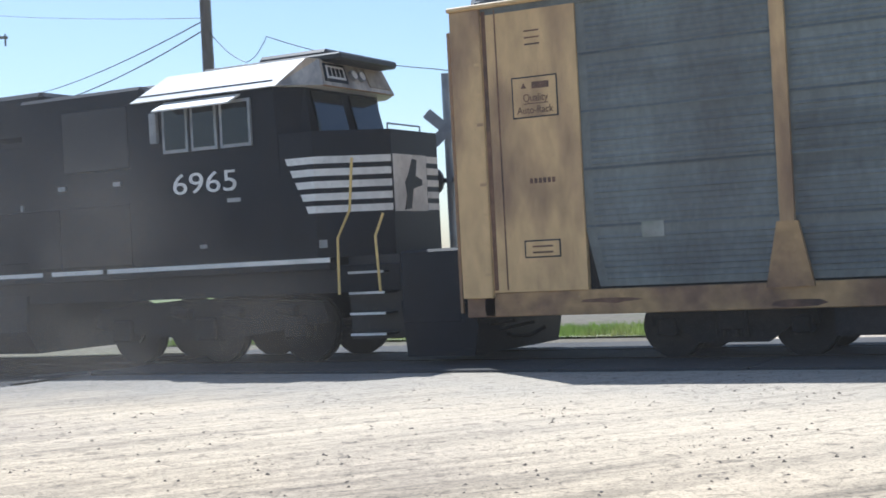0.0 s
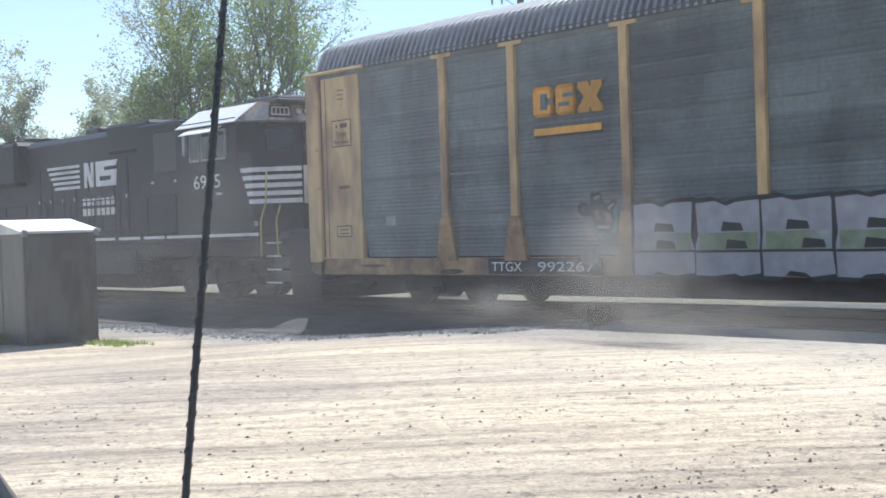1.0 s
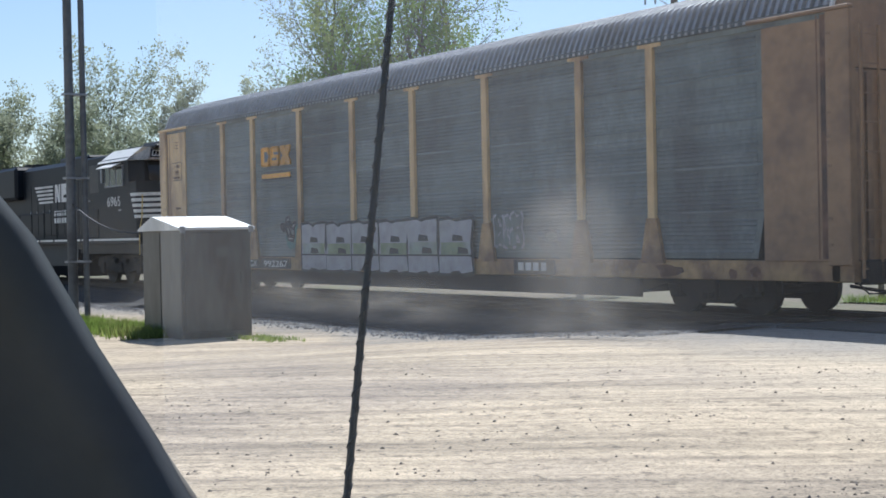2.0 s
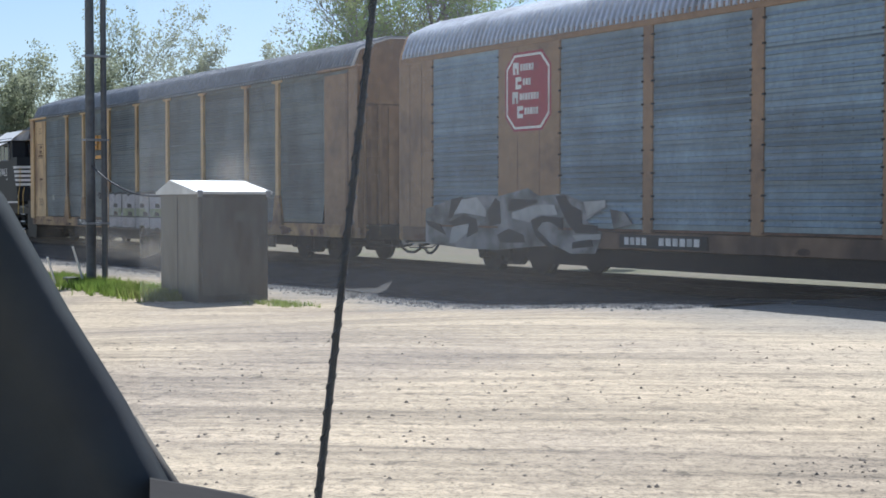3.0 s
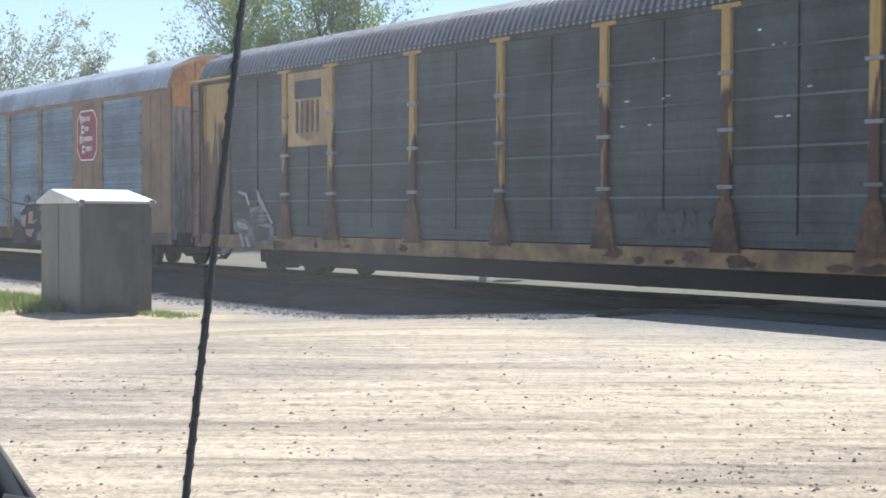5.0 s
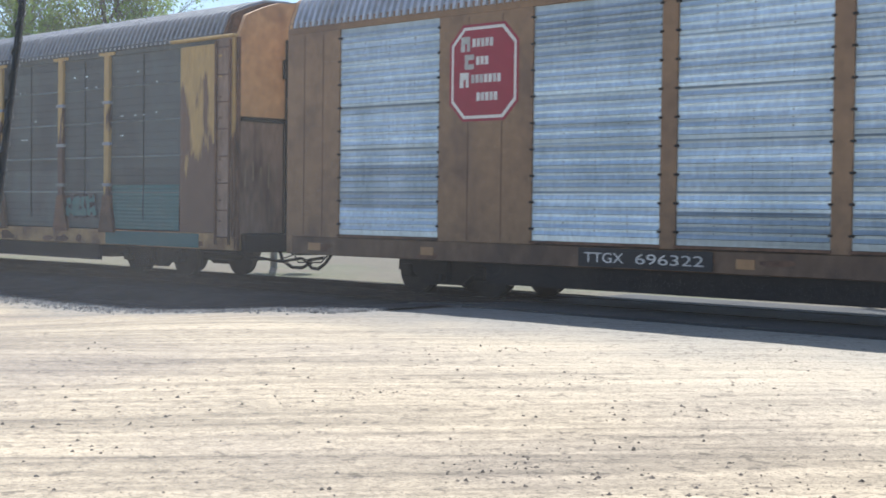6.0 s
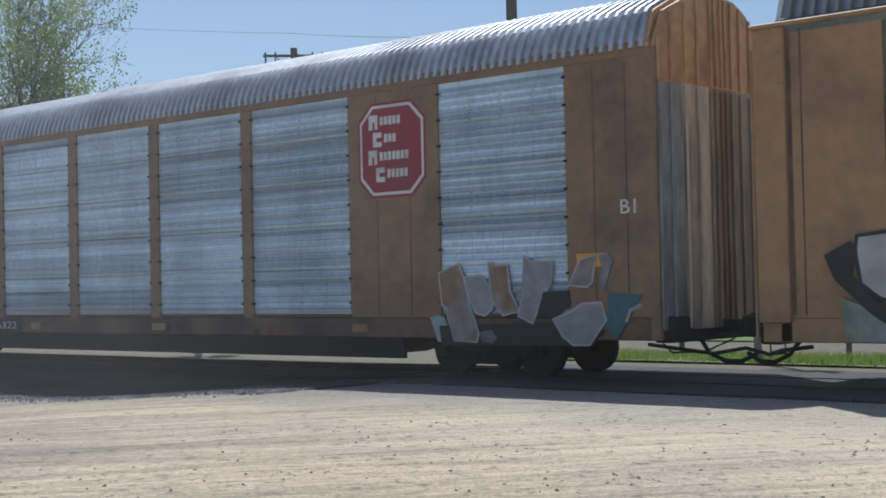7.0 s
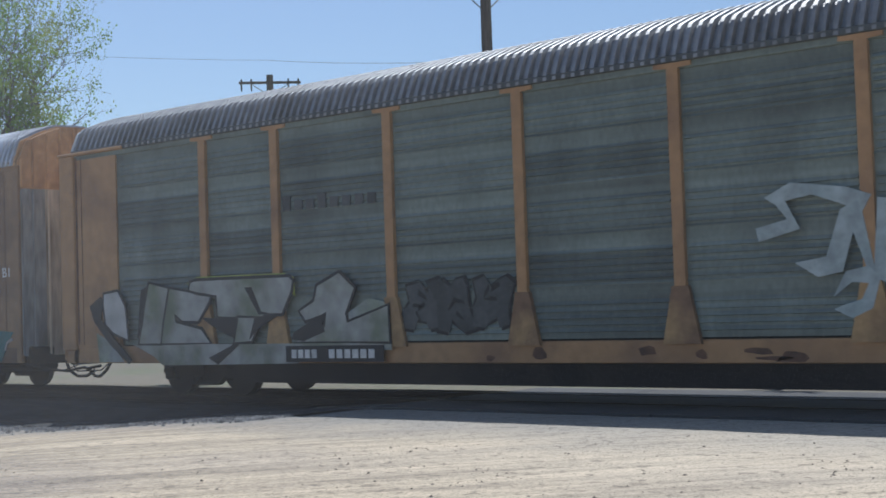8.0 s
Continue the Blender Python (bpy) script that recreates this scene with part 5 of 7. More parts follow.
sprayed(sheet, "stroke", "gbright", [(3.22, 2.08), (3.32, 2.02), (4, 1.28), (3.92, 1.24), (3.3, 1.82)])
sprayed(sheet, "face", "gmid", [(2.88, 1.62), (3.42, 1.68), (3.82, 1.28), (3.02, 1.28)])
sprayed(sheet, "hollow", "faint", [(3.06, 1.08), (3.4, 1.2), (3.86, 1.14), (3.74, 0.86), (3.2, 0.8)])
sprayed(sheet, "stroke", "gbright", [(2.36, 1), (2.5, 1), (2.66, 0.68), (2.54, 0.68)])
sprayed(sheet, "stroke", "gbright", [(2.64, 0.94), (2.78, 0.94), (2.94, 0.68), (2.8, 0.68)])
sprayed(sheet, "stroke", "gbright", [(2.3, 1.3), (2.72, 1.24), (2.86, 1.14), (2.72, 1.1), (2.36, 1.14)])
sprayed(sheet, "line", "faint", [(3.02, 1.52), (3.74, 1.52), (3.74, 1.48), (3, 1.48)])
sprayed(sheet, "line", "faint", [(3.04, 1.42), (3.78, 1.42), (3.78, 1.4), (3.04, 1.38)])
graffiti(car, 16.0, 17.6, 1.1, 1.6, 32, "faint", "grey_c", 3, y=-1.598, label="faded graffiti tag")
graffiti(car, 20.9, 22.2, 1.25, 1.75, 33, "teal", "gblack", 3, y=-1.598, label="small teal graffiti tag")
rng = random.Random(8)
for k in range(26):                      # solid pale flecks coloured as daylight through small worn holes
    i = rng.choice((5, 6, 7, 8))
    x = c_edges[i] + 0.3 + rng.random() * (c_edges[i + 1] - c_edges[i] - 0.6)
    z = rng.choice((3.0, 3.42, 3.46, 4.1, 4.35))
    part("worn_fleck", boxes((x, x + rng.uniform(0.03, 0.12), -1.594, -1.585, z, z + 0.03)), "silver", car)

# fourth car: bright galvanised sheets in brown-orange framing
d_pan = [(1.44, 3.95), (6.02, 8.49), (8.77, 11.25), (11.55, 13.98), (14.27, 16.71), (16.99, 19.48), (21.52, 24.03)]
car = autorack("autorack_car", "bright silver-panelled auto carrier in brown-orange framing with red octagons", 85.05, 25.6, [], d_pan, "flush", "brown", "silver", ends=("brown", "end_orange", "cream"))
octagon_sign(car, 4.97, 3.77, 1.52, 1.60, NEAR, [(0.0, 5, 1), (0.09, 3, 1), (-0.02, 7, 1), (0.34, 5, 0)])
octagon_sign(car, 20.50, 3.77, 1.52, 1.60, NEAR, [(0.0, 5, 1), (0.09, 3, 1), (-0.02, 7, 1), (0.15, 5, 1)])
sheet = graffiti_ground(car, -1.608)
sprayed(sheet, "patch", "gpale", [(21.28, 0.98), (21.56, 1.02), (21.8, 0.58), (21.44, 0.58)])
sprayed(sheet, "patch", "teal", [(24.76, 1.34), (25.36, 1.3), (25.16, 1.04), (24.88, 0.64), (24.68, 0.84), (24.74, 1.14)])
sprayed(sheet, "dark_patch", "gblack", [(21.48, 0.84), (23.76, 0.9), (24.68, 0.78), (24.46, 0.56), (21.52, 0.52)])
sprayed(sheet, "letter", "gbrown", [(21.5, 1.68), (21.9, 1.82), (22, 1.58), (22.1, 1.18), (22.28, 0.72), (22.24, 0.6), (21.8, 0.62), (21.68, 0.98), (21.66, 1.14), (21.56, 1.18)], "gbright", 0.03)
sprayed(sheet, "letter", "glilac", [(22.06, 1.6), (22.34, 1.62), (22.54, 1.44), (22.58, 1.12), (22.42, 1.02), (22.26, 1.06), (22.12, 1.3)], "gbright", 0.03)
sprayed(sheet, "letter", "gbrown", [(22.52, 1.82), (22.66, 1.76), (22.88, 1.78), (22.92, 1.38), (23.1, 1.08), (22.8, 1.02), (22.6, 1.24)], "gbright", 0.03)
sprayed(sheet, "letter", "gbrown", [(23.22, 1.9), (23.38, 1.8), (23.76, 1.8), (23.7, 1.48), (23.56, 1.32), (23.36, 0.9), (23.1, 1), (23.2, 1.28)], "gbright", 0.03)
sprayed(sheet, "dark_patch", "gblack", [(23.58, 1.36), (24.06, 1.38), (24.08, 1.14), (23.76, 0.98), (23.44, 0.98)])
sprayed(sheet, "letter", "gbrown", [(24.06, 1.46), (24.28, 1.82), (24.54, 1.88), (24.46, 1.5), (24.38, 1.44)], "gbright", 0.03)
sprayed(sheet, "letter", "glilac", [(23.76, 0.94), (24.08, 1.04), (24.3, 1.16), (24.62, 1.18), (24.7, 0.94), (24.4, 0.58), (24.12, 0.58), (23.94, 0.7)], "gbright", 0.03)
sprayed(sheet, "puff", "gmid", [(24.6, 1.9), (24.78, 1.92), (24.86, 1.8), (24.78, 1.62), (24.7, 1.38), (24.58, 1.38), (24.66, 1.7)])
sprayed(sheet, "stroke", "gbright", [(25.04, 0.92), (25.12, 1.1), (25.32, 1.18), (25.36, 1.12), (25.16, 1.06), (25.08, 0.9)])
sprayed(sheet, "puff", "gmid", [(22.32, 0.74), (22.56, 0.78), (22.68, 0.66), (22.56, 0.56), (22.36, 0.6)])
pl = plate(car, 7.0, 9.43, 0.66, 0.95, "", 0.2, y=-1.602)
lettering("TTGX", 0.22, 7.12, 0.73, -1.612, "number", pl, width=0.74)
lettering("696322", 0.22, 8.08, 0.73, -1.612, "number", pl, width=1.2)
lettering("B1", 0.3, 25.0, 2.48, -1.605, "number", car, width=0.26)
for x, w in ((0.6, 0.35), (3.55, 0.3), (9.8, 0.3), (14.0, 0.4), (19.5, 0.35), (22.4, 0.4)):
    part("reflector", boxes((x, x + w, -1.592, -1.58, 0.72, 0.86)), "orange", car, "dirty amber reflective strip")
part("notice", boxes((24.2, 24.75, -1.605, -1.59, 1.72, 1.92)), "logo", car, "small yellow notice")

# fifth car: dull grey sheets, orange posts
e_posts = [4.42, 6.35, 9.05, 11.72, 14.45, 17.2, 20.4, 22.5]
e_edges = [1.80] + e_posts + [25.2]
car = autorack("autorack_car", "dull grey auto carrier with faded orange posts and silver graffiti", 112.25, 27.05, e_posts, span(e_edges), "post", "orange", "grey_e", ends=("orange", "end_orange", "brown"))
sheet = graffiti_ground(car, -1.665)
sprayed(sheet, "lower_glow", "glime_dull", [(1.16, 1.24), (1.58, 1.08), (2.04, 0.66), (1.24, 0.66)])
sprayed(sheet, "halo", "glime", [(3.98, 2.12), (4.26, 2.24), (6.58, 2.22), (6.82, 2.14), (6.84, 1.8), (6.48, 2.08), (4.14, 1.94)])
sprayed(sheet, "halo", "glime_dull", [(8.08, 1.48), (8.56, 1.72), (8.92, 1.66), (8.96, 1.54), (8.1, 1.32)])
sprayed(sheet, "band", "gwhite", [(2.32, 1), (9.06, 0.98), (9.06, 0.86), (6.88, 0.86), (6.88, 0.64), (3.22, 0.6), (2.92, 0.78)])
sprayed(sheet, "letter", "gbright", [(1.44, 2), (1.86, 2.04), (2.08, 1.74), (2.16, 1.1), (1.72, 1.24), (1.48, 1.42), (1.42, 1.82)], "gblack", 0.05)
sprayed(sheet, "letter_shadow", "gblack", [(0.96, 1.78), (1.32, 1.96), (1.4, 1.82), (1.32, 1.5), (1.72, 1.14), (2.28, 0.7), (2.18, 0.62), (1.58, 1.02), (1.1, 1.46)])
sprayed(sheet, "letter", "gwhite", [(2.86, 2.16), (3.46, 2.04), (3.42, 1.88), (3.26, 1.52), (3.18, 1.02), (2.52, 1.02), (2.64, 1.38), (2.76, 1.88)], "gblack", 0.05)
sprayed(sheet, "letter_shadow", "gblack", [(2.6, 2.04), (2.84, 2.14), (2.76, 1.84), (2.56, 1.18), (2.46, 1.12), (2.54, 1.68)])
sprayed(sheet, "letter", "gwhite", [(3.46, 2.04), (4.6, 1.88), (4.58, 1.78), (4.26, 1.42), (3.82, 1.44), (3.58, 1.58), (3.62, 1.4), (4.34, 1.26), (4.58, 1.02), (3.2, 1.02), (3.28, 1.38), (3.42, 1.86)], "gblack", 0.05)
sprayed(sheet, "letter", "gwhite", [(4.08, 2.14), (4.28, 2.16), (6.7, 2.14), (6.78, 2.08), (6.74, 1.9), (6.5, 1.52), (6.08, 1.52), (5.92, 1.44), (4.82, 1.5), (4.8, 1.88), (4.26, 1.96), (4.04, 2)], "gblack", 0.05)
sprayed(sheet, "letter", "gwhite", [(5.36, 1.46), (5.98, 1.44), (5.7, 1.04), (5.26, 1.02)], "gblack", 0.05)
sprayed(sheet, "letter_shadow", "gblack", [(4.36, 1.48), (5.38, 1.44), (5.28, 1.08), (4.82, 1.24)])
sprayed(sheet, "letter_shadow", "gblack", [(5.8, 1.44), (6.46, 1.5), (5.86, 1.24), (5.64, 1.04)])
sprayed(sheet, "letter_shadow", "gblack", [(5.56, 2), (5.74, 2), (5.98, 1.56), (6.22, 1.52), (5.92, 1.5)])
sprayed(sheet, "letter", "gwhite", [(7.4, 1.96), (7.92, 2.16), (8.26, 1.9), (8.04, 1.48), (8.08, 1.32), (9, 1.58), (9.02, 1), (6.84, 1.02), (7.56, 1.26), (7.6, 1.5), (7.1, 1.38), (6.96, 1.54), (7.32, 1.7)], "gblack", 0.05)
sprayed(sheet, "letter_shadow", "gblack", [(6.8, 1.18), (7.6, 1.52), (7.5, 1.32), (7.56, 1.18), (7.04, 1.02), (6.74, 1.06)])
sprayed(sheet, "line", "gblack", [(4.56, 0.74), (5.34, 1.02), (5.36, 0.96), (4.8, 0.62)])
sheet = graffiti_ground(car, -1.65)
sprayed(sheet, "stroke", "gpale", [(15.78, 2.84), (16.16, 3.02), (16.94, 2.9), (17.26, 2.78), (17.14, 2.58), (16.46, 2.84), (16.08, 2.78), (16.28, 2.4), (15.68, 2.26), (15.64, 2.44), (16.1, 2.54), (15.94, 2.74)])
sprayed(sheet, "stroke", "gpale", [(16.84, 2.62), (17.1, 2.74), (17.26, 1.88), (17.34, 2.74), (17.46, 2.72), (17.42, 1.66), (17.2, 1.74), (17, 2.32), (16.84, 1.82), (16.5, 1.76), (16.18, 1.96), (16.62, 2.02)])
sprayed(sheet, "stroke", "gpale", [(16.7, 1.5), (16.88, 1.82), (17.18, 1.88), (17.34, 1.74), (17.22, 1.34), (16.94, 1.22), (16.7, 1.34), (16.86, 1.4), (17.08, 1.46), (17.18, 1.66), (16.96, 1.68)])
graffiti(car, 9.3, 11.5, 1.15, 2.0, 53, "faint", "gblack", 3, y=-1.594, label="faint dark graffiti tag")
for k in range(8):
    part("word_bar", boxes((6.52 + k * 0.29, 6.52 + k * 0.29 + 0.19, -1.597, -1.58, 3.30, 3.56 if k in (0, 3) else 3.48)), "faint", car)
pl = plate(car, 6.6, 8.9, 0.665, 0.945, "", 0.2, y=-1.685)
letter_bars(pl, 6.75, 7.4, 4, 0.73, 0.88, -1.70, -1.692)
letter_bars(pl, 7.65, 8.75, 6, 0.73, 0.88, -1.70, -1.692)


# ---------- locomotive ----------
def locomotive():
    o = 11.0
    loco = thing("locomotive", "black diesel locomotive with white cab roof and white nose stripes", "locomotive")

    def bx(u0, u1, y0, y1, z0, z1):
        return (u0 + o, u1 + o, y0, y1, z0, z1)

    def plan(bm, pts, z0, z1, top=None):
        lo = [bm.verts.new((u + o, y, z0)) for u, y in pts]
        hi = [bm.verts.new((u + o, y, z1)) for u, y in (top or pts)]
        n = len(pts)
        fs = [bm.faces.new(lo[::-1]), bm.faces.new(hi)] + [bm.faces.new((lo[i], lo[(i + 1) % n], hi[(i + 1) % n], hi[i])) for i in range(n)]
        bmesh.ops.recalc_face_normals(bm, faces=fs)
        return bm

    def sym(half):
        return half + [(u, -y) for u, y in half[::-1]]

    part("frame", boxes(bx(-21.6, -0.9, -1.35, 1.35, 1.05, 1.45), bx(-21.6, -2.25, -1.52, 1.52, 1.40, 1.58), bevel=0.01), "black", loco)
    for u0, u1 in ((-21.5, -18.2), (-18.0, -15.4), (-15.2, -12.6), (-12.4, -10.9), (-10.7, -9.3), (-9.1, -7.9), (-7.7, -6.6), (-6.5, -3.85), (-3.84, -2.24)):
        part("edge_stripe", boxes(bx(u0, u1, -1.528, -1.51, 1.505, 1.575)), "white", loco)
    # long hood with chamfered roof edges
    hood = bmesh.new()
    prism(hood, [(-0.95, 1.58), (-0.95, 4.38), (-0.72, 4.56), (0.72, 4.56), (0.95, 4.38), (0.95, 1.58)], -21.3 + o, -5.9 + o, "yz")
    hood = part("long_hood", hood, "black", loco)
    part("blower_housing", boxes(bx(-8.6, -5.9, -1.2, 1.2, 1.58, 4.50), bevel=0.06), "black", loco)
    part("radiator_flare", boxes(bx(-21.0, -16.2, -1.30, 1.30, 3.25, 4.60), bevel=0.12), "black", loco)
    part("dynamic_brake", boxes(bx(-10.6, -8.2, -1.05, 1.05, 3.85, 4.66), bevel=0.08), "black", loco)
    for u in (-20.2, -18.6, -17.0):
        part("fan", tube(bmesh.new(), [(u + o, 0, 4.56), (u + o, 0, 4.74)], 0.62, 20), "dark", loco)
    part("exhaust_silencer", boxes(bx(-13.2, -12.3, -0.4, 0.4, 4.56, 4.78), bevel=0.04), "dark", loco)
    for k in range(9):                           # hood doors
        u = -15.9 + k * 0.80
        d = part("hood_door", boxes(bx(u, u + 0.76, -0.975, -0.94, 1.75, 3.75), bevel=0.01), "black", loco)
        part("latch", boxes(bx(u + 0.64, u + 0.70, -0.992, -0.97, 2.65, 2.75)), "galv", d)
    part("air_intake", boxes(bx(-7.6, -6.2, -1.225, -1.19, 3.2, 4.2), bevel=0.01), "dark", loco)
    for u, z in ((-7.75, 2.92), (-6.55, 2.92), (-6.05, 3.55), (-6.05, 2.75)):
        part("grab_iron", boxes(bx(u, u + 0.16, -1.235, -1.2, z, z + 0.07)), "galv", loco)
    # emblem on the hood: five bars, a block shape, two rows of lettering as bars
    em = part("hood_emblem", boxes(*[bx(-14.6 + 0.12 * k, -12.45, -0.986, -0.97, 3.62 - 0.15 * k, 3.70 - 0.15 * k) for k in range(5)]), "number", loco, "white speed-line emblem")
    for u0, u1 in ((-12.15, -11.98), (-11.72, -11.55), (-11.42, -11.2)):
        part("block_shape", boxes(bx(u0, u1, -0.986, -0.97, 3.02, 3.72)), "number", em)
    b = bmesh.new()
    prism(b, [(-12.1 + o, 3.72), (-11.9 + o, 3.72), (-11.6 + o, 3.02), (-11.8 + o, 3.02)], -0.988, -0.971)
    prism(b, [(-11.4 + o, 3.72), (-10.1 + o, 3.72), (-10.2 + o, 3.56), (-10.9 + o, 3.56), (-10.9 + o, 3.46), (-10.15 + o, 3.46), (-10.2 + o, 3.02), (-11.3 + o, 3.02), (-11.3 + o, 3.18),
              (-10.5 + o, 3.18), (-10.5 + o, 3.30), (-11.4 + o, 3.30)], -0.988, -0.971)
    part("block_shape", b, "number", em)
    for z in (2.50, 2.22):
        for k in range(7):
            part("word_bar", boxes(bx(-12.3 + k * 0.29, -12.1 + k * 0.29, -0.986, -0.97, z, z + 0.2)), "number", em)
    # cab and nose
    cab = part("cab", plan(bmesh.new(), sym([(-5.95, -1.50), (-3.0, -1.50), (-2.56, -1.05)]), 1.58, 4.28, sym([(-5.95, -1.50), (-3.12, -1.50), (-2.84, -1.05)])), "black", loco)
    nose_plan = sym([(-3.05, -1.504), (-2.45, -1.504), (-1.58, -0.71)])
    nose = part("nose", plan(bmesh.new(), nose_plan, 1.58, 3.45), "black", loco)
    part("nose_base", boxes(bx(-1.12, -0.12, -1.45, 1.45, 0.55, 1.62), bevel=0.04), "black", loco)
    eave = sym([(-5.80, -1.60), (-2.99, -1.60), (-2.50, -1.05)])
    crown = sym([(-5.40, -1.12), (-2.74, -1.12), (-2.66, -0.90)])
    part("cab_roof", plan(bmesh.new(), eave, 4.17, 4.60, crown), "white", cab, "white sloped cab roof")
    part("roof_hatch", boxes(bx(-4.9, -2.3, -0.85, 0.85, 4.56, 4.68), bevel=0.03), "dark", cab)
    for u, y in ((-4.6, 0.2), (-3.9, -0.2), (-3.4, 0.3), (-3.2, -0.3)):
        part("roof_fitting", tube(bmesh.new(), [(u + o, y, 4.66), (u + o, y, 4.80)], 0.05, 8), "dark", cab)
    part("air_unit", boxes(bx(-4.0, -2.7, -0.6, 0.6, 4.66, 4.80), bevel=0.05), "dark", cab)
    # side windows under a white sun visor
    for u0, u1 in ((-5.22, -4.72), (-4.66, -4.16), (-4.10, -3.52)):
        f = part("window", boxes(bx(u0, u1, -1.545, -1.49, 3.33, 4.05)), "galv", cab)
        part("pane", boxes(bx(u0 + 0.05, u1 - 0.05, -1.55, -1.53, 3.38, 4.0)), "glass", f)
    part("mirror", boxes(bx(-5.42, -5.28, -1.62, -1.54, 3.5, 3.98), bevel=0.01), "galv", cab)
    v = bmesh.new()
    prism(v, [(-1.52, 4.10), (-1.52, 4.13), (-1.86, 3.98), (-1.86, 3.955)], -5.15 + o, -3.70 + o, "yz")
    part("sun_visor", v, "white", cab, "white sheet sun visor")
    # windscreens
    for (u0, y0), (u1, y1) in (((-2.66, -1.02), (-2.66, -0.06)), ((-2.66, 0.06), (-2.66, 1.02))):
        d = Vector((u1 - u0, y1 - y0, 0)).normalized()
        nrm = Vector((d.y, -d.x, 0)) * 0.02
        bm = bmesh.new()
        q = [(u0 + d.x * 0.08, y0 + d.y * 0.08, 3.50), (u1 - d.x * 0.06, y1 - d.y * 0.06, 3.50), (u1 - d.x * 0.06 - 0.16, y1 - d.y * 0.06, 4.12), (u0 + d.x * 0.08 - 0.16, y0 + d.y * 0.08, 4.12)]
        vs = [bm.verts.new((p[0] + o + nrm.x, p[1] + nrm.y, p[2])) for p in q] + [bm.verts.new((p[0] + o - nrm.x, p[1] - nrm.y, p[2])) for p in q]
        for f in ((0, 1, 2, 3), (7, 6, 5, 4), (0, 4, 5, 1), (1, 5, 6, 2), (2, 6, 7, 3), (3, 7, 4, 0)):
            bm.faces.new([vs[i] for i in f])
        part("windscreen", bm, "glass", cab)
    # number board and headlights on the brow
    e1, e2 = Vector((-2.50 + o, -1.05, 4.17)), Vector((-2.50 + o, 1.05, 4.17))
    c1, c2 = Vector((-2.66 + o, -0.90, 4.60)), Vector((-2.66 + o, 0.90, 4.60))
    w1, w2 = Vector((-2.99 + o, -1.60, 4.17)), Vector((-2.74 + o, -1.12, 4.60))
    n = (e2 - e1).cross(c1 - e1).normalized()

    def brow(s0, s1, t0, t1, lift, mat, name, parent):
        bm = bmesh.new()
        pts = [e1.lerp(e2, a).lerp(c1.lerp(c2, a), t) for a, t in ((s0, t0), (s1, t0), (s1, t1), (s0, t1))]
        lo, hi = [bm.verts.new(p - n * 0.02) for p in pts], [bm.verts.new(p + n * lift) for p in pts]
        bm.faces.new(hi)
        for i in range(4):
            bm.faces.new((lo[i], lo[(i + 1) % 4], hi[(i + 1) % 4], hi[i]))
        bmesh.ops.recalc_face_normals(bm, faces=bm.faces)
        return part(name, bm, mat, parent)
    brow(0.0, 1.0, 0.0, 1.0, 0.008, "yellow_dirty", "brow", cab)
    brow(0.0, 1.0, 0.02, 0.96, 0.012, "cream", "brow_face", cab)
    bm = bmesh.new()
    side = (e1 - w1).cross(w2 - w1).normalized() * 0.01
    bm.faces.new([bm.verts.new(p + side) for p in (w1, e1, c1, w2)])
    part("brow_corner", bm, "cream", cab)
    nb = brow(0.03, 0.34, 0.16, 0.84, 0.03, "black", "number_frame", cab)
    brow(0.055, 0.315, 0.26, 0.74, 0.04, "white", "number_face", nb)
    for k in range(4):
        brow(0.075 + 0.058 * k, 0.115 + 0.058 * k, 0.34, 0.66, 0.046, "black", "numeral_bar", nb)
    for a in (0.44, 0.56):
        p = e1.lerp(e2, a).lerp(c1.lerp(c2, a), 0.5)
        lamp = part("headlight", tube(bmesh.new(), [p - n * 0.05, p + n * 0.07], 0.09, 14), "galv", cab)
        part("lens", tube(bmesh.new(), [p + n * 0.06, p + n * 0.075], 0.07, 14), "white", lamp)
    brow(0.66, 0.97, 0.16, 0.84, 0.03, "cream_dirty", "number_frame", cab)
    # nose stripes with slanted ends, along the side, round the chamfer and on the far half of the front
    for k in range(5):
        z1 = 3.07 - 0.182 * k
        z0 = z1 - 0.105
        b = bmesh.new()
        u0 = -2.95 + 0.083 * k
        runs = [((u0, -1.512), (-2.45, -1.512), 0.04), ((-2.447, -1.512), (-1.585, -0.722), 0.0), ((-1.57, 0.34), (-1.57, 0.70), 0.0)]
        for (ua, ya), (ub, yb), slant in runs:
            q = [(ua + slant, ya, z0), (ub, yb, z0), (ub, yb, z1), (ua, ya, z1)]
            d = Vector((ub - ua, yb - ya, 0)).normalized() * 0.012
            lo = [b.verts.new((p[0] + o - d.y, p[1] + d.x, p[2])) for p in q]
            hi = [b.verts.new((p[0] + o, p[1], p[2])) for p in q]
            b.faces.new(hi)
            for i in range(4):
                b.faces.new((lo[i], lo[(i + 1) % 4], hi[(i + 1) % 4], hi[i]))
        part("nose_stripe", b, "number", nose)
    panel = part("emblem_panel", boxes(bx(-1.60, -1.57, -0.68, 0.32, 2.22, 3.08)), "number", nose)
    mark = bmesh.new()
    prism(mark, [(-0.40, 2.24), (-0.20, 2.26), (-0.12, 2.56), (0.16, 2.62), (0.16, 2.70), (-0.04, 2.76), (0.02, 3.0), (-0.12, 3.02), (-0.24, 2.80), (-0.36, 2.66), (-0.32, 2.46)], -1.572 + o, -1.562 + o, "yz")
    part("dark_mark", mark, "black", panel)
    lettering("6965", 0.46, -5.08 + o, 2.68, -1.512, "number", cab, name="cab_number", width=1.22)
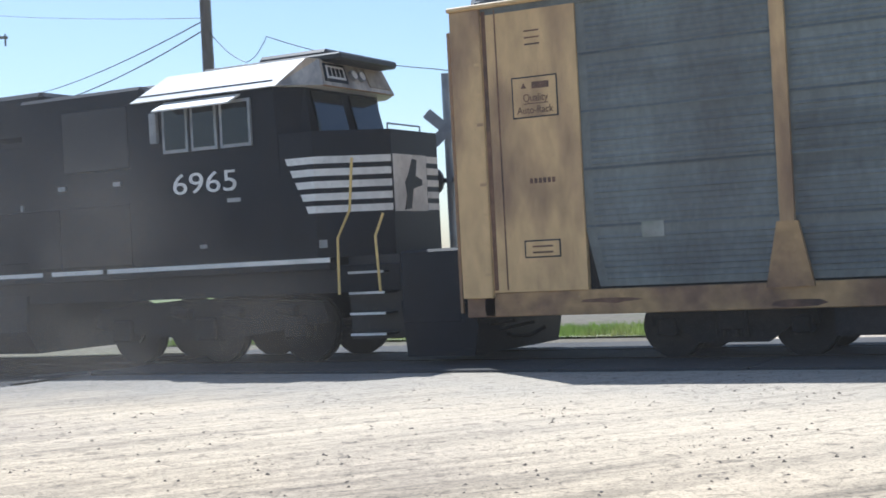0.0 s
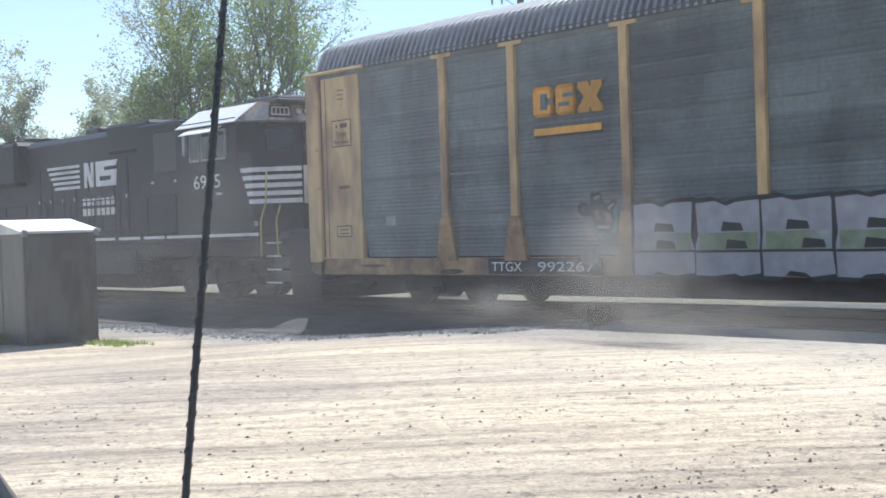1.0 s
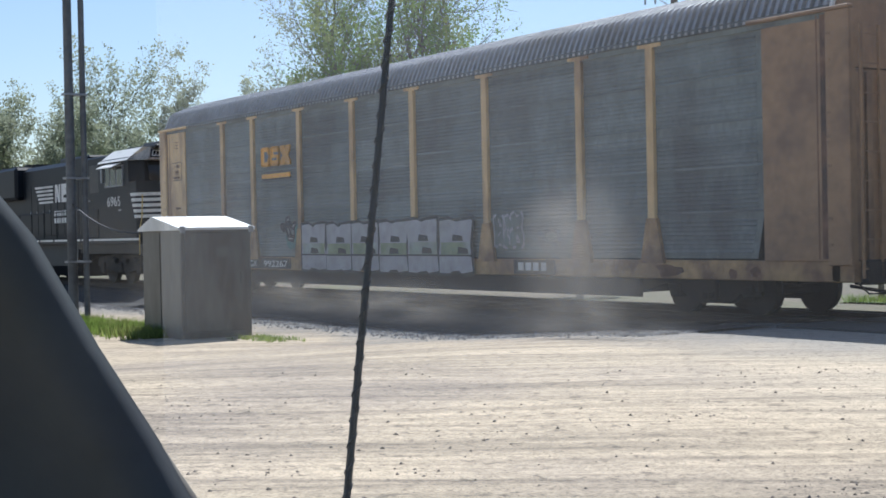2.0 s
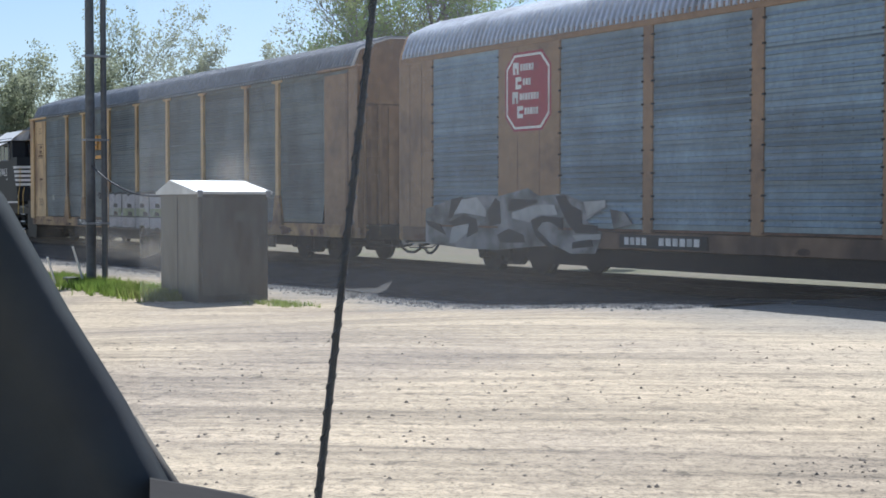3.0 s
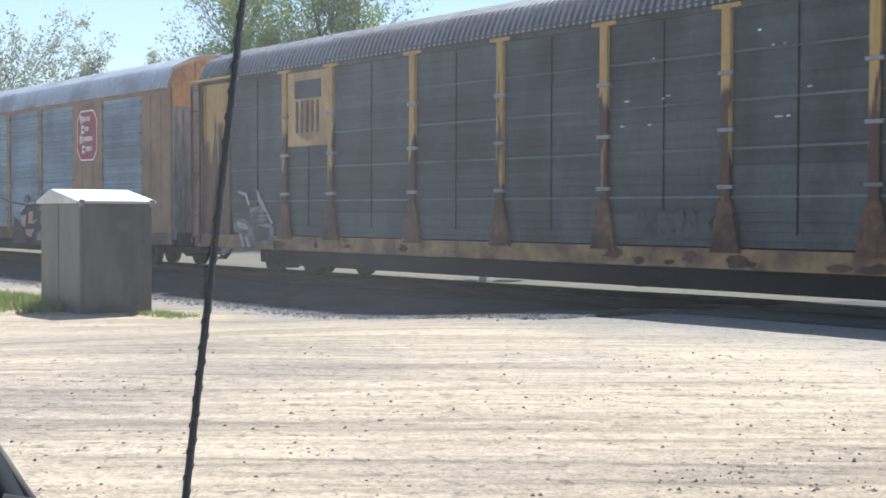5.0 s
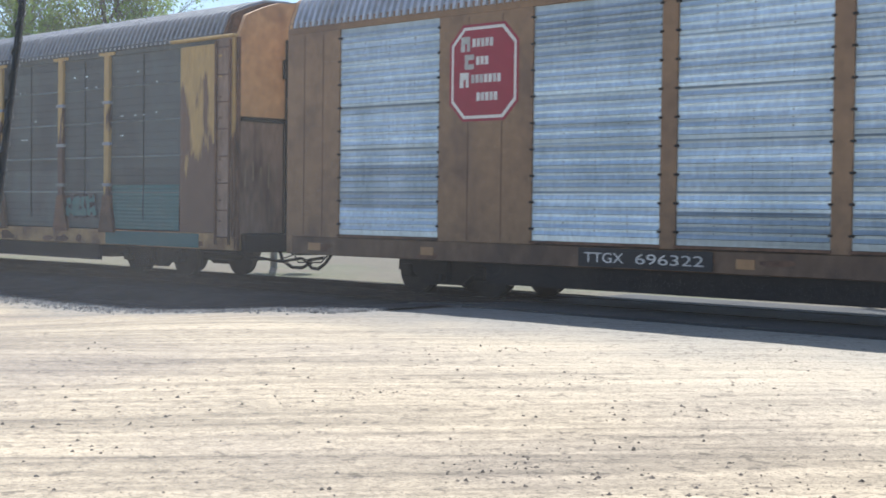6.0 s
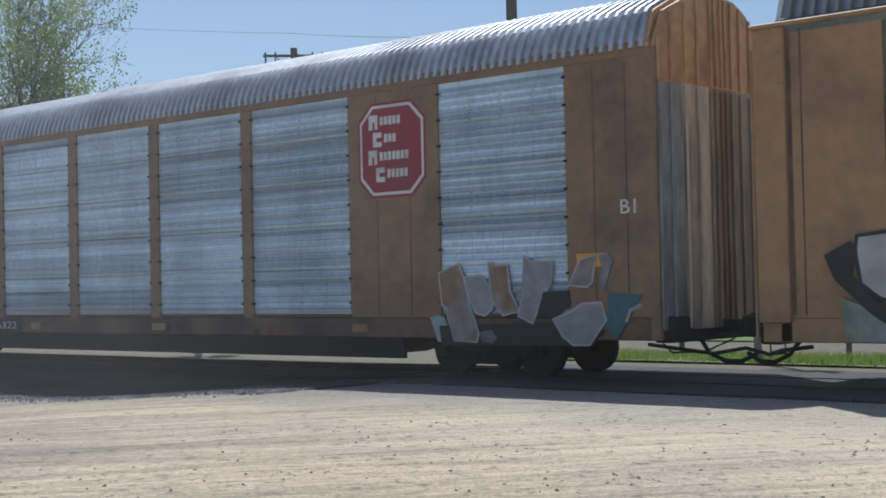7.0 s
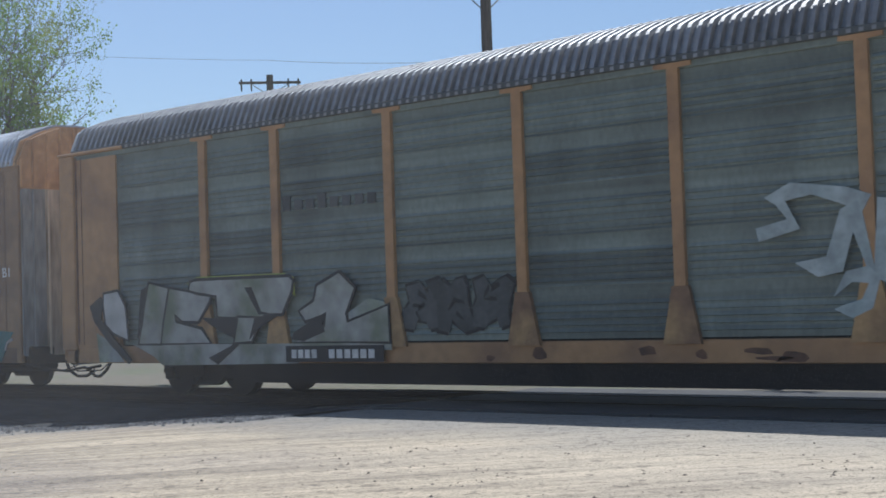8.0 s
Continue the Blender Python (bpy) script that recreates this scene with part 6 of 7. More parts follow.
    part("data_plate", boxes(bx(-4.05, -3.8, -1.512, -1.495, 2.5, 2.56)), "galv", cab)
    part("data_plate", boxes(bx(-2.42, -2.28, -1.512, -1.495, 1.72, 1.84)), "galv", cab)
    part("data_plate", boxes(bx(-4.62, -4.48, -1.512, -1.495, 1.82, 1.88)), "galv", cab)
    # steps, handrails
    for k in range(4):
        part("step", boxes(bx(-1.95, -1.35, -1.5, -1.15, 0.42 + 0.30 * k, 0.45 + 0.30 * k)), "black", loco)
        part("step_edge", boxes(bx(-1.95, -1.35, -1.51, -1.495, 0.42 + 0.30 * k, 0.455 + 0.30 * k)), "number", loco)
    part("step_well", boxes(bx(-2.15, -1.15, -1.15, -1.05, 0.35, 1.58)), "dark", loco)
    part("handrail", tube(bmesh.new(), [(-1.75 + o, -1.56, 3.0), (-1.83 + o, -1.56, 2.25), (-2.06 + o, -1.56, 1.85), (-2.08 + o, -1.56, 1.03)], 0.02, 6), "handrail", loco)
    part("handrail", tube(bmesh.new(), [(-1.29 + o, -1.53, 2.17), (-1.42 + o, -1.56, 1.85), (-1.38 + o, -1.56, 1.05)], 0.02, 6), "handrail", loco)
    part("nose_rail", tube(bmesh.new(), [(-1.75 + o, -0.5, 3.42), (-1.75 + o, -0.5, 3.56), (-1.75 + o, 0.5, 3.56), (-1.75 + o, 0.5, 3.42)], 0.014, 5), "galv", loco)
    for k in range(11):
        part("stanchion", tube(bmesh.new(), [(-21.0 + 1.5 * k + o, -1.50, 1.58), (-21.0 + 1.5 * k + o, -1.50, 2.60)], 0.016, 5), "black", loco)
    part("side_rail", tube(bmesh.new(), [(-21.0 + o, -1.50, 2.60), (-6.0 + o, -1.50, 2.60)], 0.016, 5), "black", loco)
    # below the deck
    tank = bmesh.new()
    prism(tank, [(-1.40, 1.2), (-1.45, 0.6), (-1.2, 0.22), (1.2, 0.22), (1.45, 0.6), (1.40, 1.2)], -14.2 + o, -8.4 + o, "yz")
    part("fuel_tank", tank, "black", loco)
    plow = bmesh.new()
    prism(plow, [(-1.12 + o, 0.9), (0.02 + o, 0.9), (0.10 + o, 0.5), (0.02 + o, 0.10), (-1.05 + o, 0.10)], -1.44, 1.44)
    part("plow", plow, "black", loco)
    for uc in (-4.85, -17.4):
        tr = bmesh.new()
        for s in (-1, 1):
            prism(tr, [(uc - 2.3 + o, 0.62), (uc - 2.2 + o, 0.92), (uc - 0.6 + o, 1.02), (uc + 0.6 + o, 1.02), (uc + 2.2 + o, 0.92), (uc + 2.3 + o, 0.62), (uc + 1.2 + o, 0.48), (uc + 0.4 + o, 0.40), (uc - 0.4 + o, 0.40), (uc - 1.2 + o, 0.48)],
                  s * 1.05 - 0.09, s * 1.05 + 0.09)
        box(tr, uc - 0.35 + o, uc + 0.35 + o, -1.1, 1.1, 0.6, 0.95)
        t = part("truck", tr, "under", loco, "heavy three-axle truck")
        for k in (-1.7, 0, 1.7):
            for s in (-1, 1):
                part("journal_box", boxes(bx(uc + k - 0.2, uc + k + 0.2, s * 1.08 - 0.13, s * 1.08 + 0.13, 0.38, 0.74), bevel=0.03), "under", t)
            part("brake_cylinder", tube(bmesh.new(), [(uc + k * 0.6 + 0.4 + o, -1.2, 0.85), (uc + k * 0.6 + 0.75 + o, -1.2, 0.80)], 0.09, 10), "under", t)
            WHEELS.append((wheelset(loco, uc + k + o, 0.51), uc + k + o, 0.51))
    coupler(loco, -0.35 + o, 1)
    TRAIN.append((loco, -o))


locomotive()


# ---------- beside the track ----------
def polar(az, el, d):
    """A place d metres from the camera's seat, az degrees left of square to the track."""
    a, e = radians(az), radians(el)
    return Vector((EYE[0] - d * math.cos(e) * math.sin(a), EYE[1] + d * math.cos(e) * math.cos(a), EYE[2] + d * math.sin(e)))


def signal_cabinet():
    cab = thing("signal_cabinet", "aluminium signal cabinet, walls coloured dark as shaded, roof pale as sunlit", "cabinet")
    x0, x1, y0, y1, z0, z1 = -27.45, -25.5, -7.78, -6.27, -0.52, 1.74
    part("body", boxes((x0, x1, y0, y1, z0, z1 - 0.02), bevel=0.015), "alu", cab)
    roof = bmesh.new()
    prism(roof, [(x1 + 0.07, z1 - 0.05), (x1 + 0.07, z1 + 0.0), ((x0 + x1) / 2 - 0.3, z1 + 0.24), (x0 - 0.07, z1), (x0 - 0.07, z1 - 0.05)], y0 - 0.07, y1 + 0.07)
    part("roof", roof, "alu_roof", cab, "bare aluminium roof sheet coloured pale for the sun on it")
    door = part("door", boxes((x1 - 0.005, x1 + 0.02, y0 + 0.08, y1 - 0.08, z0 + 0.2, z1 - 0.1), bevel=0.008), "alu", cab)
    part("handle", boxes((x1 + 0.02, x1 + 0.05, y1 - 0.25, y1 - 0.2, 0.6, 0.85), bevel=0.008), "alu", door)
    for yy in (y0 + 0.02, y1 - 0.02):
        part("lifting_eye", boxes((x1 + 0.03, x1 + 0.09, yy - 0.05, yy + 0.05, z1 - 0.11, z1 + 0.03), bevel=0.01), "galv", cab)
    part("vent", boxes((x1 + 0.015, x1 + 0.028, y1 - 0.75, y1 - 0.40, 1.15, 1.35)), "alu", door)
    part("seam", boxes((x0 + 0.9, x0 + 0.92, y0 - 0.006, y0 + 0.01, z0 + 0.1, z1 - 0.1)), "dark", cab)


signal_cabinet()


def timber_pole(label, x, y, top, r=0.14, arm=None, can=False, arm_turn=0.0, name="utility_pole", double=False, mat="wood"):
    z0 = ground_z(x, y) - 0.4
    pole = thing(name, label, "pole", at=(x, y, 0))
    part("mast", tube(bmesh.new(), [(0, 0, z0), (0, 0, top * 0.5), (0, 0, top)], [r, r * 0.9, r * 0.8], 12), mat, pole, smooth=False)
    if double:
        part("conduit", tube(bmesh.new(), [(0.02, 0.33, z0), (0.02, 0.33, top)], 0.075, 8), "old_galv", pole)
        for z in (1.0, 3.0, 5.0):
            part("strap", boxes((-0.13, 0.13, -0.15, 0.42, z, z + 0.05)), "galv", pole)
    if arm:
        ca, sa = math.cos(radians(arm_turn)), math.sin(radians(arm_turn))
        bm = boxes((-arm / 2, arm / 2, -0.05, 0.05, top - 0.42, top - 0.30), bevel=0.01)
        bmesh.ops.rotate(bm, verts=bm.verts, matrix=Matrix.Rotation(radians(arm_turn), 3, "Z"))
        a = part("crossarm", bm, mat, pole)
        for k in (-0.46, -0.30, 0.30, 0.46):
            p = Vector((k * arm * ca, k * arm * sa, top - 0.30))
            part("insulator", tube(bmesh.new(), [p, p + Vector((0, 0, 0.12))], [0.05, 0.03], 8), "dark", a)
            if can:
                part("cutout", tube(bmesh.new(), [p - Vector((0, 0, 0.1)), p - Vector((0.0, 0, 0.45))], [0.05, 0.04], 6), "galv", a)
        for s in (-1, 1):
            part("brace", tube(bmesh.new(), [(s * 0.30 * arm * ca, s * 0.30 * arm * sa, top - 0.42), (0, 0, top - 1.0)], 0.02, 5), "galv", a)
    if can:
        part("transformer", tube(bmesh.new(), [(0.30, -0.22, top - 2.3), (0.30, -0.22, top - 1.4)], 0.26, 14), "galv", pole, "grey pole transformer")
        part("bracket", boxes((-0.3, 0.45, -0.16, -0.08, top - 1.5, top - 1.4)), "galv", pole)
    return pole


p1, p2, p3 = polar(46.6, 0, 66), polar(37.6, 0, 40), polar(71.1, 0, 34.5)
timber_pole("weathered timber utility pole with a crossarm and transformer", p1.x, p1.y, EYE[2] + 66 * math.tan(radians(9.36)) + 0.35, 0.2, arm=2.9, can=True, arm_turn=46)
timber_pole("tall dark timber utility pole with wires", p2.x, p2.y, EYE[2] + 40 * math.tan(radians(12.9)) + 0.3, 0.19, arm=2.0, arm_turn=40)
timber_pole("grey signal-line pole with a conduit beside the cabinet", p3.x, p3.y, 9.0, 0.12, double=True, mat="old_galv", name="signal_pole")


def cable(label, pts, r=0.012, sag=0.0, n=14, name="cable"):
    pts = [Vector(p) for p in pts]
    out = []
    for a, b in zip(pts, pts[1:]):
        for i in range(n + 1):
            t = i / n
            p = a.lerp(b, t)
            p.z -= sag * 4 * t * (1 - t)
            out.append(p)
    return tagged(part(name, tube(bmesh.new(), out, r, 5), "wire", None), label, "cable")


cable("grey cable sagging from the pole to the cabinet", [(p3.x + 0.1, p3.y, 2.4), (-27.4, -7.5, 1.72)], 0.02, 0.30)
top2 = EYE[2] + 40 * math.tan(radians(9.6))
cable("thin dark overhead wire between poles", [(p2.x, p2.y, top2), polar(45.5, 6.4, 62)], 0.02, 0.4)
cable("thin dark overhead wire between poles", [(p2.x, p2.y, top2 + 0.25), polar(45.3, 7.0, 90)], 0.02, 0.4)
cable("thin dark overhead wire between poles", [(p2.x, p2.y, top2), polar(36.1, 8.2, 39.2), polar(35.2, 9.2, 38), polar(28.4, 7.6, 34), polar(12, 5.5, 30)], 0.012, 0.15)
cable("thin dark overhead wire between poles", [polar(37.6, 10.0, 40), polar(46.6, 10.25, 66), polar(56, 10.5, 95)], 0.009, 0.1)


def crossbuck():
    p = polar(28.0, 0, 25.6)
    m = thing("crossing_signal", "railway crossing mast with white crossed boards and dark lamps", "crossing signal", at=(p.x, p.y, 0))
    part("mast", tube(bmesh.new(), [(0, 0, -0.3), (0, 0, 4.85)], 0.075, 12), "galv", m)
    for a in (42, -42):
        bm = boxes((-0.5, 0.5, -0.12, -0.09, -0.10, 0.10))
        bmesh.ops.rotate(bm, verts=bm.verts, matrix=Matrix.Rotation(radians(a), 3, "Y"))
        bmesh.ops.rotate(bm, verts=bm.verts, matrix=Matrix.Rotation(radians(25), 3, "Z"))
        bmesh.ops.translate(bm, verts=bm.verts, vec=(0, 0.0 if a > 0 else -0.035, 3.8))
        part("crossed_board", bm, "galv", m)
    part("lamp_arm", boxes((-0.45, 0.45, -0.04, 0.04, 2.85, 2.93)), "dark", m)
    for s in (-1, 1):
        lamp = part("lamp_target", tube(bmesh.new(), [(s * 0.4, -0.06, 2.89), (s * 0.4, 0.02, 2.89)], 0.27, 20), "dark", m)
        part("hood", tube(bmesh.new(), [(s * 0.4, -0.10, 2.9), (s * 0.4, -0.34, 2.87)], [0.14, 0.15], 12), "dark", lamp)


crossbuck()


def block_signal():
    p = polar(50.6, 0, 36.3)
    m = thing("railway_signal", "tall railway signal with two black oval heads seen from behind", "railway signal", at=(p.x, p.y, 0))
    part("mast", tube(bmesh.new(), [(0, 0, -0.4), (0, 0, 6.4)], 0.09, 12), "galv", m)
    part("bracket", boxes((-0.6, 0.6, -0.05, 0.05, 5.5, 5.6)), "dark", m)
    side = Vector((math.cos(radians(50.6)), math.sin(radians(50.6)), 0))
    for s, dz in ((-0.52, -0.08), (0.52, 0.06)):
        c = side * s
        bm = bmesh.new()
        pts = []
        for k in range(20):
            a = 2 * math.pi * k / 20
            pts.append((0.30 * math.cos(a), 6.13 + dz + 0.22 * (1 if math.sin(a) > 0 else -1) * (1 if abs(math.sin(a)) > 0.01 else 0) + 0.36 * math.sin(a)))
        prism(bm, pts, -0.03, 0.03)
        prism(bm, [(-0.26, 5.7 + dz), (0.26, 5.7 + dz), (0.3, 6.5 + dz), (0.0, 6.62 + dz), (-0.3, 6.5 + dz)], 0.03, 0.4)
        bmesh.ops.rotate(bm, verts=bm.verts, matrix=Matrix.Rotation(radians(30), 3, "Z"))
        bmesh.ops.translate(bm, verts=bm.verts, vec=c)
        part("signal_head", bm, "dark", m)


block_signal()


def clutter():
    # leaning white marker stake, low timber stubs and junction boxes beside the signal pole
    for dx, dy, h, lean, lab in ((0.5, -0.3, 0.95, 0.35, "leaning pale stake"), (0.2, -0.9, 0.7, 0.25, "leaning pale stake")):
        x, y = p3.x + dx, p3.y + dy
        z = ground_z(x, y)
        tagged(part("stake", tube(bmesh.new(), [(x, y, z - 0.1), (x + 0.1, y - lean, z + h)], 0.03, 6), "white", None), lab + " by the pole", "stake", "stakes by the pole")
    for dx, dy, w, h in ((-0.6, -1.4, 0.35, 0.34), (-0.2, -2.0, 0.3, 0.42), (0.3, -0.6, 0.3, 0.22)):
        x, y = p3.x + dx, p3.y + dy
        z = ground_z(x, y)
        tagged(part("junction_box", boxes((x - w / 2, x + w / 2, y - w / 2, y + w / 2, z - 0.05, z + h), bevel=0.02), "alu", None), "low grey junction box in the grass", "junction box", "junction boxes")
    for k, (az, d, h) in enumerate(((38.8, 30, 1.1), (31.0, 29, 0.8), (24.5, 28, 0.9))):
        p = polar(az, 0, d)
        tagged(part("fence_post", tube(bmesh.new(), [(p.x, p.y, -0.4), (p.x, p.y, h * 0.6)], 0.06, 8), "wood", None), "short dark timber post beyond the railway", "post", "posts beyond the railway")


clutter()


# ---------- trees ----------
def tree(x, y, h, spread_, seed, leaf, density, label, size=0.16):
    rng = random.Random(seed)
    z0 = ground_z(x, y) - 0.2
    t = thing("tree", label, "tree", at=(x, y, z0))
    wood, tips = bmesh.new(), []

    def limb(p, d, length, r, level):
        pts, rad = [p], [r]
        n = 5 if level < 2 else 3
        for i in range(n):
            d = (d + Vector((rng.gauss(0, 0.14), rng.gauss(0, 0.14), 0.06 + (0.05 if level else 0)))).normalized()
            p = p + d * length / n
            pts.append(p)
            rad.append(r * (1 - 0.75 * (i + 1) / n))
            if level < 3 and (i > 0 or level > 0):
                for _ in range(2 if level < 2 else 2):
                    a = rng.random() * 6.28
                    tilt = rng.uniform(0.45, 0.85)
                    o = d.orthogonal().normalized()
                    o.rotate(Matrix.Rotation(a, 3, d))
                    nd = (d * math.cos(tilt) + o * math.sin(tilt)).normalized()
                    limb(p, nd, length * rng.uniform(0.38, 0.6) * (spread_ / 4 if level == 0 else 1), rad[-1] * 0.7 + 0.004, level + 1)
            if level >= 2:
                tips.append((p, 0.28 + 0.05 * h / 10))
        tube(wood, pts, [max(v, 0.006) for v in rad], 5 if level < 2 else 3)
        tips.append((pts[-1], 0.35))

    stems = rng.choice((1, 2, 2))
    for k in range(stems):
        limb(Vector((0.2 * k, 0.2 * k, 0)), Vector((rng.uniform(-0.12, 0.12) + 0.1 * k, rng.uniform(-0.12, 0.12), 1)).normalized(), h * rng.uniform(0.66, 0.74), 0.011 * h, 0)
    part("trunk", wood, "bark", t)
    verts, faces = [], []
    for p, r in tips:
        if rng.random() > 0.42:
            continue
        for _ in range(density * 3):
            c = p + Vector((rng.gauss(0, r), rng.gauss(0, r), rng.gauss(0, r))) * 0.62
            s = size * rng.uniform(0.5, 1.3)
            u = Vector((rng.gauss(0, 1), rng.gauss(0, 1), rng.gauss(0, 1))).normalized() * s
            w = u.orthogonal().normalized() * s * 0.6
            b = len(verts)
            verts += [c - u, c + w, c + u, c - w]
            faces.append((b, b + 1, b + 2, b + 3))
    me = bpy.data.meshes.new("crown")
    me.from_pydata([tuple(v) for v in verts], [], faces)
    me.materials.append(M[leaf])
    ob = new("crown", me)
    ob.parent = t
    return t


# far trees take leaf_pale, so distance haze sits in their leaf colour
for k, (az, d, h, sp, leaf, dens) in enumerate((
        (56.4, 62, 15.0, 2.6, "leaf", 2), (58.0, 66, 18.5, 3.0, "leaf", 2), (59.6, 70, 16.5, 3.2, "leaf_pale", 2), (61.2, 66, 14.5, 2.9, "leaf", 2), (62.4, 68, 11.5, 2.8, "leaf", 2),
        (63.9, 112, 12.5, 2.6, "leaf_pale", 3), (66.1, 120, 15.0, 3.0, "leaf_pale", 3), (67.7, 125, 11.5, 3.2, "leaf_pale", 3), (69.1, 114, 16.0, 3.4, "leaf_pale", 2),
        (70.4, 122, 12.5, 3.2, "leaf_pale", 2), (72.4, 110, 11.5, 3.4, "leaf_pale", 3), (74.3, 112, 12.0, 3.6, "leaf_pale", 3))):
    p = polar(az, 0, d)
    tree(p.x, p.y, h, sp, 100 + k, leaf, dens, "slender tree in thin spring leaf beyond the railway" if leaf == "leaf" else "pale grey-leaved tree beyond the railway", 0.075 if d < 90 else 0.12)


def far_woods():
    rng = random.Random(77)
    verts, faces = [], []
    for _ in range(26000):
        az, d = rng.uniform(60, 82), rng.uniform(118, 150)
        p = polar(az, 0, d)
        top = 8.2 + 2.2 * noise.noise(Vector((az * 0.9, 0, 0))) + 1.2 * noise.noise(Vector((az * 3.1, 5, 0)))
        c = Vector((p.x, p.y, -0.5 + top * rng.random() ** 0.7))
        s = rng.uniform(0.15, 0.34)
        u = Vector((rng.gauss(0, 1), rng.gauss(0, 1), rng.gauss(0, 1))).normalized() * s
        w = u.orthogonal().normalized() * s * 0.7
        b = len(verts)
        verts += [tuple(c - u), tuple(c + w), tuple(c + u), tuple(c - w)]
        faces.append((b, b + 1, b + 2, b + 3))
    me = bpy.data.meshes.new("far_woods")
    me.from_pydata(verts, [], faces)
    # the pale leaf colour also stands for haze over these woods
    me.materials.append(M["leaf_pale"])
    tagged(new("far_woods", me), "low pale green woods far up the line, haze in their colour", "woods", kind="stuff")


far_woods()


# ---------- the parked car that the camera sits in ----------
def dusty_glass():
    m = bpy.data.materials.new("hazing_windscreen")
    m.use_nodes = True
    n, ln = m.node_tree.nodes, m.node_tree.links
    n.remove(n["Principled BSDF"])
    clear, film, mx = n.new("ShaderNodeBsdfTransparent"), n.new("ShaderNodeBsdfTranslucent"), n.new("ShaderNodeMixShader")
    film.inputs["Color"].default_value = (0.80, 0.80, 0.80, 1)
    tc, tx, mr = n.new("ShaderNodeTexCoord"), n.new("ShaderNodeTexNoise"), n.new("ShaderNodeMapRange")
    tx.inputs["Scale"].default_value, tx.inputs["Detail"].default_value = 2.2, 4.0
    ln.new(tc.outputs["Object"], tx.inputs["Vector"])
    mr.inputs["From Min"].default_value, mr.inputs["From Max"].default_value = 0.3, 0.7
    mr.inputs["To Min"].default_value, mr.inputs["To Max"].default_value = FILM * 0.7, FILM * 1.3
    ln.new(tx.outputs["Fac"], mr.inputs["Value"])
    # thicker film on the pillar side paints in the haze towards the sun
    sep, edge, mul = n.new("ShaderNodeSeparateXYZ"), n.new("ShaderNodeMapRange"), n.new("ShaderNodeMath")
    mul.operation = "MULTIPLY"
    ln.new(tc.outputs["Object"], sep.inputs[0])
    edge.inputs["From Min"].default_value, edge.inputs["From Max"].default_value = -0.70, -1.10
    edge.inputs["To Min"].default_value, edge.inputs["To Max"].default_value = 0.45, 1.35
    ln.new(sep.outputs["X"], edge.inputs["Value"])
    ln.new(mr.outputs[0], mul.inputs[0])
    ln.new(edge.outputs[0], mul.inputs[1])
    ln.new(mul.outputs[0], mx.inputs[0])
    ln.new(clear.outputs[0], mx.inputs[1])
    ln.new(film.outputs[0], mx.inputs[2])
    ln.new(mx.outputs[0], n["Material Output"].inputs["Surface"])
    return m


# share of pale scatter that stands in for the haze
FILM = 0.017
M["dusty_glass"] = dusty_glass()


M["beige"] = material("dusty_beige_trim", (0.17, 0.15, 0.125), 0.8, 0, 0.2, 12, 0.1)


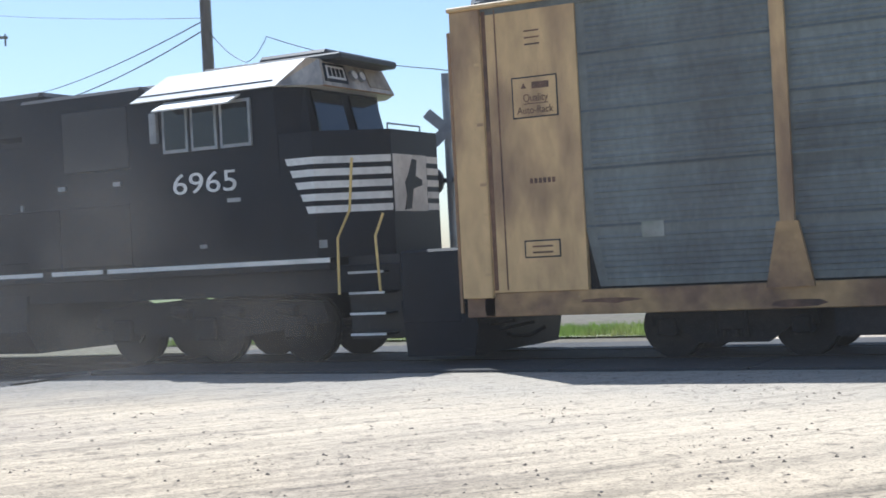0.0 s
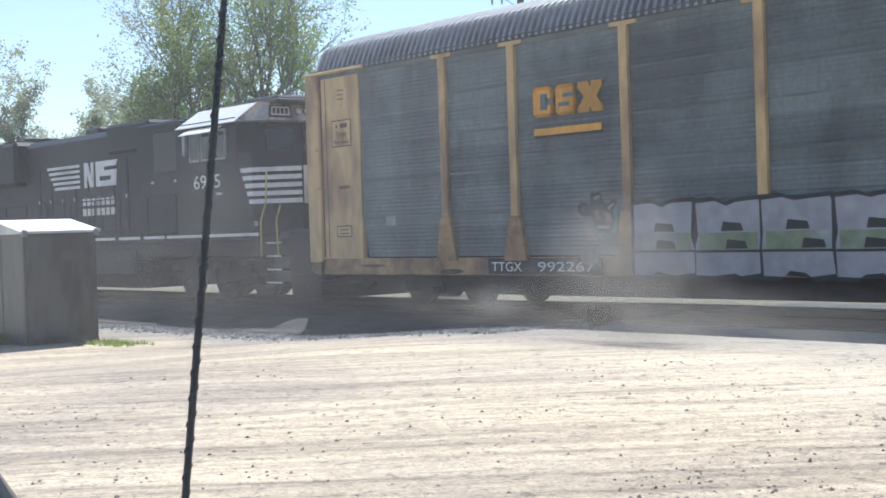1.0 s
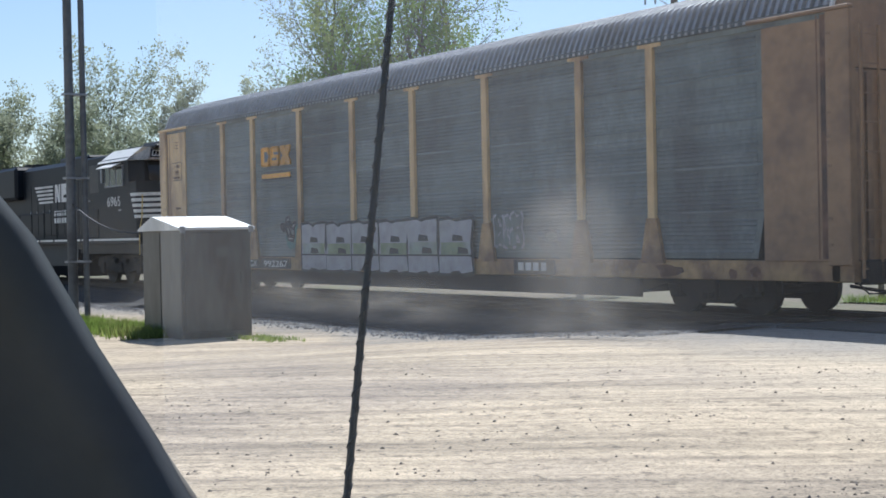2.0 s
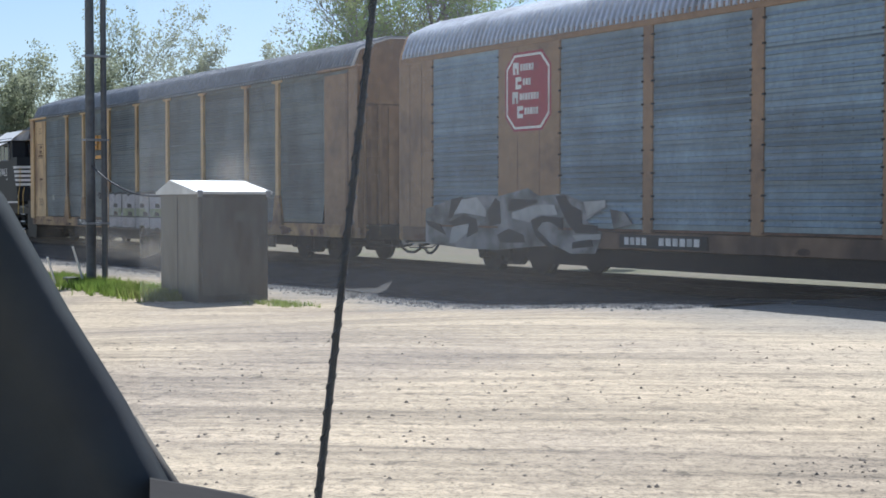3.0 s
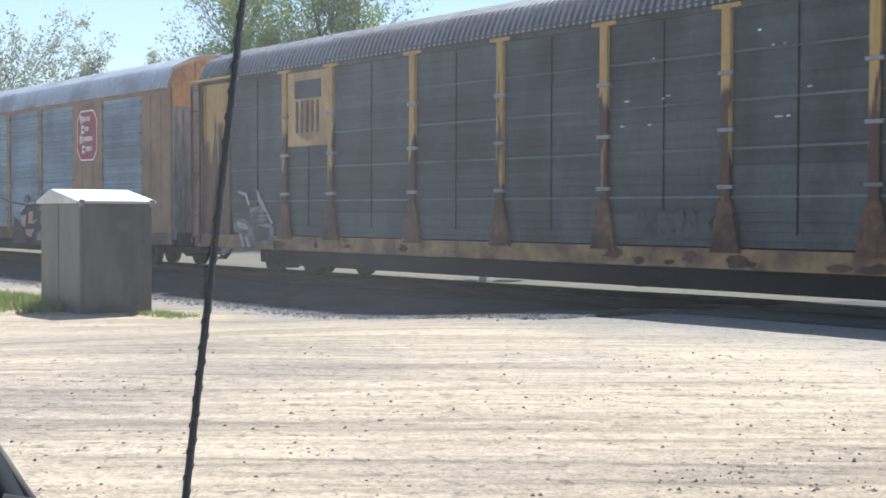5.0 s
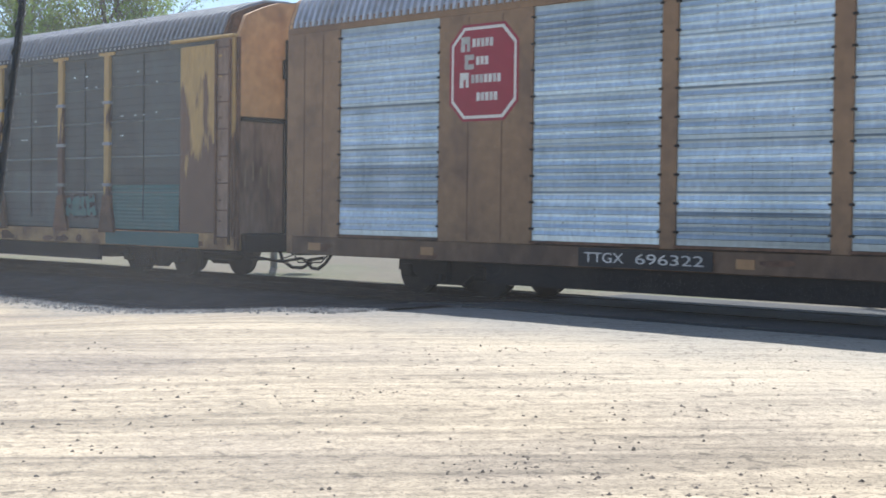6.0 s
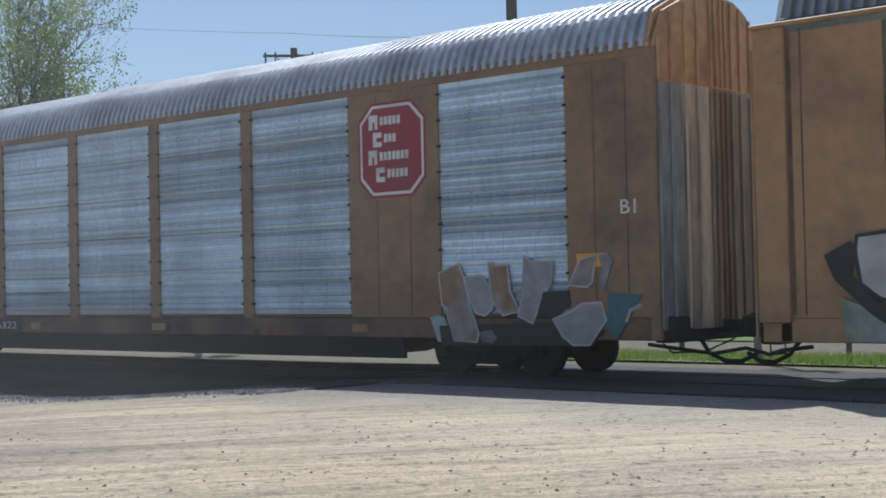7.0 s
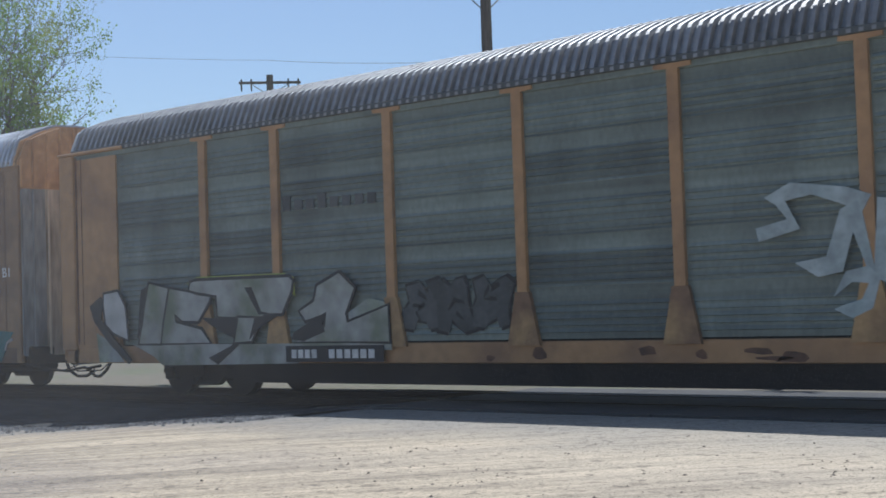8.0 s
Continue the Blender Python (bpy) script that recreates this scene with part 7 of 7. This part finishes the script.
def parked_car():
    car = thing("parked_car", "dark car with a black screen pillar, dashboard and whip aerial", "car", at=(EYE[0], EYE[1], ground_z(EYE[0], EYE[1])))
    base = Vector(car.location)

    def add(name, bm, mat, label="", smooth=True):
        bmesh.ops.translate(bm, verts=bm.verts, vec=-base)
        return part(name, bm, mat, car, label, smooth=smooth)
    # screen pillar: an oval bar that leans back over the dashboard
    bm = bmesh.new()
    rings = []
    for el, az in ((-24, 60.5), (-17, 64.3), (-14, 66.0), (-11.1, 67.9), (-8, 69.5), (-4.3, 71.7), (0.2, 74.1), (6, 78.6), (14, 84.5), (24, 93)):
        ring = []
        for k in range(12):
            a = 2 * math.pi * k / 12
            ring.append(bm.verts.new(polar(az + 5.5 + 5.5 * math.cos(a), el, 1.16 + 0.05 * math.sin(a) - 0.05 * abs(math.cos(a)))))
        rings.append(ring)
    for r0, r1 in zip(rings, rings[1:]):
        for k in range(12):
            bm.faces.new((r0[k], r0[(k + 1) % 12], r1[(k + 1) % 12], r1[k]))
    bm.faces.new(rings[0][::-1])
    bm.faces.new(rings[-1])
    bmesh.ops.recalc_face_normals(bm, faces=bm.faces)
    add("screen_pillar", bm, "car", "black plastic-covered screen pillar")
    # pale trim strip along the pillar's inner edge
    add("trim_strip", tube(bmesh.new(), [polar(az, el, 1.13) for el, az in ((-24, 60.6), (-17, 64.5), (-14, 66.15), (-11.1, 68.0), (-8.6, 69.3))], [0.012, 0.011, 0.010, 0.008, 0.003], 8), "beige", "dusty beige trim strip")
    # windscreen with a thin pale film added to haze the darks
    bm = bmesh.new()
    cols = []
    for k in range(13):
        az = 69 - 10 * k
        cols.append([[bm.verts.new(polar(az, el, 1.3 + dd)) for el in (-34, -14, 4, 22)] for dd in (0.0, 0.005)])
    for c0, c1 in zip(cols, cols[1:]):
        for s in (0, 1):
            for i in range(3):
                bm.faces.new((c0[s][i], c1[s][i], c1[s][i + 1], c0[s][i + 1]))
    bmesh.ops.recalc_face_normals(bm, faces=bm.faces)
    pane = add("windscreen", bm, "dusty_glass", "clear windscreen with a thin pale film that adds haze")
    pane.visible_shadow = False
    # dashboard edge
    bm = bmesh.new()
    rows = []
    for az, el in ((68.6, -11.0), (67.4, -11.25), (64.8, -11.8), (60, -13.2), (50, -17)):
        rows.append([bm.verts.new(polar(az, e, d)) for e, d in ((el - 0.8, 0.98), (el - 0.05, 1.02), (el, 1.08), (el - 0.3, 1.20), (el - 14, 1.2), (el - 14, 0.98))])
    for r0, r1 in zip(rows, rows[1:]):
        for k in range(6):
            bm.faces.new((r0[k], r0[(k + 1) % 6], r1[(k + 1) % 6], r1[k]))
    bm.faces.new(rows[0][::-1])
    bm.faces.new(rows[-1])
    bmesh.ops.recalc_face_normals(bm, faces=bm.faces)
    add("dashboard", bm, "dash", "", smooth=False)
    # whip aerial wound with a fine spiral, on the wing
    a, b = polar(57.6, 24, 1.52), polar(64.4, -31, 1.50)
    pts = [b.lerp(a, i / 40) for i in range(41)]
    add("aerial", tube(bmesh.new(), pts, [0.0042 - 0.0012 * i / 40 for i in range(41)], 8), "car", "thin black whip aerial")
    d = (a - b).normalized()
    o = d.orthogonal().normalized()
    q = d.cross(o)
    sp = [b.lerp(a, i / 400) + (o * math.cos(i * 0.9) + q * math.sin(i * 0.9)) * 0.0040 for i in range(401)]
    add("aerial_winding", tube(bmesh.new(), sp, 0.0011, 4), "car")
    # wing below the view, and its wheel on the ground
    f = bmesh.new()
    c = polar(62, -33, 1.65)
    prism(f, [(-0.75, -0.45), (-0.75, 0.10), (-0.4, 0.2), (0.5, 0.16), (0.75, 0.0), (0.75, -0.45), (0.45, -0.45), (0.36, -0.2), (0.0, -0.1), (-0.36, -0.2), (-0.45, -0.45)], -0.09, 0.09)
    bmesh.ops.rotate(f, verts=f.verts, matrix=Matrix.Rotation(radians(62 + 90), 3, "Z"))
    bmesh.ops.translate(f, verts=f.verts, vec=(c.x, c.y, c.z - 0.16))
    add("cowl", tube(bmesh.new(), [polar(63, -24, 1.12), polar(62, -27, 1.35), (c.x, c.y, c.z - 0.02)], [0.09, 0.10, 0.09], 10), "car")
    add("wing", f, "carpaint", "dark painted front wing", smooth=False)
    w = disc(bmesh.new(), 0, -0.1, 0.1, 0, 0.33, 24)
    bmesh.ops.rotate(w, verts=w.verts, matrix=Matrix.Rotation(radians(62 + 90), 3, "Z"))
    bmesh.ops.translate(w, verts=w.verts, vec=(c.x, c.y, base.z + 0.33))
    add("tyre", w, "car", smooth=False)


parked_car()


# ---------- blown dust: fine grains that drift in clouds ----------
def dust_cloud(label, rows, mat, seed):
    """A drifting cloud of a few soft, bulging, mostly clear puffs; rows: x, y, z, half width, half height."""
    rng = random.Random(seed)
    cloud = thing("dust_cloud", label, "dust", "dust clouds beside the train")
    for x, y, z, w, h in rows:
        bm = bmesh.new()
        rings, sides = 7, 20
        ph = rng.random() * 9
        mid = bm.verts.new((0, -0.45, 0))
        last = None
        for r in range(1, rings + 1):
            q = r / rings
            ring = []
            for k in range(sides):
                a = 2 * math.pi * k / sides
                px, pz = q * math.cos(a), q * math.sin(a)
                ring.append(bm.verts.new((px, -0.45 * (1 - q * q) + 0.12 * noise.noise(Vector((px * 2 + ph, pz * 2, 0))), pz)))
            for k in range(sides):
                if last is None:
                    bm.faces.new((mid, ring[k], ring[(k + 1) % sides]))
                else:
                    bm.faces.new((last[k], ring[k], ring[(k + 1) % sides], last[(k + 1) % sides]))
            last = ring
        p = part("puff", bm, mat, cloud, smooth=True)
        p.matrix_basis = Matrix.Translation((x, y, z)) @ Matrix.Rotation(radians(10), 4, "Z") @ Matrix.Diagonal((w, 0.5, h, 1))
    return cloud


plume = dust_cloud("thin pale dust plume whirled up at the crossing",
                   [(0, 0, 0, 1.7, 1.5), (0.5, -0.25, -0.4, 1.5, 1.1), (-0.8, 0.2, 0.3, 1.4, 1.0), (0.9, -0.5, -0.9, 2.4, 0.7), (-0.2, 0.1, 0.9, 1.1, 0.9)], "dust", 61)
veil = dust_cloud("faint dust veil along the locomotive",
                  [(0, 0, 0, 4.2, 2.4), (-4.5, 0.1, 0.3, 4.0, 2.6), (3.6, -0.1, -0.6, 3.2, 1.8), (-1.8, -0.3, -1.0, 4.5, 1.2), (1.6, -0.2, 0.6, 2.4, 2.0)], "dust_thin", 62)
low = dust_cloud("low dust blown along the crossing",
                 [(0, 0, 0, 3.4, 0.55), (2.8, -0.3, -0.05, 3.0, 0.45), (-3.0, 0.2, 0.1, 2.6, 0.6)], "dust", 63)


# ---------- what moves ----------
RUN = [(0.0, -8.94), (0.5, -16.87), (1.0, -24.80), (1.5, -33.20), (3.0, -57.02), (3.5, -65.27), (4.0, -73.29), (5.5, -97.12), (6.0, -105.43), (6.5, -113.39), (7.0, -121.26), (7.5, -128.90), (8.0, -136.56)]


def travelled(t):
    for (t0, s0), (t1, s1) in zip(RUN, RUN[1:]):
        if t <= t1:
            return s0 + (s1 - s0) * (t - t0) / (t1 - t0)
    return RUN[-1][1]


def motions():
    for vehicle, u0 in TRAIN:
        walk(vehicle, [(t, pose(s + u0, 0, 0)) for t, s in RUN])
    for wheel, x, r in WHEELS:
        walk(wheel, [(k / FPS, pose(x, 0, r, 0, math.degrees(travelled(k / FPS) / r), 0)) for k in range(8 * FPS + 1)])
    walk(plume, [(t, pose(x, -4.8, z)) for t, x, z in ((0.0, -9.5, -2.6), (0.5, -10.6, 0.4), (1.0, -12.7, 0.7), (1.5, -14.3, 0.9), (3.0, -30, 1.6), (4.0, -56, 2.4), (8.0, -150, 3.0))])
    walk(veil, [(t, pose(x, -4.6, 1.3)) for t, x in ((0.0, -14.6), (0.5, -21.6), (1.0, -25.6), (1.5, -29), (3.0, -38), (4.0, -46), (8.0, -90))])
    walk(low, [(t, pose(x, -4.7, 0.35 if t else -0.75)) for t, x in ((0.0, -8.4), (0.5, -9.8), (1.0, -12.8), (1.5, -19), (3.0, -36), (4.0, -60), (8.0, -160))])


motions()
